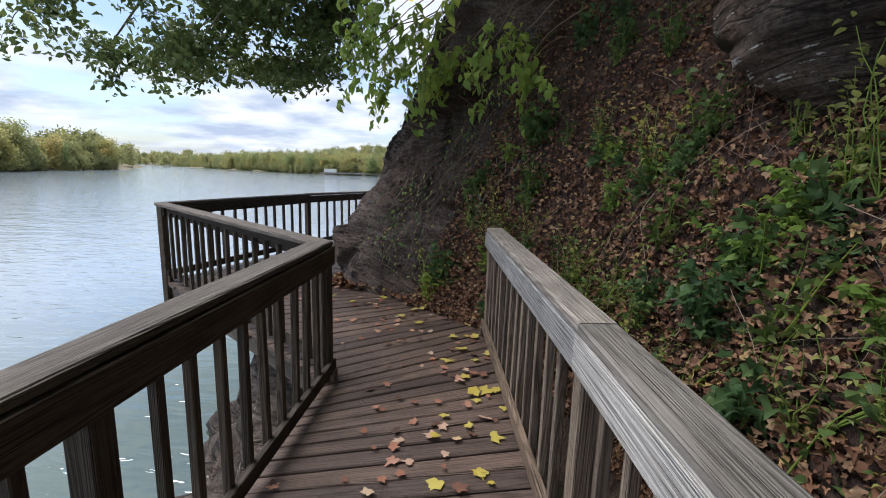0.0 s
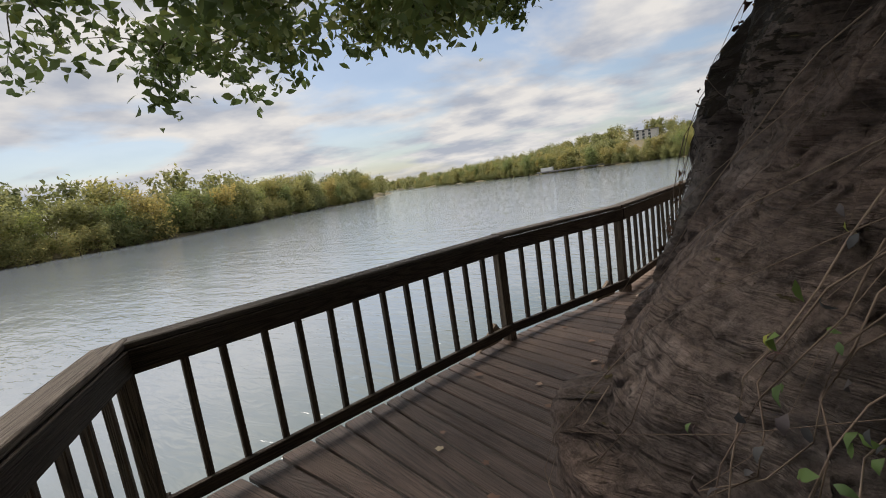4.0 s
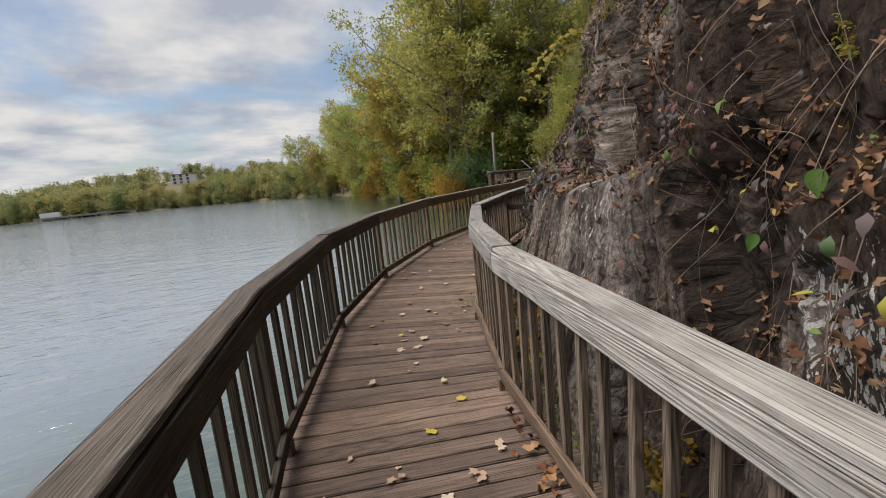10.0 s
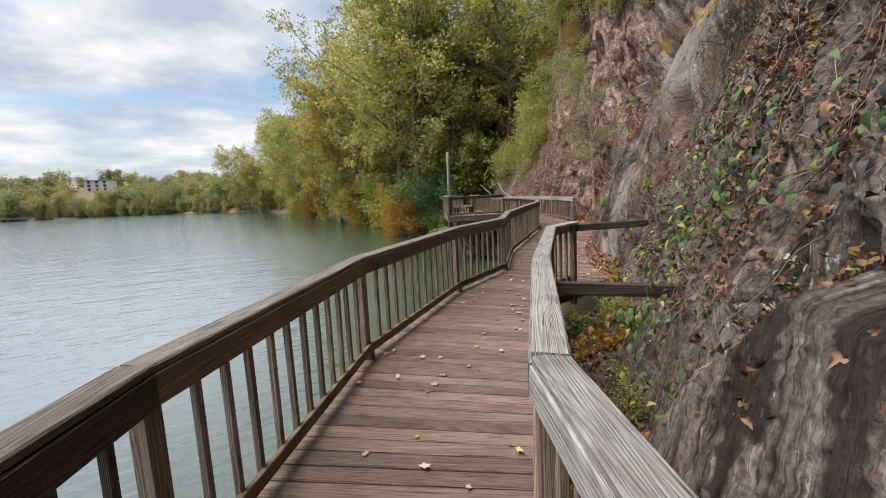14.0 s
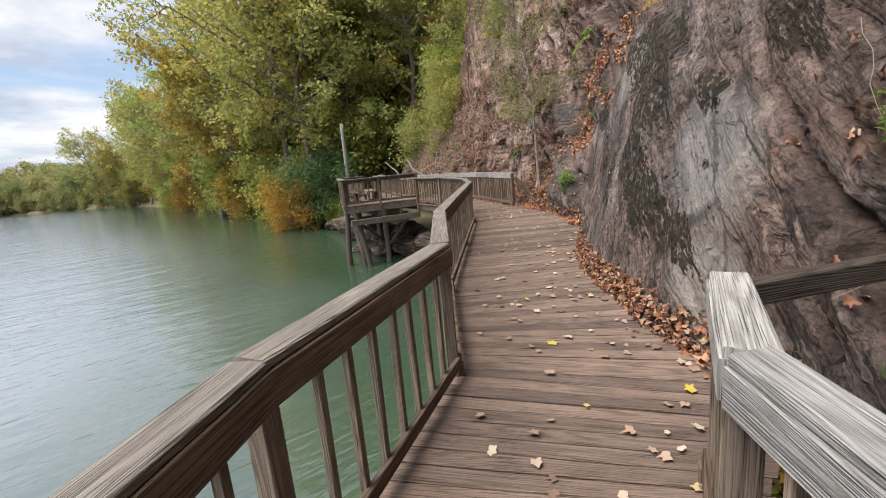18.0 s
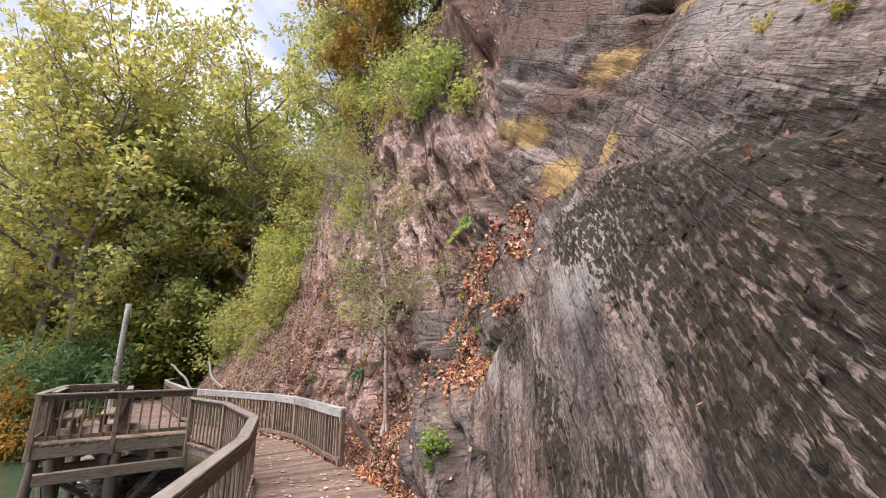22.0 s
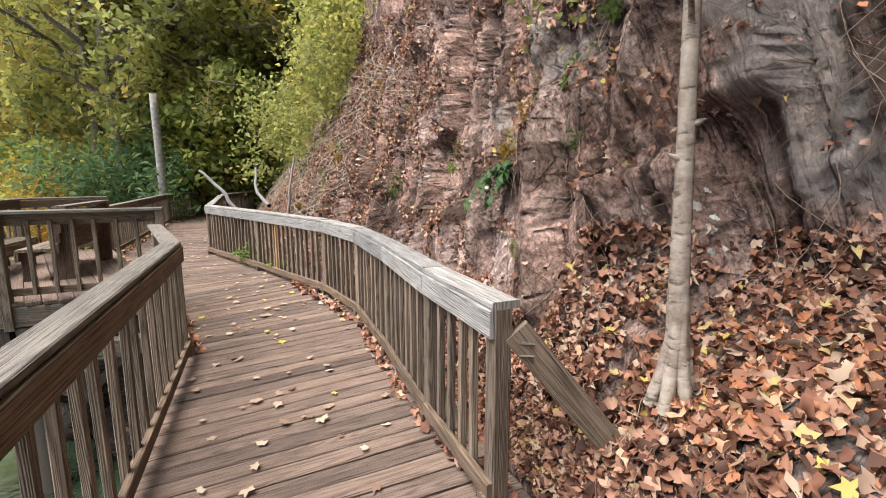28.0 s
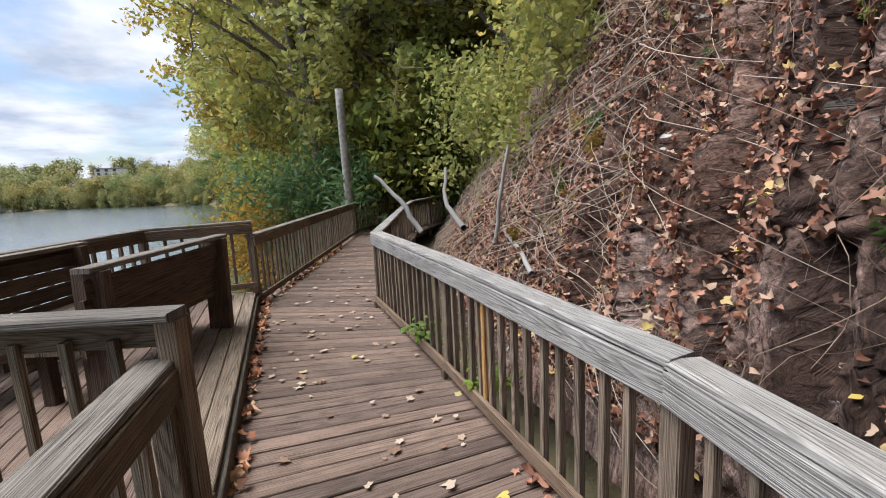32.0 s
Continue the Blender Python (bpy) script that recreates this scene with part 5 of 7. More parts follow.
def tubes(lines, sides=6):
    """lines: list of (points, radii). One mesh of tapered tubes."""
    Vs, Fs, base = [], [], 0
    for pts, rad in lines:
        P = np.asarray(pts, float)
        T = unit(np.gradient(P, axis=0))
        ref = np.where(np.abs(T[:, 2:3]) > 0.9, np.array([[1.0, 0, 0]]), np.array([[0, 0, 1.0]]))
        A = unit(np.cross(T, ref)); B = np.cross(T, A)
        ang = np.linspace(0, 2 * math.pi, sides, endpoint=False)
        R = np.asarray(rad, float)[:, None, None]
        V = P[:, None] + R * (np.cos(ang)[None, :, None] * A[:, None] + np.sin(ang)[None, :, None] * B[:, None])
        m = len(P)
        i = np.arange(m * sides).reshape(m, sides)
        q = np.stack([i[:-1], np.roll(i[:-1], -1, 1), np.roll(i[1:], -1, 1), i[1:]], -1).reshape(-1, 4)
        Vs.append(V.reshape(-1, 3)); Fs.append(q + base)
        base += m * sides
    return np.concatenate(Vs), np.concatenate(Fs)


def bend(p0, d, length, n, rng, droop=0.0, wobble=0.12):
    pts, d = [np.array(p0, float)], unit(np.array(d, float))
    for _ in range(n):
        d = unit(d + wobble * rng.normal(size=3) + np.array([0, 0, -droop]))
        pts.append(pts[-1] + d * length / n)
    return np.array(pts)


def grow(seed, height, spread, base, limbs, lean=0.0, trunk_r=None):
    """Skeleton of a tree: tapered tubes and the places of its twigs."""
    rng = np.random.default_rng(seed)
    r0 = trunk_r or height * 0.013
    trunk = bend((0, 0, -0.4), (lean, 0, 1), height * 0.9 + 0.4, 9, rng, 0, 0.07)
    lines = [(trunk, np.linspace(r0, r0 * 0.18, len(trunk)) * np.r_[1.35, np.ones(len(trunk) - 1)])]
    tips = []
    for k in range(limbs):
        f = base + (0.98 - base) * ((k + rng.uniform(0, 1)) / limbs)
        p = np.array([np.interp(f * (len(trunk) - 1), np.arange(len(trunk)), trunk[:, c]) for c in range(3)])
        az = k * 2.4 + rng.uniform(-0.5, 0.5)
        shape = math.sin(math.pi * min(1.0, 0.18 + 0.82 * (1 - (f - base) / (1 - base + 1e-6)))) ** 0.6
        ln = spread * (0.45 + 0.55 * shape) * rng.uniform(0.75, 1.15)
        limb = bend(p, (math.cos(az), math.sin(az), 0.25 + 0.9 * (f - base)), ln, 6, rng, -0.03, 0.16)
        rr = r0 * (1 - f * 0.75) * 0.75
        lines.append((limb, np.linspace(rr, rr * 0.2, len(limb))))
        tips += [limb[-1], limb[-2]]
        for j in range(7):
            q = limb[rng.integers(2, len(limb))]
            sub = bend(q, rng.normal(size=3) + np.array([math.cos(az), math.sin(az), 0.3]), ln * rng.uniform(0.25, 0.5), 4, rng, 0.03, 0.2)
            lines.append((sub, np.linspace(rr * 0.3, rr * 0.07, len(sub))))
            tips += list(sub[1:]) + [sub[-1]]
    return lines, np.array(tips), rng


def crown_leaves(tips, n, size, clump, rng, shape=DIAMOND, up=0.6):
    pos = tips[rng.integers(0, len(tips), n)] + rng.normal(size=(n, 3)) * clump * np.array([1, 1, 0.8])
    nrm = rng.normal(size=(n, 3)) + np.array([0, 0, up])
    return leaf_batch(pos, nrm, size * rng.uniform(0.65, 1.3, n), shape, rng)


def tree_kind(name, seed, height, spread, base, limbs, n, leaf, clump, mat, label, category="tree", sides=6, lean=0.0, shape=DIAMOND):
    """One tree off at the side of the scene's list; returns its root, to be copied."""
    lines, tips, rng = grow(seed, height, spread, base, limbs, lean)
    root = empty(name, (0, 0, 0), label, category)
    V, F = tubes(lines, sides)
    part("trunk", fast_mesh("trunk", V, F, M_BARK, True), root)
    V, F = crown_leaves(tips, n, leaf, clump, rng, shape)
    part("crown", fast_mesh("crown", V, F, mat), root)
    return root


def stand(ob, x, y, z, scale, turn, group="", label=""):
    c = copy_thing(ob, Matrix.Translation((x, y, z)) @ Matrix.Rotation(turn, 4, "Z"))
    c.scale = (scale, scale, scale * 1.0)
    tagged(c, label, "", group)
    return c


def drop_kind(ob):
    for o in [*ob.children_recursive, ob]:
        bpy.data.objects.remove(o)


# ---- trees of the near bank and the hill ----
rt = random.Random(21)
KINDS = {
    "green": tree_kind("tree", 1, 15, 4.6, 0.22, 24, 10500, 0.28, 0.28, M_GREEN, "tall broadleaf tree with dense green autumn foliage"),
    "olive": tree_kind("tree", 2, 13, 4.2, 0.2, 24, 9200, 0.27, 0.28, M_OLIVE, "broadleaf tree with thin olive green foliage"),
    "yellow": tree_kind("tree", 3, 11, 3.8, 0.16, 22, 8600, 0.26, 0.28, M_YELLOW, "broadleaf tree turning yellow"),
    "orange": tree_kind("tree", 4, 10, 3.4, 0.16, 20, 8000, 0.26, 0.28, M_ORANGE, "broadleaf tree in orange autumn colour"),
    "airy": tree_kind("tree", 5, 18, 5.4, 0.3, 24, 7000, 0.26, 0.25, M_OLIVE, "tall airy tree with sparse leaves and sky showing through"),
    "bright": tree_kind("tree", 6, 9, 3.4, 0.2, 18, 7500, 0.25, 0.28, M_BRIGHT, "young tree with bright yellow green leaves"),
}
BUSH = {
    "green": tree_kind("bush", 11, 2.6, 1.5, 0.08, 12, 2600, 0.19, 0.24, M_GREEN, "leafy green bush on the bank", "bush"),
    "dark": tree_kind("bush", 12, 3.0, 1.9, 0.1, 12, 2600, 0.26, 0.25, M_DKGREEN, "dark green sumac bush with long leaves", "bush", shape=LONG),
    "yellow": tree_kind("bush", 13, 2.8, 1.6, 0.06, 11, 2200, 0.17, 0.24, M_YELLOW, "bush in yellow autumn leaf", "bush"),
    "orange": tree_kind("bush", 14, 2.6, 1.5, 0.06, 11, 2100, 0.17, 0.24, M_ORANGE, "bush in orange autumn leaf", "bush"),
    "olive": tree_kind("bush", 15, 2.4, 1.5, 0.05, 12, 1900, 0.15, 0.26, M_OLIVE, "thin olive bush with fine twigs", "bush"),
}


def ground_at(x, y):
    return float(land_height(np.array([x], float), np.array([y], float))[0])


def cliff_at(u, h):
    P, *_ = cliff_surface(np.array([float(u)]), np.array([float(h)]))
    return P[0]


NEAR_TREES = [("airy", 20.2, 50.5, 1.15), ("airy", 19.8, 55.0, 1.2), ("airy", 23.0, 53.0, 1.3), ("olive", 21.5, 58.0, 1.2), ("airy", 20.5, 62.0, 1.25), ("olive", 24.5, 56.0, 1.3), ("yellow", 22.6, 61.0, 1.2), ("olive", 27.5, 50.5, 1.1), ("yellow", 30.0, 58.0, 1.2),
              ("olive", 22.4, 48.8, 0.85), ("yellow", 21.0, 66.0, 1.15), ("olive", 21.0, 71.0, 1.25), ("airy", 19.9, 76.0, 1.2), ("orange", 20.8, 80.0, 1.2), ("green", 27.0, 66.0, 1.4), ("yellow", 20.6, 86.0, 1.2), ("olive", 27.5, 76.0, 1.4), ("green", 21.0, 92.0, 1.2),
              ("olive", 21.2, 99.0, 1.25), ("yellow", 22.0, 107.0, 1.2), ("olive", 22.5, 115.0, 1.2), ("yellow", 22.0, 124.0, 1.2), ("green", 21.5, 133.0, 1.1), ("yellow", 20.5, 142.0, 1.1), ("orange", 19.0, 152.0, 1.1), ("olive", 16.0, 162.0, 1.1), ("green", 30.0, 88.0, 1.4), ("olive", 32.0, 105.0, 1.4),
              ("yellow", 33.0, 50.0, 1.1), ("green", 35.0, 60.0, 1.3), ("olive", 36.0, 72.0, 1.4), ("airy", 26.5, 45.5, 1.0), ("yellow", 29.5, 46.0, 1.0), ("green", 31.5, 42.0, 1.0), ("orange", 36.0, 48.0, 1.1), ("olive", 40.0, 56.0, 1.3), ("yellow", 28.0, 120.0, 1.3), ("green", 28.0, 138.0, 1.3)]
for kind, x, y, s in NEAR_TREES:
    stand(KINDS[kind], x, y, ground_at(x, y) - 0.1, s * rt.uniform(1.1, 1.3), rt.uniform(0, 6.28), "trees of the river bank")
# low ones at u 4.5 to 11.5 are added to shade the hillside
for u, h, kind, s in [(72, 9, "olive", 0.9), (70, 5, "olive", 0.7), (67, 9, "yellow", 0.8), (65, 6, "olive", 0.7), (63, 11, "yellow", 0.9), (62, 6.5, "orange", 0.6), (60, 13, "olive", 0.9), (58, 9, "olive", 0.75), (56, 14, "yellow", 0.85),
                     (54, 11, "olive", 0.75), (52, 15, "olive", 0.85), (50, 13, "orange", 0.75), (48, 16, "bright", 0.8), (46, 14.5, "orange", 0.85), (44.5, 15.5, "bright", 0.8), (42, 17, "olive", 0.9), (39, 18, "green", 0.9), (36, 18, "yellow", 0.8),
                     (33, 18.5, "olive", 0.9), (30, 17, "green", 0.9), (27, 14, "olive", 0.8), (24, 12, "green", 0.8), (21, 11, "olive", 0.75), (18, 10, "green", 0.8), (11.5, 7.5, "green", 0.75), (9.5, 6.5, "green", 0.7), (7.5, 7.2, "olive", 0.75), (4.5, 6.2, "green", 0.75), (10, 10, "green", 0.8), (6, 8, "olive", 0.8), (2, 9, "green", 0.8)]:
    p = cliff_at(u, h)
    stand(KINDS[kind], p[0], p[1], p[2] - 0.2, s, rt.uniform(0, 6.28), "trees above the cliff")
for k in range(95):
    kind = rt.choice(["green", "green", "olive", "yellow", "orange", "olive"])
    y = rt.uniform(46, 125)
    x = np.interp(y, [46, 60, 95, 120, 140], [19.6, 20.6, 20.5, 22, 20]) + rt.uniform(-0.6, 4.0)
    stand(BUSH[kind], x, y, ground_at(x, y) - 0.1, rt.uniform(1.0, 2.1), rt.uniform(0, 6.28), "bushes of the river bank")
for x, y, kind, s in [(19.3, 47.8, "dark", 1.45), (18.9, 49.2, "dark", 1.3), (17.9, 48.4, "orange", 1.0), (17.0, 49.5, "orange", 1.15), (18.4, 51.0, "yellow", 1.3), (19.8, 49.5, "green", 1.2), (17.9, 52.5, "orange", 1.3), (19.0, 46.2, "green", 0.7), (20.8, 48.5, "dark", 1.0), (22.0, 50.5, "green", 1.4)]:
    stand(BUSH[kind], x, y, max(WATER, ground_at(x, y)) - 0.05, s, rt.uniform(0, 6.28), "bushes of the river bank")
for k in range(46):
    u, h = rt.uniform(52, 71), rt.uniform(0.8, 9)
    p = cliff_at(u, h)
    stand(BUSH[rt.choice(["green", "olive", "olive", "olive", "orange"])], p[0], p[1], p[2] - 0.15, rt.uniform(0.5, 1.15), rt.uniform(0, 6.28), "bushes on the slope")
for k in range(26):
    u, h = rt.uniform(19, 52), rt.uniform(6.5, 14)
    p = cliff_at(u, h)
    stand(BUSH[rt.choice(["olive", "olive", "green", "orange"])], p[0], p[1], p[2] - 0.15, rt.uniform(0.45, 0.9), rt.uniform(0, 6.28), "bushes on the slope")

# ---- far banks ----
M_WOODS = leafy("woods", [(0.0, (0.14, 0.165, 0.085)), (0.4, (0.23, 0.25, 0.105)), (0.75, (0.34, 0.315, 0.125)), (1.0, (0.44, 0.35, 0.14))], clumped=0.05)
# far leaves are greyed a little, distance haze put into their colours
M_FARGREEN = leafy("far_green_leaves", [(0.0, (0.12, 0.16, 0.075)), (0.6, (0.23, 0.28, 0.105)), (1.0, (0.37, 0.37, 0.13))], clumped=0.15)
M_FAROLIVE = leafy("far_olive_leaves", [(0.0, (0.18, 0.19, 0.09)), (0.6, (0.31, 0.31, 0.12)), (1.0, (0.45, 0.39, 0.15))], clumped=0.15)
M_FARYELLOW = leafy("far_yellow_leaves", [(0.0, (0.28, 0.255, 0.10)), (0.6, (0.43, 0.36, 0.13)), (1.0, (0.56, 0.43, 0.16))], clumped=0.15)

FAR = {
    "green": tree_kind("far_tree", 31, 13, 4.6, 0.0, 16, 2200, 0.8, 1.1, M_FARGREEN, "distant green tree on the river bank", sides=4),
    "olive": tree_kind("far_tree", 32, 12, 4.6, 0.0, 16, 2200, 0.8, 1.1, M_FAROLIVE, "distant olive tree on the river bank", sides=4),
    "yellow": tree_kind("far_tree", 33, 11, 4.2, 0.0, 16, 2100, 0.75, 1.1, M_FARYELLOW, "distant yellow tree on the river bank", sides=4),
    "orange": tree_kind("far_tree", 34, 10, 4.0, 0.0, 16, 2000, 0.7, 1.1, M_ORANGE, "distant orange tree on the river bank", sides=4),
}


FAR_JOIN = []


def joined_woods(name, label):
    """The trees behind the first row, one thing."""
    Vs, Fs, n = [], [], 0
    src = {}
    for kind, x, y, z, s, a in FAR_JOIN:
        if kind not in src:
            _, tips, rng = grow(sum(map(ord, kind)), 13, 4.8, 0.1, 12)
            src[kind] = crown_leaves(tips, 800, 1.25, 1.1, rng)
        V, F = src[kind]
        c, si = math.cos(a), math.sin(a)
        W = np.stack([c * V[:, 0] - si * V[:, 1], si * V[:, 0] + c * V[:, 1], V[:, 2]], -1) * s + np.array([x, y, z])
        Vs.append(W); Fs.append(F + n); n += len(V)
    ob = new(name, fast_mesh(name, np.concatenate(Vs), np.concatenate(Fs), M_WOODS))
    tagged(ob, label, "woods", kind="stuff")


def gap_in_woods(x, y):
    """The clearing below the white building on the far hill."""
    return 200 < y < 374 and abs(x + 42 - (362 - y) * 0.124) < 13


def along_bank(pts, step, depth, sign, kinds, size, group, join=False):
    total = sum(math.dist(a, b) for a, b in zip(pts, pts[1:]))
    d = 0.0
    while d < total:
        p, q = along(pts, d), along(pts, min(total, d + 1.0))
        t = Vector((q[0] - p[0], q[1] - p[1]))
        if t.length < 1e-6:
            break
        t.normalize()
        o = rt.uniform(*depth)
        x, y = p[0] + sign * t.y * o, p[1] - sign * t.x * o
        if join and o > 3 and gap_in_woods(x, y):
            pass
        elif join:
            FAR_JOIN.append((rt.choice(kinds), x, y, ground_at(x, y) - 0.3, rt.uniform(*size), rt.uniform(0, 6.28)))
        else:
            stand(FAR[rt.choice(kinds)], x, y, ground_at(x, y) - 0.3, rt.uniform(*size), rt.uniform(0, 6.28), group)
        d += step * rt.uniform(0.6, 1.4)


FB = [(20, 142), (14, 168), (-20, 208), (-90, 235), (-190, 320), (-330, 465)]
ISL = ISLE[3:][::-1][1:]
along_bank(FB, 3.6, (0.5, 7), 1, ["green", "olive", "yellow", "olive", "olive"], (0.45, 0.75), "trees of the far bank")
along_bank(ISL, 3.2, (0.5, 7), -1, ["olive", "yellow", "green", "olive"], (0.5, 0.95), "trees of the island")
along_bank(FB, 3.0, (7, 34), 1, ["green", "olive", "green", "yellow"], (0.55, 0.85), "", True)
along_bank([(50, 150), (20, 230), (-50, 280), (-140, 350)], 6.0, (6, 80), 1, ["green", "olive", "yellow"], (0.7, 1.0), "", True)
along_bank([(40, 120), (60, 160), (30, 260)], 6.0, (0, 60), 1, ["green", "olive", "yellow"], (0.7, 1.0), "", True)
along_bank([(-330, 465), (-560, 670)], 9.0, (2, 30), 1, ["green", "olive"], (0.8, 1.2), "", True)
along_bank(ISL, 3.5, (6, 32), -1, ["green", "olive", "green"], (0.6, 1.0), "", True)
along_bank([(-150, 178), (-260, 330), (-470, 500)], 9.0, (2, 24), -1, ["green", "olive"], (0.6, 1.0), "", True)
along_bank(FB, 1.6, (-0.6, 2.5), 1, ["low"], (0.22, 0.38), "", True)
along_bank(ISL, 1.4, (-0.6, 2.5), -1, ["low"], (0.22, 0.38), "", True)
for _ in range(170):
    x, y = rt.uniform(-190, 70), rt.uniform(235, 430)
    if not gap_in_woods(x, y) and ground_at(x, y) > WATER + 0.5:
        FAR_JOIN.append((rt.choice(["green", "olive", "yellow"]), x, y, ground_at(x, y) - 0.4, rt.uniform(0.5, 0.85), rt.uniform(0, 6.28)))
joined_woods("far_woods", "dense autumn woods behind the far shore")
for k in [*KINDS.values(), *BUSH.values(), *FAR.values()]:
    drop_kind(k)


# ---- viewing platform ----
PLAT = [(15.9, 33.0), (13.15, 34.3), (15.1, 38.0), (16.42, 37.95)]
PZ = 0.2


def build_platform():
    plat = empty("viewing_platform", (15, 35.5, WATER), "square timber viewing platform on piles over the water", "platform")
    o = spot(plat)
    A, B, C, D = PLAT
    # boards run with the walk, clipped to the outline
    d = Vector((D[0] - A[0], D[1] - A[1])).normalized()
    nrm = Vector((-d.y, d.x))
    poly = [Vector(p) for p in PLAT]
    a0 = Vector(A)
    k = 0
    while True:
        off = 0.075 + 0.15 * k
        k += 1
        hits = []
        base = a0 + nrm * off
        for p, q in zip(poly, poly[1:] + poly[:1]):
            e = q - p
            den = d.x * e.y - d.y * e.x
            if abs(den) < 1e-6:
                continue
            r = p - base
            t = (r.x * e.y - r.y * e.x) / den
            s = (r.x * d.y - r.y * d.x) / den
            if 0 <= s <= 1:
                hits.append(t)
        if len(hits) < 2:
            break
        p0, p1 = base + d * (min(hits) - 0.03), base + d * (max(hits) + 0.03)
        plank("floor_board", (*p0, PZ - 0.02), (*p1, PZ - 0.02), 0.143, 0.04, M_DECK if k > 2 else M_POST, plat)
        if k > 40:
            break
    for p, q in ((A, B), (B, C), (C, D), (A, D)):
        plank("rim_beam", (*p, PZ - 0.17), (*q, PZ - 0.17), 0.06, 0.24, M_OLD, plat)
    for f in (0.25, 0.55, 0.85):
        p, q = lerp2(A, B, f), lerp2(D, C, f)
        plank("cross_beam", (*p, PZ - 0.42), (*q, PZ - 0.42), 0.12, 0.24, M_OLD, plat)
    plank("cap_beam", (13.2, 34.0, PZ - 0.66), (15.9, 33.0, PZ - 0.66), 0.2, 0.22, M_OLD, plat)
    plank("cap_beam", (13.5, 34.9, PZ - 0.66), (16.0, 34.0, PZ - 0.66), 0.2, 0.22, M_OLD, plat)
    for x, y, lx, ly, r in [(13.45, 34.05, 0.35, -0.35, 0.10), (13.4, 34.6, -0.15, 0.2, 0.11), (13.7, 34.2, -0.1, -0.2, 0.11), (14.6, 33.7, 0.05, 0.1, 0.11), (15.2, 36.9, 0, 0, 0.11), (15.3, 35.3, 0.1, 0, 0.11)]:
        V, F = tubes([([(x + lx - o.x, y + ly - o.y, -1.2), (x + lx * 0.5 - o.x, y + ly * 0.5 - o.y, 0.8), (x - o.x, y - o.y, PZ - 0.3 - WATER)], [r * 1.1, r, r * 0.95])], 12)
        part("support_leg", fast_mesh("support_leg", V, F, M_OLD, True), plat)
    plank("brace", (13.6, 34.1, -0.5), (15.9, 35.0, -2.2), 0.1, 0.1, M_OLD, plat)
    plank("brace", (14.4, 33.8, -1.9), (15.6, 33.4, -0.5), 0.06, 0.1, M_OLD, plat)
    plank("brace", (13.5, 34.4, -0.7), (13.7, 34.2, -2.2), 0.06, 0.1, M_POST, plat)


build_platform()
railing("railing_8", [PLAT[0], lerp2(PLAT[0], PLAT[1], 0.52), PLAT[1]], "weathered railing on the near side of the platform", top=1.27, base=PZ, inner=1, bay=2.0, spacing=0.2)
railing("railing_9", [PLAT[1], lerp2(PLAT[1], PLAT[2], 0.5), PLAT[2]], "weathered railing on the river side of the platform", top=1.27, base=PZ, inner=1, bay=2.4, spacing=0.2)
railing("railing_10", [PLAT[2], PLAT[3]], "short weathered railing at the end of the platform", top=1.27, base=PZ, inner=1, spacing=0.2)


def bench(p0, p1, face, label):
    """A plank bench with a boxed back; face: +1 sits to the left of p0 > p1."""
    b = empty("bench", (*lerp2(p0, p1, 0.5), PZ), label, "bench", "benches of the platform")
    a, c = Vector((*p0, 0)), Vector((*p1, 0))
    d = (c - a).normalized()
    n = Vector((-d.y, d.x, 0)) * face
    for k in range(4):
        z = PZ + 0.46 + 0.145 * k
        lean = n * (-0.05 * k * 0.5)
        plank("back_board", a + lean + Z * z, c + lean + Z * z, 0.04, 0.138, M_BENCH, b)
    plank("back_cap", a - n * 0.08 + Z * (PZ + 1.035), c - n * 0.08 + Z * (PZ + 1.035), 0.14, 0.04, M_CAP, b)
    for k in range(3):
        s = n * (0.10 + 0.15 * k)
        plank("seat_board", a + s + Z * (PZ + 0.44), c + s + Z * (PZ + 0.44), 0.14, 0.04, M_POST, b)
    plank("seat_front", a + n * 0.46 + Z * (PZ + 0.36), c + n * 0.46 + Z * (PZ + 0.36), 0.04, 0.14, M_POST, b)
    for f in (0.06, 0.94):
        q = a + (c - a) * f
        plank("leg", q - n * 0.02 + Z * PZ, q - n * 0.06 + Z * (PZ + 1.02), 0.09, 0.24, M_BENCH, b, up=n)
        plank("leg", q + n * 0.4 + Z * PZ, q + n * 0.4 + Z * (PZ + 0.42), 0.09, 0.09, M_BENCH, b, up=n)
    return b


bench((15.12, 34.75), (16.0, 36.45), 1, "dark plank bench with a high back towards the walk")
bench((13.75, 35.0), (14.75, 36.95), -1, "dark plank bench beside the river rail of the platform")

# ---- pole, posts and beams ----
M_GREYPOLE = plain("grey_weathered_pole", (0.27, 0.255, 0.235), 0.9, var=0.35, scale=9.0)
def pole(name, x, y, z0, z1, r, label, lean=(0, 0)):
    ob = empty(name, (x, y, z0), label, "pole")
    n = 9
    P = [(lean[0] * k / n, lean[1] * k / n, (z1 - z0) * k / n) for k in range(n + 1)]
    V, F = tubes([(P + [(lean[0], lean[1], z1 - z0 + 0.01)], [r * (1.08 - 0.016 * k) for k in range(n + 1)] + [0.001])], 14)
    part("shaft", fast_mesh("shaft", V, F, M_GREYPOLE, True), ob)
    return ob


pole("pole", 19.85, 45.35, -1.2, 4.62, 0.13, "bare grey weathered wooden pole beside the railing", (-0.16, -0.4))
pole("bollard", 23.3, 48.0, -0.3, 1.75, 0.09, "short grey wooden post beyond the railing")


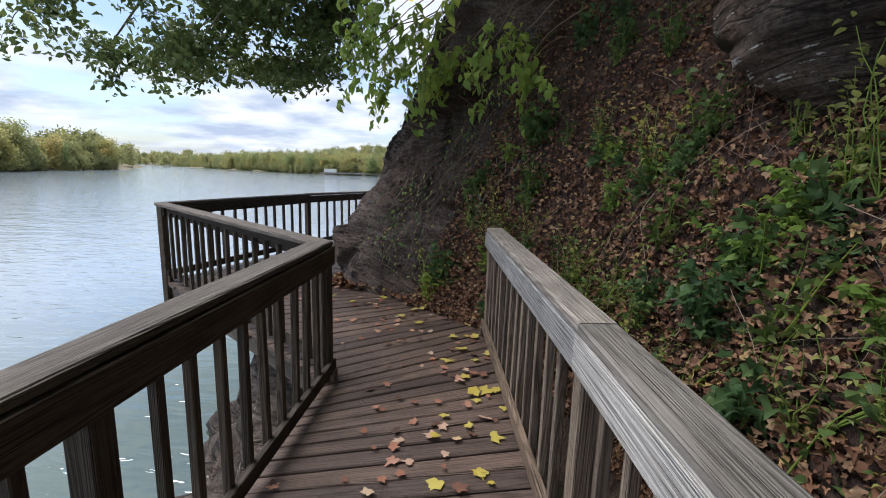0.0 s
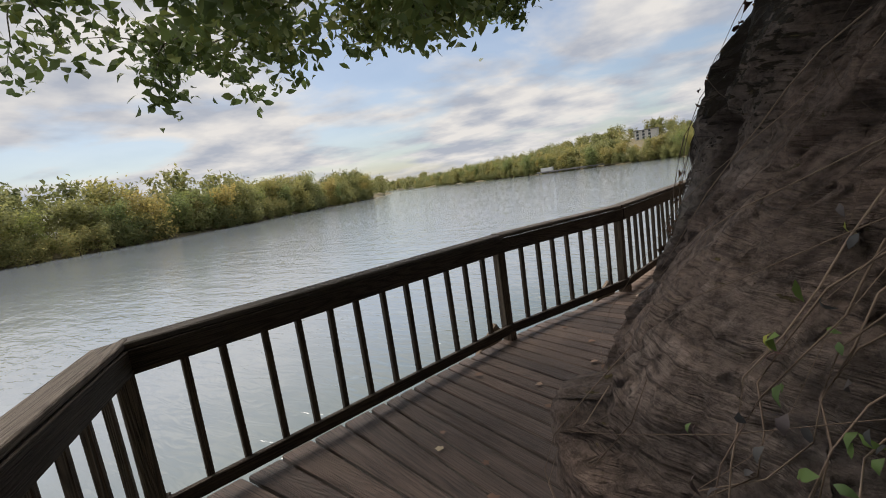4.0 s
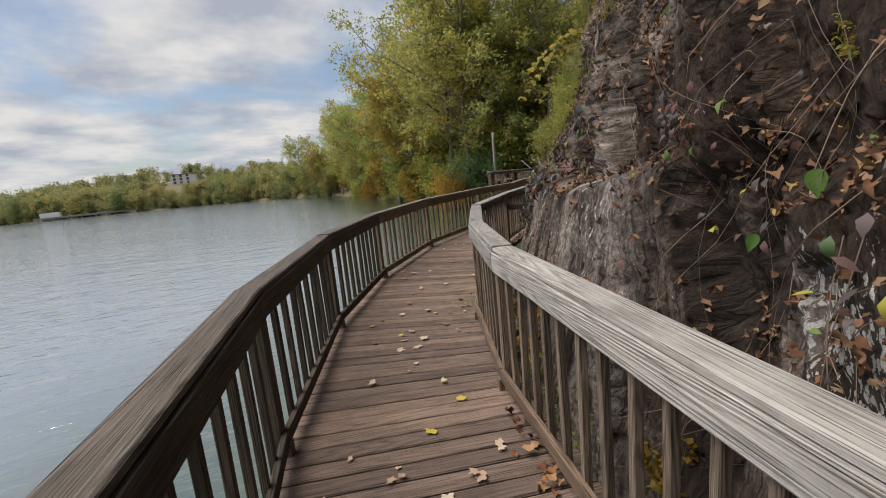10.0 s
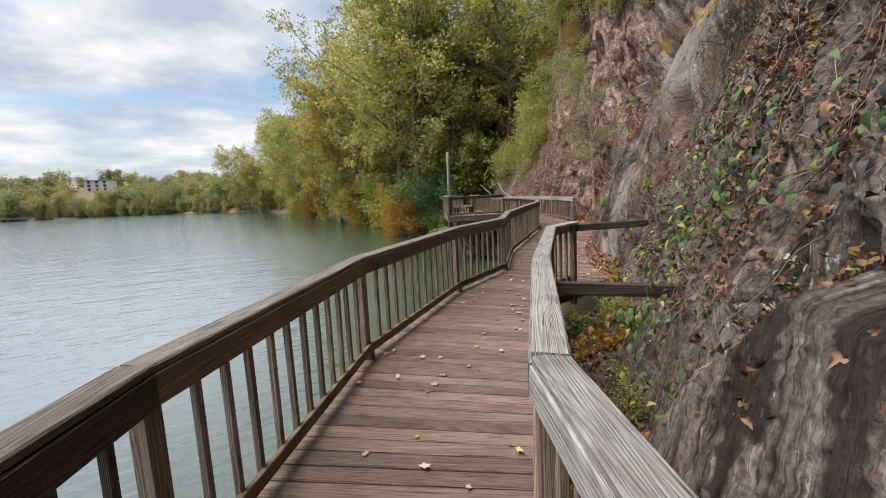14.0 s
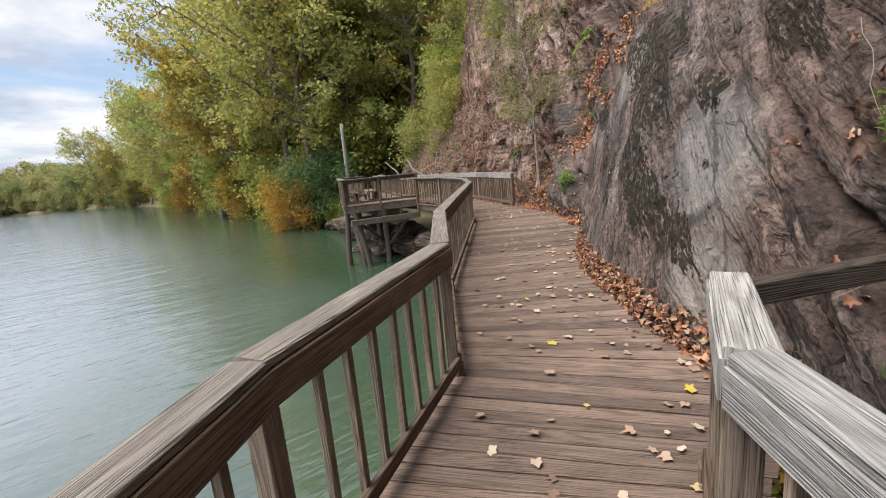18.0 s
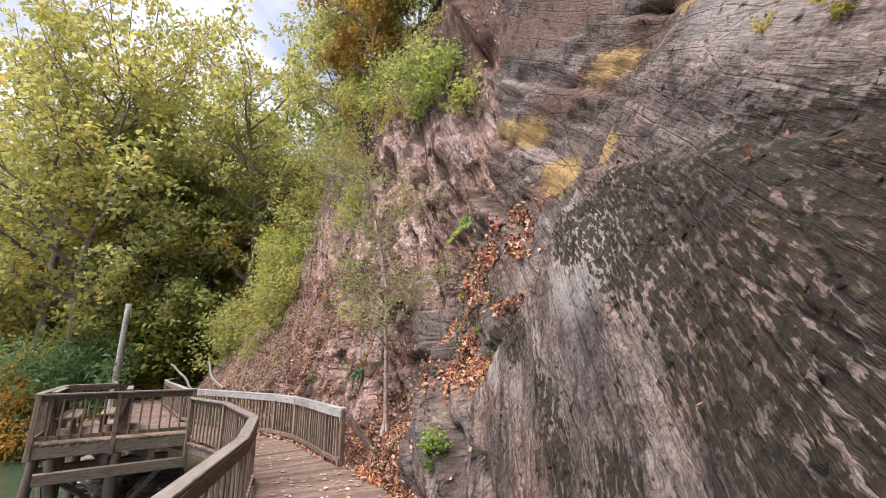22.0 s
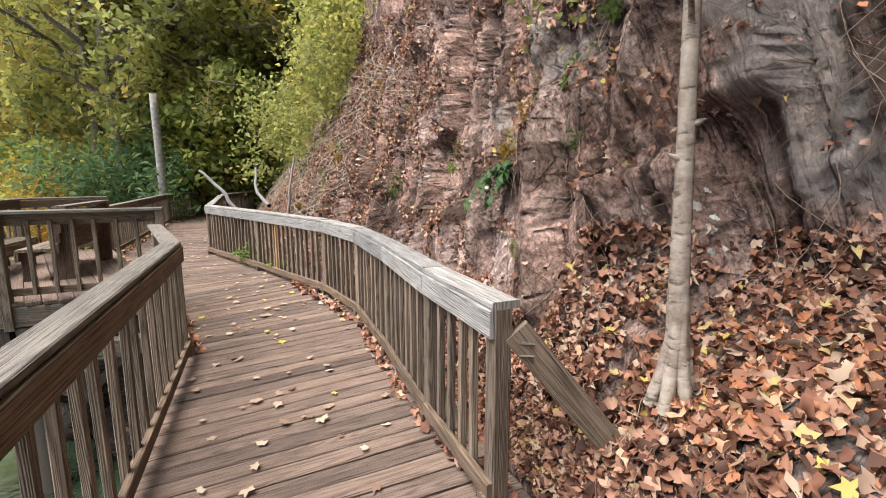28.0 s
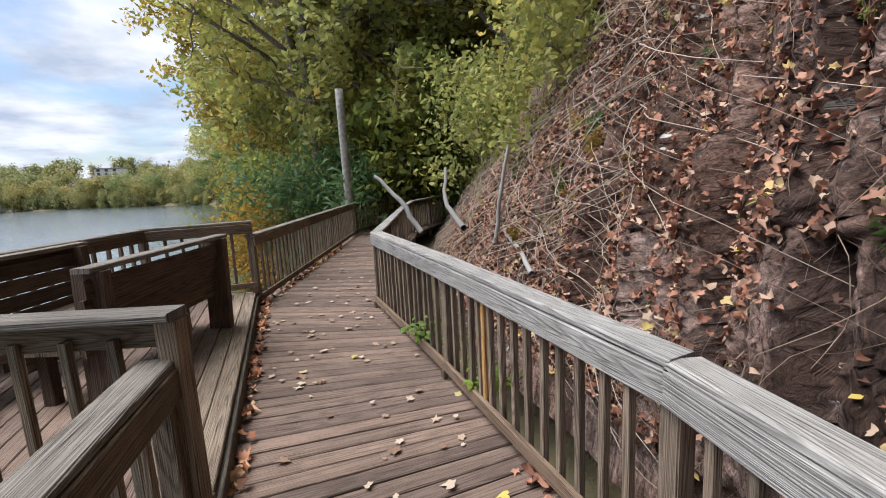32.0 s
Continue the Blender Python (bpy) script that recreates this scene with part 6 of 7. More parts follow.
def beam(p0, p1, label):
    ob = empty("tie_beam", p0, label, "beam")
    plank("timber", p0, p1, 0.08, 0.11, M_RAILDARK, ob)
    return ob


beam((6.52, 19.12, 0.96), (7.75, 18.35, 1.0), "weathered timber tying the railing to the rock")
beam((3.76, 16.84, 0.78), (5.4, 15.4, 0.7), "dark timber tying the railing to the rock")
beam((0.0, 9.02, 0.85), (0.3, 8.95, 0.83), "dark timber tying the railing to the rock")
br = empty("diagonal_brace", (15.68, 27.7, 0.9), "olive stained timber brace from the railing to the ground", "brace")
plank("timber", (15.70, 27.68, 0.92), (16.2, 27.25, 0.12), 0.04, 0.14, M_POST, br)
plank("cleat", (16.16, 27.3, 0.02), (16.24, 27.2, 0.2), 0.05, 0.16, M_OLD, br)
for z in (0.80, 0.86):
    plank("bolt", (15.70, 27.66, z), (15.74, 27.60, z), 0.014, 0.014, M_OLD, br)
for x, y, dx, dy in [(-2.5, 6.9, -0.05, -1.1), (-1.7, 8.6, -0.25, -1.0)]:
    ob = empty("support_strut", (x, y, -0.1), "green stained strut under the outer edge of the deck", "strut")
    plank("timber", (x - 0.1, y, 0.05), (x - 0.35 + dx, y + dy, -0.75), 0.05, 0.2, M_POST, ob)
sb = empty("beam_end", (-2.2, 2.75, -0.12), "cut beam end sticking out below the railing", "beam")
plank("timber", (-2.0, 3.0, -0.12), (-2.75, 2.5, -0.12), 0.14, 0.12, M_OLD, sb)

# one replaced baluster of raw yellow wood
nb = empty("new_baluster", (17.72, 33.45, 0), "baluster of fresh orange timber in the grey railing", "baluster")
plank("stick", (17.70, 33.45, 0.07), (17.70, 33.45, 0.97), 0.042, 0.042, M_NEW, nb, up=Vector((0, 1, 0)))


# ---- trunk beside the railing ----
def young_bark():
    """Thin grey bark with dark scars that run round the stem."""
    m, nt, b = node_mat("young_grey_bark")
    co = nt.nodes.new("ShaderNodeTexCoord")
    mp = nt.nodes.new("ShaderNodeMapping"); mp.inputs["Scale"].default_value = (9.0, 9.0, 30.0)
    nt.links.new(co.outputs["Object"], mp.inputs[0])
    scar = add_node(nt, "ShaderNodeTexNoise", Scale=1.0, Detail=4.0, Roughness=0.6)
    nt.links.new(mp.outputs[0], scar.inputs["Vector"])
    patch = add_node(nt, "ShaderNodeTexNoise", Scale=6.0, Detail=6.0, Roughness=0.7)
    nt.links.new(co.outputs["Object"], patch.inputs["Vector"])
    c = ramp(nt, patch.outputs["Fac"], [(0.35, (0.15, 0.115, 0.09)), (0.5, (0.27, 0.22, 0.18)), (0.66, (0.37, 0.325, 0.275))])
    c = mixc(nt, 0.9, c, ramp(nt, scar.outputs["Fac"], [(0.36, (0.3, 0.27, 0.25)), (0.44, (1, 1, 1)), (0.62, (1.1, 1.09, 1.08))]), "MULTIPLY")
    nt.links.new(c, b.inputs["Base Color"])
    b.inputs["Roughness"].default_value = 0.9
    bump(nt, b, scar.outputs["Fac"], 0.7, 0.012)
    return m


M_YOUNGBARK = young_bark()


def slim_tree():
    ob = empty("young_tree", (16.2, 27.1, 0.75), "slim grey trunk with fine olive leaves rooted in the leaf bank", "tree")
    rng = np.random.default_rng(77)
    trunk = np.array([(0.02, 0.02, -0.5), (0, 0, 0.0), (0.0, 0.03, 0.9), (0.0, 0.06, 1.8), (0.03, 0.12, 2.8), (0.0, 0.3, 3.8), (-0.1, 0.5, 5.0), (-0.2, 0.65, 6.0)])
    lines = [(trunk, [0.08, 0.052, 0.04, 0.035, 0.031, 0.026, 0.02, 0.01])]
    for k in range(6):
        az = 1.05 * k + rng.uniform(-0.3, 0.3)
        d = np.array([math.cos(az), math.sin(az), 0.0])
        lines.append((np.array([d * 0.006 + [0, 0, 0.34], d * 0.022 + [0, 0, 0.12], d * 0.05 + [0, 0, -0.04], d * 0.1 + [0, 0, -0.22]]), [0.034, 0.034, 0.034, 0.03]))
    for f in (0.62, 0.95, 1.1, 1.42, 1.75, 1.9, 2.3):
        az = rng.uniform(0, 6.28)
        p = np.array([np.interp(f, trunk[:, 2], trunk[:, c]) for c in range(3)])
        d = np.array([math.cos(az), math.sin(az), 0.35])
        lines.append((np.array([p, p + d * 0.042, p + d * rng.uniform(0.05, 0.09)]), [0.022, 0.016, 0.006]))
    tips = []
    for k in range(48):
        f = rng.uniform(1.5, 6.0)
        p = np.array([np.interp(f, trunk[:, 2], trunk[:, c]) for c in range(3)])
        az = rng.uniform(0, 6.28)
        l = bend(p, (math.cos(az) - 0.3, math.sin(az) + 0.3, 0.7), rng.uniform(1.0, 2.3), 6, rng, 0.03, 0.16)
        lines.append((l, np.linspace(0.014, 0.003, len(l))))
        tips += list(l[2:])
        for j in range(3):
            s2 = bend(l[rng.integers(2, 6)], rng.normal(size=3) + np.array([0, 0, 0.4]), 0.6, 4, rng, 0, 0.2)
            lines.append((s2, np.linspace(0.006, 0.002, len(s2))))
            tips += list(s2[1:])
    V, F = tubes(lines, 7)
    part("trunk", fast_mesh("trunk", V, F, M_YOUNGBARK, True), ob)
    V, F = crown_leaves(np.array(tips), 5200, 0.065, 0.14, rng, OVATE)
    part("leaves", fast_mesh("leaves", V, F, M_OLIVE), ob)


slim_tree()


# ---- oak limb over the walk, and the unseen canopy added to shade it ----
def overhanging_oak():
    rng = np.random.default_rng(5)
    root = cliff_at(14.5, 5.2)
    ob = empty("oak_tree", tuple(root), "oak on the rock with a leafy limb hanging over the river", "tree")
    o = np.array(root)
    lines = [(np.array([(0.3, 0, -0.5), (0, 0, 0.4), (-0.3, 0.1, 1.6), (-0.3, 0.2, 3.6), (0.2, 0.4, 6.5), (0.4, 0.2, 9.0)]), [0.2, 0.17, 0.15, 0.13, 0.09, 0.03])]
    tips = []
    def limb(a, b, sag, n, r):
        a, b = np.array(a) - o, np.array(b) - o
        f = np.linspace(0, 1, n)[:, None]
        P = a + (b - a) * f + np.array([0, 0, 1.0]) * (sag * np.sin(math.pi * f)) + rng.normal(size=(n, 3)) * 0.06
        lines.append((P, np.linspace(r, r * 0.2, n)))
        return P
    fork = o + np.array([-0.3, 0.15, 2.0])
    main = [limb(fork, (-5.3, 5.5, 3.5), 0.9, 9, 0.07), limb(fork, (-3.8, 6.9, 3.6), 0.8, 9, 0.06), limb(fork, (-5.6, 4.6, 3.9), 0.9, 9, 0.05), limb(fork, (-2.6, 7.8, 3.8), 0.6, 8, 0.05), limb(fork, (-1.6, 3.0, 4.4), 0.7, 8, 0.05), limb(fork, (-3.6, 5.4, 3.4), 0.7, 8, 0.05), limb(fork, (-2.4, 6.4, 3.3), 0.6, 8, 0.04), limb(fork, (-4.3, 6.0, 3.4), 0.8, 9, 0.05), limb(fork, (-3.2, 7.2, 3.6), 0.6, 8, 0.04)]
    for P in main:
        for k in range(60):
            q = P[rng.integers(2, len(P))]
            s = bend(q, rng.normal(size=3) * [1, 1, 0.5] + np.array([0, 0, -0.2]), rng.uniform(0.4, 1.0), 5, rng, 0.06, 0.22)
            s[:, 2] = np.maximum(s[:, 2], 2.65 - o[2] + 0.3 * max(0.0, s[0, 1] + o[1] - 5.6) + rng.uniform(0, 0.3))
            lines.append((s, np.linspace(0.009, 0.002, len(s))))
            tips += list(s[1:]) + [s[-1]]
    V, F = tubes(lines, 7)
    part("trunk", fast_mesh("trunk", V, F, M_BARK, True), ob)
    tips = np.array(tips)
    V, F = crown_leaves(tips, 34000, 0.115, 0.13, rng, OVATE, 0.3)
    part("hanging_leaves", fast_mesh("hanging_leaves", V, F, M_OAK), ob)
    # crown above
    rngc = np.random.default_rng(6)
    c = rngc.normal(size=(60, 3)) * [2.4, 3.0, 1.0] + np.array([-1.2, -1.5, 3.2])
    V, F = crown_leaves(c, 1700, 0.24, 0.5, rngc, DIAMOND)
    part("crown", fast_mesh("crown", V, F, M_GREEN), ob)
    # leaves out of view overhead, added to keep light off hillside and walk
    c = np.stack([rngc.uniform(-0.3, 6.8, 260), rngc.uniform(-9, 4.5, 260), rngc.uniform(7.6, 10.0, 260)], -1) - o
    V, F = crown_leaves(c, 9200, 0.42, 0.7, rngc, DIAMOND, 1.5)
    part("upper_crown", fast_mesh("upper_crown", V, F, M_GREEN), ob)
    arms = [(np.array([(0.2, 0.4, 6.0), tuple(0.5 * (q + np.array([0, 0, 6.5]))), tuple(q)]), [0.07, 0.05, 0.015]) for q in c[::9]]
    V, F = tubes(arms, 6)
    part("limbs", fast_mesh("limbs", V, F, M_BARK, True), ob)["kind"] = "stuff"


overhanging_oak()


def hanging_sprays():
    """Yellowing broad leaves that hang over the first rock."""
    rng = np.random.default_rng(9)
    root = cliff_at(12.5, 3.6)
    ob = empty("climbing_vine", tuple(root), "climbing vine with broad yellow green leaves hanging over the rock", "vine")
    o = np.array(root)
    lines, pos = [], []
    for k in range(42):
        a = np.array([rng.uniform(-0.7, 1.5), rng.uniform(3.6, 5.2), rng.uniform(2.9, 3.9)]) - o
        l = bend(a, (rng.normal() * 0.4 - 0.3, rng.normal() * 0.4 - 0.5, -0.5), rng.uniform(0.5, 1.1), 7, rng, 0.18, 0.15)
        lines.append((l, np.linspace(0.006, 0.002, len(l))))
        up = bend(a, (o[0] * 0 + 0.5, 0.5, 0.6), 1.0, 5, rng, 0.0, 0.1)
        lines.append((up, np.linspace(0.006, 0.008, len(up))))
        for q in l[1:]:
            pos += [q + rng.normal(size=3) * 0.05 for _ in range(4)]
    V, F = tubes(lines, 5)
    part("stalk", fast_mesh("stems", V, F, M_TWIG), ob)
    pos = np.array(pos)
    V, F = leaf_batch(pos, rng.normal(size=(len(pos), 3)) + np.array([-0.4, -0.8, 0.5]), rng.uniform(0.08, 0.16, len(pos)), OVATE, rng, tip=np.array([[-0.1, -0.1, -1.0]]))
    part("leaves", fast_mesh("leaves", V, F, M_BRIGHT), ob)


hanging_sprays()


# ---- fallen leaves ----
def cliff_points(n, u0, u1, h0, h1, rng, power=1.0):
    u = rng.uniform(u0, u1, n)
    h = h0 + (h1 - h0) * rng.uniform(0, 1, n) ** power
    P, soil, *_ = cliff_surface(u, h)
    e = 0.03
    Pu, *_ = cliff_surface(u + e, h)
    Ph, *_ = cliff_surface(u, h + e)
    N = unit(np.cross(Ph - P, Pu - P))
    flip = (N[:, 2] < 0)
    N[flip] *= -1
    return P, N, soil, u, h


def stuff(name, V, F, mat, label, category):
    ob = new(name, fast_mesh(name, V, F, mat))
    return tagged(ob, label, category, kind="stuff")


def litter(name, n, u0, u1, h0, h1, size, mat, label, seed, need=None, power=1.0, shape=MAPLE, lift=0.02):
    rng = np.random.default_rng(seed)
    P, N, soil, u, h = cliff_points(n, u0, u1, h0, h1, rng, power)
    if need is not None:
        steep = 0.55 if need > 0.9 else 0.25
        clump = fbm(u / 0.55, h / 0.4, 0 * u, 3, seed)
        ok = (N[:, 2] > steep) & ((N[:, 2] * 0.9 + 0.9 * clump + rng.uniform(-0.1, 0.1, n)) > need)
        P, N, u, h = P[ok], N[ok], u[ok], h[ok]
    keep = rng.uniform(size=len(P)) > 0.92 * bare(u, h)
    P, N = P[keep], N[keep]
    size = rng.uniform(0.55, 1.25, len(P)) * size
    N2 = unit(N + 0.7 * rng.normal(size=N.shape) + np.array([0, 0, 0.4]))
    V, F = leaf_batch(P + N * (lift + 0.03 * rng.uniform(0, 1, (len(P), 1))), N2, size, shape, rng, ragged=0.16)
    stuff(name, V, F, mat, label, "leaves")


litter("leaf_litter", 52000, 2.5, 12.0, 0.0, 6.0, 0.032, M_LITTER_DARK, "deep brown fallen leaves on the hillside", 101, power=1.7)
litter("leaf_litter", 26000, 15.2, 30.0, 0.6, 5.0, 0.03, M_LITTER_DARK, "brown dead leaves caught on the dark rock", 102, need=0.75, power=1.2, shape=CURL)
litter("leaf_litter", 16000, 29.5, 43.0, 0.0, 7.0, 0.036, M_LITTER, "orange dead leaves caught on rock ledges", 103, need=1.25, power=1.4, shape=CURL)
litter("leaf_litter", 7000, 41.4, 44.5, -0.2, 1.3, 0.055, M_LITTER, "thick orange leaves heaped at the foot of the cliff", 104, power=1.6)
litter("leaf_litter", 5000, 31.0, 41.4, -0.2, 0.3, 0.046, M_RUST, "orange leaves gathered along the foot of the cliff", 108, power=1.5)
litter("leaf_litter", 3600, 44.3, 48.0, -0.4, 0.6, 0.05, M_LITTER, "orange leaves at the foot of the brown rock", 107)
litter("leaf_litter", 14000, 43.0, 60.0, 0.3, 6.0, 0.038, M_LITTER, "dead leaves caught on the brown rock", 105, need=1.1, power=1.3, shape=CURL)
litter("leaf_litter", 30000, 48.8, 62.0, 0.0, 5.0, 0.045, M_LITTER, "brown leaves on the brush slope", 106, power=1.3)


def leaf_bunches(name, n, each, u0, u1, h0, h1, size, mat, label, seed):
    """Dead leaves that have caught in bunches on ledges."""
    rng = np.random.default_rng(seed)
    P, N, soil, u, h = cliff_points(n * 6, u0, u1, h0, h1, rng)
    best = np.argsort(-(N[:, 2] + 0.3 * rng.uniform(size=len(P))))[:n]
    m = rng.integers(each // 2, each * 2, n)
    uu = np.repeat(u[best], m) + rng.normal(size=m.sum()) * 0.13
    hh = np.repeat(h[best], m) + rng.normal(size=m.sum()) * 0.07
    keep = rng.uniform(size=len(uu)) > 0.95 * bare(uu, hh)
    uu, hh = uu[keep], hh[keep]
    Q, *_ = cliff_surface(uu, hh)
    out = -np.stack([np.interp(uu, CS, CN[:, 0]), np.interp(uu, CS, CN[:, 1]), 0 * uu], -1)
    Q = Q + out * rng.uniform(0.01, 0.09, (len(Q), 1))
    V, F = leaf_batch(Q, out + np.array([0, 0, 0.8]) + 0.7 * rng.normal(size=Q.shape), size * rng.uniform(0.5, 1.2, len(Q)), MAPLE, rng, tip=np.array([[0, 0, -0.6]]), ragged=0.14)
    stuff(name, V, F, mat, label, "leaves")


leaf_bunches("leaf_bunches", 90, 22, 43.8, 53.0, 0.5, 4.2, 0.05, M_LITTER, "bunches of orange brown leaves caught on the brown rock", 121)
leaf_bunches("leaf_bunches", 70, 26, 39.6, 43.6, 0.6, 4.5, 0.055, M_RUST, "bunches of orange leaves caught in the slate", 122)
leaf_bunches("leaf_bunches", 34, 34, 39.4, 40.9, 1.6, 4.8, 0.058, M_RUST, "thick orange leaves packed into a gully of the slate", 125)
leaf_bunches("leaf_bunches", 24, 12, 31.0, 39.0, 0.6, 4.5, 0.045, M_LITTER, "dead leaves lying in cracks of the slate", 123)
leaf_bunches("leaf_bunches", 110, 26, 16.5, 29.5, 0.9, 3.8, 0.03, M_LITTER_DARK, "bunches of dead leaves on the dark rock", 124)


def edge_points(f0, f1, n, rng, spread, i0, i1):
    """Points on the deck near one edge of it, between two stations."""
    st = DECK[i0:i1 + 1]
    ls = [0.0]
    for a, b in zip(st, st[1:]):
        ls.append(ls[-1] + math.dist(lerp2(*a, 0.5), lerp2(*b, 0.5)))
    d = rng.uniform(0, ls[-1], n)
    L = np.array([s[0] for s in st]); R = np.array([s[1] for s in st])
    lx, ly = np.interp(d, ls, L[:, 0]), np.interp(d, ls, L[:, 1])
    rx, ry = np.interp(d, ls, R[:, 0]), np.interp(d, ls, R[:, 1])
    f = f0 + (f1 - f0) * rng.uniform(0, 1, n) ** spread
    return np.stack([lx + (rx - lx) * f, ly + (ry - ly) * f, np.full(n, 0.0)], -1), d


def deck_leaves(name, n, i0, i1, f0, f1, spread, size, mat, label, seed, clump=None, pile=0.02):
    rng = np.random.default_rng(seed)
    P, d = edge_points(f0, f1, n, rng, spread, i0, i1)
    if clump:
        ok = fbm(P[:, 0] / 0.5, P[:, 1] / 0.5, 0 * d, 3, seed) > clump
        P = P[ok]
    m = len(P)
    P[:, 2] = 0.008 + pile * rng.uniform(0, 1, m)
    N = unit(np.array([0, 0, 1.0]) + (0.12 if pile < 0.03 else 0.35) * rng.normal(size=(m, 3)))
    V, F = leaf_batch(P, N, rng.uniform(0.5, 1.2, m) * size, FLAT if pile < 0.03 else MAPLE, rng, ragged=0.14)
    stuff(name, V, F, mat, label, "leaves")


deck_leaves("deck_leaves", 400, 0, 6, 0.05, 0.98, 0.6, 0.05, M_LITTER, "brown leaves scattered over the first planks", 201)
deck_leaves("deck_leaves", 60, 1, 5, 0.5, 1.0, 0.7, 0.07, M_YLEAF, "yellow leaves on the first planks", 202)
deck_leaves("deck_leaves", 900, 4, 7, 0.82, 1.05, 0.7, 0.06, M_LITTER_DARK, "brown leaves drifted against the rock", 203, pile=0.08)
deck_leaves("deck_leaves", 150, 6, 14, 0.05, 0.98, 0.8, 0.052, M_TANLEAF, "a few dry leaves on the planks", 204)
deck_leaves("deck_leaves", 140, 7, 10, 0.8, 1.0, 0.6, 0.055, M_LITTER_DARK, "leaves along the foot of the dark rock", 205, pile=0.05)
deck_leaves("deck_leaves", 300, 14, 19, 0.08, 0.98, 0.7, 0.055, M_TANLEAF, "dry leaves scattered over the planks", 206)
deck_leaves("deck_leaves", 2300, 15, 19, 0.86, 1.04, 0.5, 0.056, M_RUST, "orange leaves drifted along the foot of the cliff", 207, clump=0.42, pile=0.06)
deck_leaves("deck_leaves", 300, 18, 24, 0.05, 0.98, 0.9, 0.055, M_TANLEAF, "dry leaves scattered over the curved deck", 208)
deck_leaves("deck_leaves", 300, 21, 24, 0.02, 0.09, 1.0, 0.06, M_LITTER, "leaves along the edge of the platform", 209, pile=0.05)
deck_leaves("deck_leaves", 240, 19, 22, 0.9, 0.98, 1.0, 0.06, M_LITTER, "leaves along the bleached railing", 210, pile=0.04)
deck_leaves("deck_leaves", 40, 8, 22, 0.1, 0.95, 1.0, 0.05, M_YLEAF, "yellow leaves on the planks", 211)


# ---- vines, twigs and weeds on the rock ----
def vines(name, n, u0, u1, h0, h1, label, seed, length=(0.4, 1.3), r=0.0022, off=0.05, spread=1.0, mat=None, wig=0.07):
    rng = np.random.default_rng(seed)
    lines = []
    for _ in range(n):
        u, h = rng.uniform(u0, u1), rng.uniform(h0, h1)
        m = 9
        ln = rng.uniform(*length)
        us = u + np.cumsum(rng.normal(size=m) * wig + rng.normal() * spread * 0.08)
        hs = h - np.linspace(0, ln, m) + np.cumsum(rng.normal(size=m) * 0.4 * wig)
        hs = np.maximum(hs, -0.1)
        if float(bare(us, hs).max()) > 0.5:
            continue
        P, *_ = cliff_surface(us, hs)
        P[1:-1] = 0.25 * P[:-2] + 0.5 * P[1:-1] + 0.25 * P[2:]
        nx, ny = np.interp(u, CS, CN[:, 0]), np.interp(u, CS, CN[:, 1])
        bow = off * np.sin(np.linspace(0.2, 3.0, m)) * rng.uniform(0.4, 2.2) + 0.02
        P = P - np.stack([nx * bow, ny * bow, 0 * bow], -1)
        rr = r * rng.uniform(0.5, 1.7)
        lines.append((P, np.linspace(rr, rr * 0.4, m)))
    V, F = tubes(lines, 4)
    stuff(name, V, F, mat or M_TWIG, label, "vines")


vines("dry_vines", 260, 6.0, 14.0, 0.8, 5.0, "dry vines and roots over the leafy hillside", 301)
vines("dry_vines", 800, 15.0, 30.0, 0.6, 5.0, "tangled dry vines hanging over the dark rock", 302)
vines("dry_vines", 200, 30.0, 42.0, 1.5, 7.0, "dry stems hanging over the slate", 303)
vines("dry_vines", 760, 42.5, 52.0, 0.3, 6.0, "roots and dry stems on the brown rock", 304)
vines("dry_brush", 1500, 50.3, 62.0, 0.2, 4.5, "pale dead brush heaped on the slope", 305, length=(0.3, 0.9), off=0.14, r=0.0038, spread=2.2, mat=M_PALETWIG, wig=0.025)


def weed_kind(seed, mat, leaf, label, shape=OVATE, n=7, tall=0.35):
    rng = np.random.default_rng(seed)
    root = empty("weed", (0, 0, 0), label, "plant")
    lines, pos, tip = [], [], []
    for k in range(n):
        az = rng.uniform(0, 6.28)
        l = bend((0, 0, -0.03), (math.cos(az) * 0.5, math.sin(az) * 0.5, 1), tall * rng.uniform(0.6, 1.3), 6, rng, 0.05, 0.15)
        lines.append((l, np.linspace(0.004, 0.0015, len(l))))
        for q in l[1:]:
            for j in range(3):
                d = rng.normal(size=3) * [1, 1, 0.4]
                pos.append(q + d * 0.03); tip.append(d)
    V, F = tubes(lines, 4)
    part("stalk", fast_mesh("stems", V, F, M_BRIGHT), root)["kind"] = "stuff"
    pos, tip = np.array(pos), np.array(tip)
    V, F = leaf_batch(pos, rng.normal(size=pos.shape) * 0.5 + np.array([0, 0, 1.0]), rng.uniform(0.6, 1.3, len(pos)) * leaf, shape, rng, tip=tip)
    part("leaves", fast_mesh("leaves", V, F, mat), root)
    return root


WEEDS = {"green": weed_kind(401, M_WEED, 0.055, "leafy green weed growing in the fallen leaves"), "bright": weed_kind(402, M_BRIGHT, 0.06, "fresh green seedling on the rock"),
         "ivy": weed_kind(403, M_DKGREEN, 0.045, "ivy with dark green leaves", MAPLE, 9, 0.3), "pale": weed_kind(404, M_OLIVE, 0.035, "pale dry flowering weed", OVATE, 10, 0.5),
         "red": weed_kind(405, M_ORANGE, 0.045, "creeper with red and orange leaves", MAPLE, 8, 0.3), "yellow": weed_kind(406, M_YELLOW, 0.055, "weed with yellow leaves", OVATE, 6, 0.35)}
rw = random.Random(31)


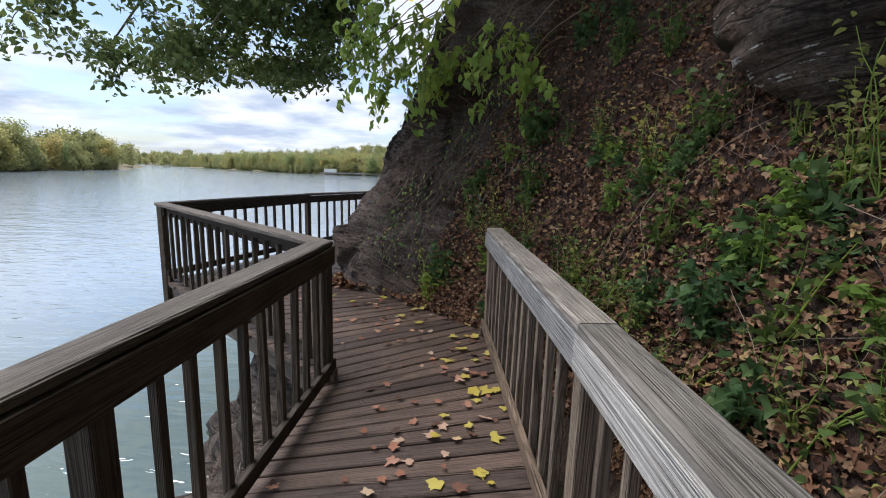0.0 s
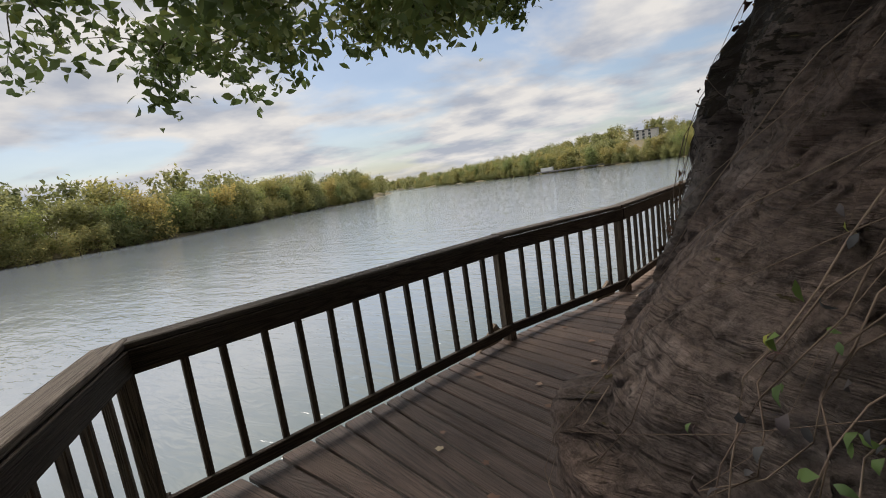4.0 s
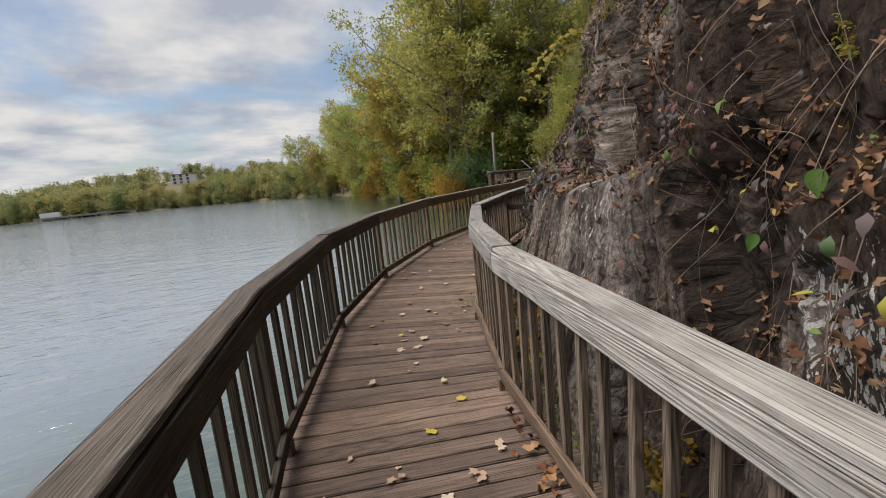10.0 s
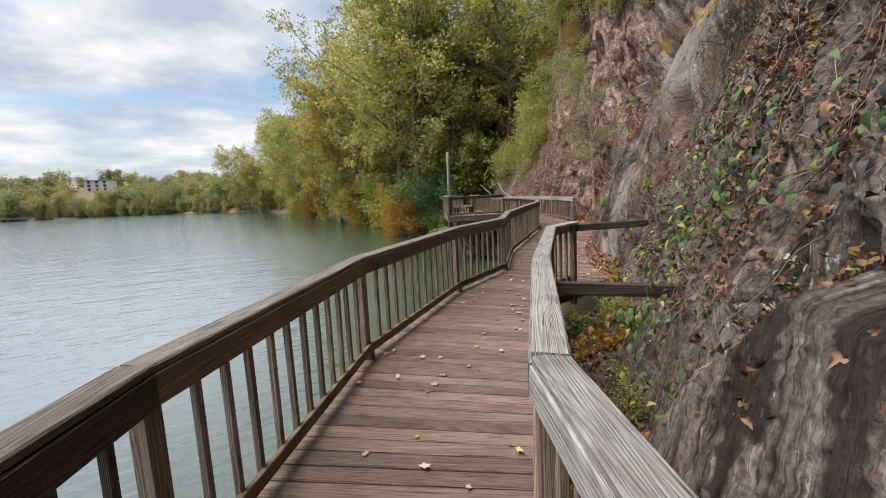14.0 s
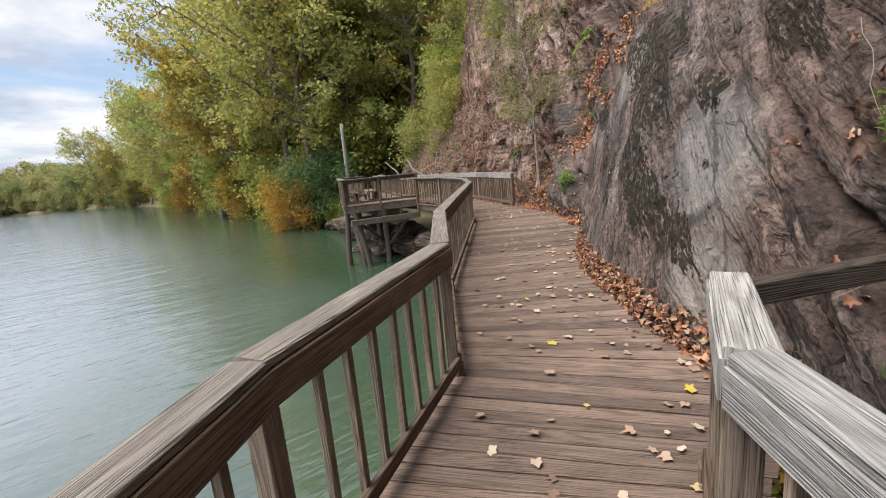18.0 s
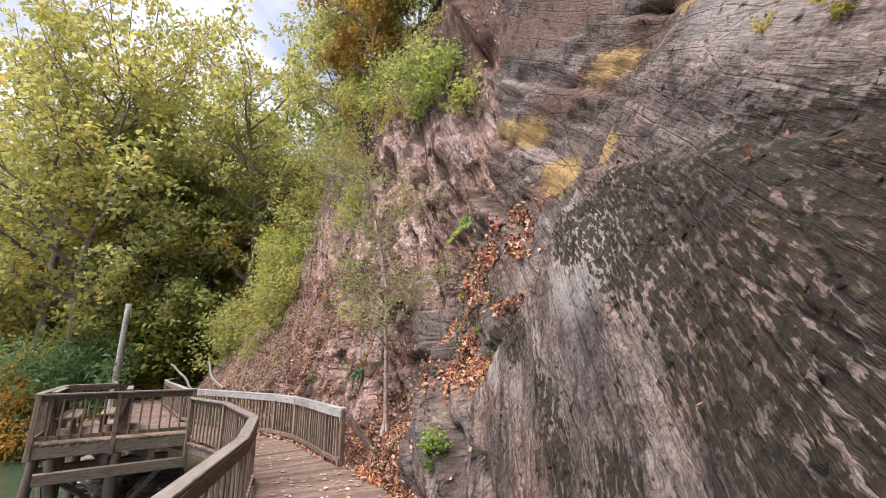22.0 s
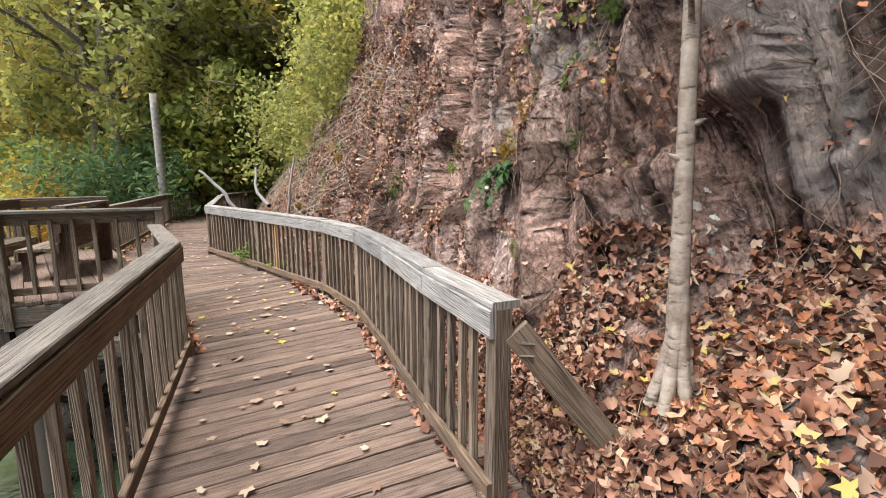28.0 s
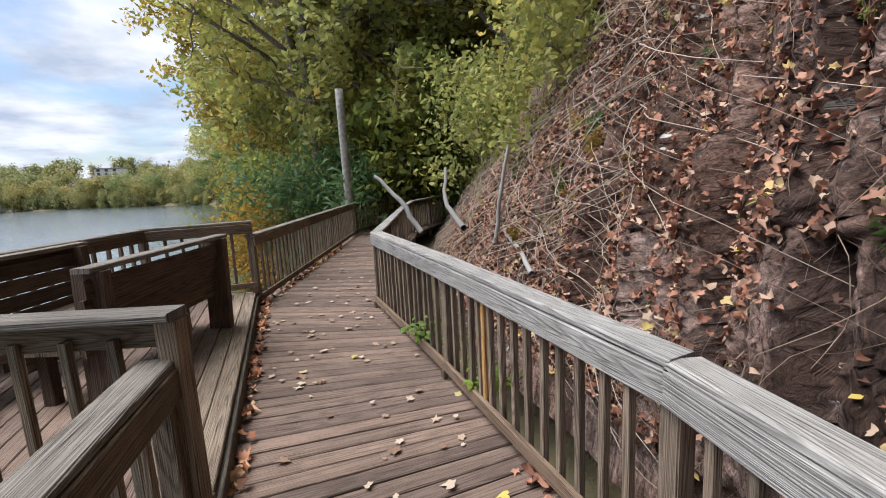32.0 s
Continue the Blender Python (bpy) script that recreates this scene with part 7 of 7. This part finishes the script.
def weeds(n, u0, u1, h0, h1, kinds, size, group, tilt=0.6):
    for _ in range(n):
        u, h = rw.uniform(u0, u1), rw.uniform(h0, h1)
        if rw.random() < 0.9 * float(bare(np.array([u]), np.array([h]))[0]):
            continue
        p = cliff_at(u, h)
        nx, ny = float(np.interp(u, CS, CN[:, 0])), float(np.interp(u, CS, CN[:, 1]))
        ax = Vector((-ny, nx, 0))
        m = Matrix.Translation((p[0] - nx * 0.02, p[1] - ny * 0.02, p[2])) @ Matrix.Rotation(rw.uniform(0.2, tilt * 1.5), 4, ax) @ Matrix.Rotation(rw.uniform(0, 6.28), 4, "Z")
        c = copy_thing(WEEDS[rw.choice(kinds)], m)
        s = rw.uniform(*size)
        c.scale = (s, s, s)
        tagged(c, group=group)


weeds(125, 6.5, 11.8, 0.05, 2.0, ["green", "ivy", "pale", "green", "bright"], (0.6, 1.4), "weeds on the hillside")
weeds(24, 7.0, 12.0, 2.0, 4.5, ["green", "pale", "ivy", "red"], (0.7, 1.4), "weeds on the hillside")
weeds(48, 14.8, 30.0, 0.9, 4.5, ["red", "yellow", "green", "pale"], (0.4, 0.9), "plants on the dark rock")
weeds(30, 25.0, 29.8, 0.2, 2.6, ["ivy", "red", "green", "pale"], (0.4, 0.8), "plants on the dark rock")
weeds(26, 31.0, 43.0, 1.5, 6.0, ["bright", "red", "yellow"], (0.35, 0.75), "plants on the slate")
weeds(52, 44.0, 58.0, 0.6, 4.5, ["green", "red", "yellow", "ivy", "pale", "bright"], (0.5, 1.1), "plants on the brown rock")
for x, y, z, s, k in [(13.96, 24.66, 0.95, 0.9, "bright"), (13.9, 24.74, 0.82, 0.85, "bright"), (13.94, 24.54, 0.85, 0.8, "bright"), (13.8, 24.62, 0.6, 0.9, "green"), (17.85, 34.9, 0.1, 1.3, "bright"), (17.85, 33.7, 0.05, 1.2, "bright"), (18.0, 34.5, 0.1, 1.0, "bright")]:
    c = copy_thing(WEEDS[k], Matrix.Translation((x, y, z)) @ Matrix.Rotation(rw.uniform(0, 6), 4, "Z"))
    c.scale = (s, s, s)
    tagged(c, "bright green leafy plant growing from a crack", "", "green plants beside the deck")
for k in range(70):
    a, b = rw.randrange(5, 13), rw.randrange(4, SHELF[0].shape[1] - 1)
    c = copy_thing(WEEDS[rw.choice(["ivy", "green", "red", "pale", "yellow"])], Matrix.Translation((float(SHELF[0][a, b]), float(SHELF[1][a, b]), float(SHELF[2][a, b]))) @ Matrix.Rotation(rw.uniform(0, 6), 4, "Z"))
    s = rw.uniform(0.7, 1.3)
    c.scale = (s, s, s)
    tagged(c, group="plants behind the bleached railing")
for k in WEEDS.values():
    drop_kind(k)
rngs = np.random.default_rng(140)
_i = rngs.integers(0, SHELF[0].size, 3500)
_p = np.stack([a.ravel()[_i] for a in SHELF], -1) + rngs.normal(size=(3500, 3)) * [0.06, 0.06, 0.01] + np.array([0, 0, 0.03])
V, F = leaf_batch(_p, rngs.normal(size=(3500, 3)) * 0.5 + np.array([0, 0, 1.0]), 0.045 * rngs.uniform(0.5, 1.2, 3500), MAPLE, rngs, ragged=0.14)
stuff("leaf_litter", V, F, M_LITTER_DARK, "brown leaves behind the bleached railing", "leaves")


# ---- boulders along the water ----
def boulder(x, y, z, r, seed, label):
    rng = np.random.default_rng(seed)
    n, m = (22, 14) if r < 0.9 else (60, 36)
    A, B = np.meshgrid(np.linspace(0, 2 * math.pi, n, endpoint=False), np.linspace(0.02, math.pi - 0.02, m))
    D = np.stack([np.cos(A) * np.sin(B), np.sin(A) * np.sin(B), np.cos(B)], -1)
    k = 0.72 + 0.6 * fbm(D[..., 0] * 1.3 + seed, D[..., 1] * 1.3, D[..., 2] * 1.3, 3, seed) + 0.16 * (cells(D[..., 0] * 2.4 + seed, D[..., 2] * 2.4 + D[..., 1], seed)[0] - 0.5)
    V = D * k[..., None] * r * np.array([rng.uniform(0.9, 1.4), rng.uniform(0.8, 1.2), rng.uniform(0.55, 0.8)])
    i = np.arange(n * m).reshape(m, n)
    F = np.stack([i[:-1], i[1:], np.roll(i[1:], -1, 1), np.roll(i[:-1], -1, 1)], -1).reshape(-1, 4)
    me = fast_mesh("boulder", V.reshape(-1, 3), F, M_ROCK_DARK, False)
    at = me.attributes.new("strata", "FLOAT_VECTOR", "POINT")
    at.data.foreach_set("vector", (V.reshape(-1, 3) * 1.0 + seed).astype(np.float32).ravel())
    ob = new("boulder", me)
    ob.location = (x, y, z)
    tagged(ob, label, "rock", "boulders along the water")


for k, (x, y, z, r) in enumerate([(-0.7, 0.2, -1.6, 0.7), (-0.9, 1.2, -1.7, 0.8), (-0.6, 2.2, -1.2, 0.7), (-1.3, 2.4, -1.9, 0.6), (-0.8, -0.9, -1.9, 0.8), (-1.6, 3.2, -2.1, 0.7), (-1.0, 3.4, -1.2, 0.8), (-2.2, 4.2, -2.3, 0.6)]):
    boulder(x, y, z, r, 50 + k, "dark mossy boulder on the bank below the railing")
boulder(3.35, 0.95, 2.6, 0.95, 91, "dark overhanging rock in the leafy hillside")
for k, (x, y, z, r) in enumerate([(15.9, 33.8, -1.9, 0.7), (16.4, 34.6, -1.5, 0.8), (15.6, 35.2, -2.1, 0.6), (16.3, 35.9, -1.6, 0.8), (15.5, 36.8, -2.2, 0.6), (16.6, 37.2, -1.5, 0.8), (16.4, 32.9, -1.7, 0.7), (15.9, 32.2, -2.1, 0.6), (17.2, 38.8, -1.7, 0.8), (17.6, 40.4, -1.9, 0.8), (18.4, 42.0, -1.9, 0.8), (18.8, 44.0, -1.9, 0.8), (19.2, 46.0, -2.0, 0.7), (15.2, 30.4, -2.2, 0.6)]):
    boulder(x, y, z, r, 70 + k, "dark rubble stone under the platform and the deck")


# ---- creeper over the rock ledge ----
M_CREEPER = leafy("creeper_leaves", [(0.0, (0.04, 0.045, 0.045)), (0.45, (0.085, 0.08, 0.08)), (0.7, (0.12, 0.07, 0.07)), (0.9, (0.17, 0.07, 0.065)), (1.0, (0.30, 0.16, 0.08))], clumped=0, translucent=0.2)
M_CREEPGREEN = leafy("creeper_green_leaves", [(0.0, (0.07, 0.12, 0.06)), (0.7, (0.14, 0.22, 0.07)), (1.0, (0.36, 0.36, 0.07))], clumped=0, translucent=0.3)


def creeper(spots_, label, seed, size=0.085, depth=0.16, dark=0.8):
    """A creeper: runners over the rock with overlapping leaves. spots_: run, height, spread along, spread up, leaves."""
    rng = np.random.default_rng(seed)
    root = cliff_at(spots_[0][0], spots_[0][1])
    ob = empty("creeper", tuple(root), label, "creeper")
    lines, pos, nr = [], [], []
    for u, h, du, dh, n in spots_:
        uu, hh = u + rng.normal(size=n) * du, np.maximum(h + rng.normal(size=n) * dh, 0.05)
        P, *_ = cliff_surface(uu, hh)
        out = -np.stack([np.interp(uu, CS, CN[:, 0]), np.interp(uu, CS, CN[:, 1]), 0 * uu], -1)
        pos.append(P + out * rng.uniform(0.04, depth, (n, 1)) - root); nr.append(out + np.array([0, 0, 0.5]) + 0.45 * rng.normal(size=(n, 3)))
        for _ in range(max(2, n // 12)):
            a = u + rng.normal() * du
            us = a + np.cumsum(rng.normal(size=8) * 0.06)
            hs = np.maximum(h + 1.3 * dh - np.linspace(0, 2.6 * dh, 8), 0.03)
            Q, *_ = cliff_surface(us, hs)
            o2 = -np.stack([np.interp(us, CS, CN[:, 0]), np.interp(us, CS, CN[:, 1]), 0 * us], -1)
            lines.append((Q + o2 * 0.05 - root, np.linspace(0.004, 0.002, 8)))
    pos, nr = np.concatenate(pos), np.concatenate(nr)
    V, F = tubes(lines, 4)
    part("runner", fast_mesh("runner", V, F, M_TWIG), ob)["kind"] = "stuff"
    half = rng.uniform(size=len(pos)) < dark
    for name, mat, ok in (("dark_foliage", M_CREEPER, half), ("green_foliage", M_CREEPGREEN, ~half)):
        V, F = leaf_batch(pos[ok], nr[ok], size * rng.uniform(0.6, 1.25, ok.sum()), OVATE, rng, tip=np.array([[0, 0, -1.0]]), ragged=0.05)
        part(name, fast_mesh(name, V, F, mat), ob)


creeper([(23.1, 1.95, 0.22, 0.09, 180), (23.0, 1.6, 0.22, 0.10, 220), (23.8, 1.45, 0.25, 0.10, 260), (24.2, 1.7, 0.3, 0.10, 160), (24.2, 1.2, 0.10, 0.12, 60), (24.0, 0.95, 0.08, 0.10, 45), (25.2, 1.9, 0.5, 0.16, 70), (26.8, 2.0, 0.6, 0.25, 60)], "dark purple and red creeper hanging over a rock ledge", 71, 0.085)
creeper([(28.1, 2.0, 0.4, 0.2, 110), (29.3, 1.5, 0.4, 0.2, 110), (26.2, 1.7, 0.3, 0.15, 120), (26.8, 2.0, 0.3, 0.2, 90), (27.3, 1.2, 0.35, 0.2, 160), (29.4, 0.7, 0.5, 0.2, 110), (27.0, 0.6, 0.3, 0.15, 90), (28.2, 0.3, 0.5, 0.2, 110), (26.2, 0.4, 0.2, 0.12, 40)], "green and brown creeper hanging in a tangle behind the railing", 74, 0.085, 0.4, 0.45)
creeper([(12.5, 1.9, 0.25, 0.4, 200), (12.8, 1.1, 0.22, 0.3, 170), (12.2, 2.7, 0.3, 0.4, 170), (12.4, 0.6, 0.3, 0.2, 120), (11.6, 1.4, 0.4, 0.4, 150)], "green creeper with withered leaves hanging over the boulder", 75, 0.05, 0.16, 0.45)
creeper([(20.6, 1.7, 0.3, 0.3, 70), (19.2, 1.2, 0.4, 0.25, 60), (17.6, 1.7, 0.5, 0.25, 90), (16.6, 1.9, 0.3, 0.2, 60)], "reddish creeper over the dark rock beside the walk", 72, 0.06)
creeper([(41.0, 2.2, 0.25, 0.35, 150), (40.4, 3.0, 0.3, 0.4, 130), (41.4, 1.5, 0.2, 0.3, 90), (39.5, 1.9, 0.3, 0.06, 40)], "dry creeper with withered leaves on the slate", 73, 0.07)


def sprig(root, ends, label, seed, mat):
    """Long stems with paired leaflets."""
    rng = np.random.default_rng(seed)
    ob = empty("leafy_sprig", tuple(root), label, "branch")
    o = np.array(root)
    lines, pos, tip, nr = [], [], [], []
    for e in ends:
        f = np.linspace(0, 1, 9)[:, None]
        P = (np.array(e) - o) * f + np.array([0, 0, 0.25]) * np.sin(math.pi * f)
        lines.append((P, np.linspace(0.008, 0.002, 9)))
        d = unit(P[-1] - P[-2])
        side = unit(np.cross(d, [0, 0, 1.0]))
        for q in np.linspace(0.45, 1.0, 9):
            c = np.array([np.interp(q, f[:, 0], P[:, k]) for k in range(3)])
            for sg in (-1, 1):
                pos.append(c + sg * side * 0.05); tip.append(sg * side + 0.5 * d + np.array([0, 0, -0.5])); nr.append(np.array([0, 0, 1.0]) + 0.3 * rng.normal(size=3))
    V, F = tubes(lines, 5)
    part("twig", fast_mesh("twig", V, F, M_TWIG), ob)
    V, F = leaf_batch(np.array(pos), np.array(nr), 0.13 * rng.uniform(0.7, 1.2, len(pos)), OVATE, rng, tip=np.array(tip))
    part("foliage", fast_mesh("leaflets", V, F, mat), ob)["kind"] = "stuff"


_r = cliff_at(24.4, 3.0)
sprig(_r, [(2.7, 14.5, 2.5), (2.95, 14.45, 2.45), (2.5, 14.0, 2.75), (2.85, 14.1, 2.9)], "sprig with long yellow leaves reaching out from the rock", 81, M_YELLOW)

sprig((17.85, 28.98, 1.5), [(17.6, 29.4, 1.35), (17.73, 29.11, 1.52), (17.66, 29.26, 1.5), (17.6, 29.14, 1.36)], "green ferny sprig growing out of the brown rock", 82, M_DKGREEN)
sprig((0.62, 8.62, 1.5), [(0.38, 8.83, 1.57), (0.42, 8.74, 1.6), (0.24, 8.64, 1.31), (0.3, 8.5, 1.28)], "sprig of fresh green leaves beside the end of the bleached railing", 83, M_BROAD)
sprig(tuple(cliff_at(41.2, 4.4)), [tuple(cliff_at(41.2, 4.2) + np.array([-0.55, 0.3, -0.1])), tuple(cliff_at(41.6, 4.6) + np.array([-0.5, 0.3, 0.0]))], "yellow green sprig high on the slate", 84, M_BRIGHT)


def broad_leaves(root, spots_, size, label, seed):
    """A thin stem with a few broad hanging leaves."""
    rng = np.random.default_rng(seed)
    o = np.array(root)
    ob = empty("climbing_vine", tuple(root), label, "vine")
    lines = []
    for k, p in enumerate(spots_):
        q = np.array(p) - o
        f = np.linspace(0, 1, 7)[:, None]
        lines.append((q * f + np.array([-0.05, 0.0, 0.1]) * np.sin(math.pi * f), np.linspace(0.004, 0.002, 7)))
        S = np.array([(0, 0, 0), (0.06, 0.17, 0.03), (0.2, 0.27, 0.05), (0.4, 0.29, 0.05), (0.62, 0.22, 0.03), (0.82, 0.11, 0.0), (1.0, 0, -0.08), (0.82, -0.11, 0.0), (0.62, -0.22, 0.03), (0.4, -0.29, 0.05), (0.2, -0.27, 0.05), (0.06, -0.17, 0.03), (0.45, 0, -0.03)])
        F = np.array([(12, i, (i + 1) % 12) for i in range(12)])
        V, F = leaf_batch(q[None], np.array([[-0.8, -0.5, 0.35]]) + 0.25 * rng.normal(size=(1, 3)), size * rng.uniform(0.8, 1.15), (S, F), rng, tip=np.array([[-0.1, 0.1, -1.0]]))
        part("leaf", fast_mesh("leaf", V, F, M_BROAD, True), ob)
    V, F = tubes(lines, 5)
    part("stem", fast_mesh("stem", V, F, M_TWIG), ob)


broad_leaves((0.05, 7.5, 1.85), [(-0.38, 7.36, 1.58), (-0.31, 7.32, 1.58), (-0.55, 7.24, 1.31), (-0.52, 7.18, 1.30)], 0.115, "vine with broad hanging green leaves over the dark rock", 85)
broad_leaves(tuple(cliff_at(19.6, 2.0)), [tuple(cliff_at(19.4, 1.7) + np.array([-0.2, 0, 0])), tuple(cliff_at(19.9, 1.5) + np.array([-0.2, 0, 0])), tuple(cliff_at(18.6, 1.9) + np.array([-0.2, 0, 0])), tuple(cliff_at(20.3, 1.2) + np.array([-0.15, 0, 0]))], 0.1, "vine with single green leaves on the dark rock", 86)

# ---- marks scratched into the river rail ----
M_SCRATCH = plain("scratched_bare_wood", (0.34, 0.30, 0.26), 0.9)
rs = random.Random(5)
scr = empty("scratched_marks", (-2.6, 6.3, RAIL), "pale marks scratched into the dark rail", "scratches")
for k in range(26):
    f = 0.35 + 0.6 * k / 26 + rs.uniform(-0.01, 0.01)
    x, y = lerp2((-3.28, 3.84), (-2.44, 6.8), f)
    a = rs.uniform(-1.2, 1.2)
    ln = rs.uniform(0.015, 0.04)
    plank("scratch", (x + 0.02 - ln * math.cos(a), y - ln * math.sin(a), RAIL + 0.005), (x + 0.02 + ln * math.cos(a), y + ln * math.sin(a), RAIL + 0.005), 0.005, 0.003, M_SCRATCH, scr, ch=0.001)["kind"] = "stuff"

# ---- fallen branches ----
def branch(pts, r, label):
    o = np.array(pts[0])
    ob = empty("fallen_branch", tuple(pts[0]), label, "branch")
    f = np.linspace(0, 1, 10)
    P = np.stack([np.interp(f, np.linspace(0, 1, len(pts)), [p[c] for p in pts]) for c in range(3)], -1) - o
    P[1:-1] += np.random.default_rng(int(r * 1e4) + len(label)).normal(size=(8, 3)) * 0.012
    V, F = tubes([(P, np.linspace(r, r * 0.6, 10))], 9)
    part("wood", fast_mesh("wood", V, F, M_CAPR, True), ob)


branch([(19.45, 38.55, 0.75), (19.15, 39.0, 1.45), (18.85, 39.35, 1.85)], 0.055, "bleached broken branch leaning on the railing")
branch([(19.3, 36.6, 1.0), (19.6, 37.8, 1.3), (20.4, 39.3, 1.95)], 0.05, "bleached dead branch on the brush slope")
branch([(19.2, 35.6, 0.9), (19.2, 35.45, 1.5), (19.3, 35.4, 2.1)], 0.03, "pale dead stem standing in the brush")
branch([(19.0, 34.6, 0.7), (19.4, 35.6, 1.0), (19.9, 36.6, 1.1)], 0.03, "pale dead branch in the brush")
branch([(18.7, 29.0, 1.25), (18.95, 28.5, 1.75)], 0.03, "pale broken branch against the cliff")

# ---- far shore: white building and dock ----
M_WHITE = plain("white_wall", (0.62, 0.61, 0.58), 0.8)
M_GREYROOF = plain("grey_roof", (0.2, 0.19, 0.19), 0.8)
M_GLASS = plain("dark_window", (0.05, 0.06, 0.07), 0.2)


def box_part(name, lo, hi, mat, parent):
    o = spot(parent)
    (x0, y0, z0), (x1, y1, z1) = Vector(lo) - o, Vector(hi) - o
    V = [(x0, y0, z0), (x1, y0, z0), (x1, y1, z0), (x0, y1, z0), (x0, y0, z1), (x1, y0, z1), (x1, y1, z1), (x0, y1, z1)]
    F = [(3, 2, 1, 0), (4, 5, 6, 7), (0, 1, 5, 4), (1, 2, 6, 5), (2, 3, 7, 6), (3, 0, 4, 7)]
    return part(name, mesh_of(name, V, F, mat), parent)


def far_building(x, y, w, d, z0, z1, floors, label):
    b = empty("building", (x, y, z0), label, "building")
    box_part("wall", (x, y, z0), (x + w, y + d, z1), M_WHITE, b)
    box_part("roof", (x - 0.4, y - 0.4, z1), (x + w + 0.4, y + d + 0.4, z1 + 0.6), M_GREYROOF, b)
    for f in range(floors):
        zz = z0 + (z1 - z0) * (f + 0.35) / floors
        for k in range(int(w / 4)):
            box_part("window", (x + 1.2 + 4 * k, y - 0.12, zz), (x + 2.8 + 4 * k, y + 0.05, zz + 1.6), M_GLASS, b)


far_building(-52, 362, 15, 12, ground_at(-45, 366) - 1, 17, 3, "white building among trees on the far hill")
far_building(-32, 366, 11, 10, ground_at(-27, 370) - 1, 13, 2, "low pale building among trees on the far hill")
dock = empty("dock", (-62, 218, WATER), "long low dock on the far shore", "dock")
box_part("deck", (-78, 219, WATER + 0.7), (-44, 222, WATER + 1.3), M_GREYROOF, dock)
for k in range(8):
    box_part("pile", (-77 + 4.5 * k, 219.2, WATER - 1), (-76.6 + 4.5 * k, 219.6, WATER + 0.7), M_GREYROOF, dock)
box_part("hut", (-76, 219.5, WATER + 1.3), (-70, 221.5, WATER + 3.0), M_WHITE, dock)
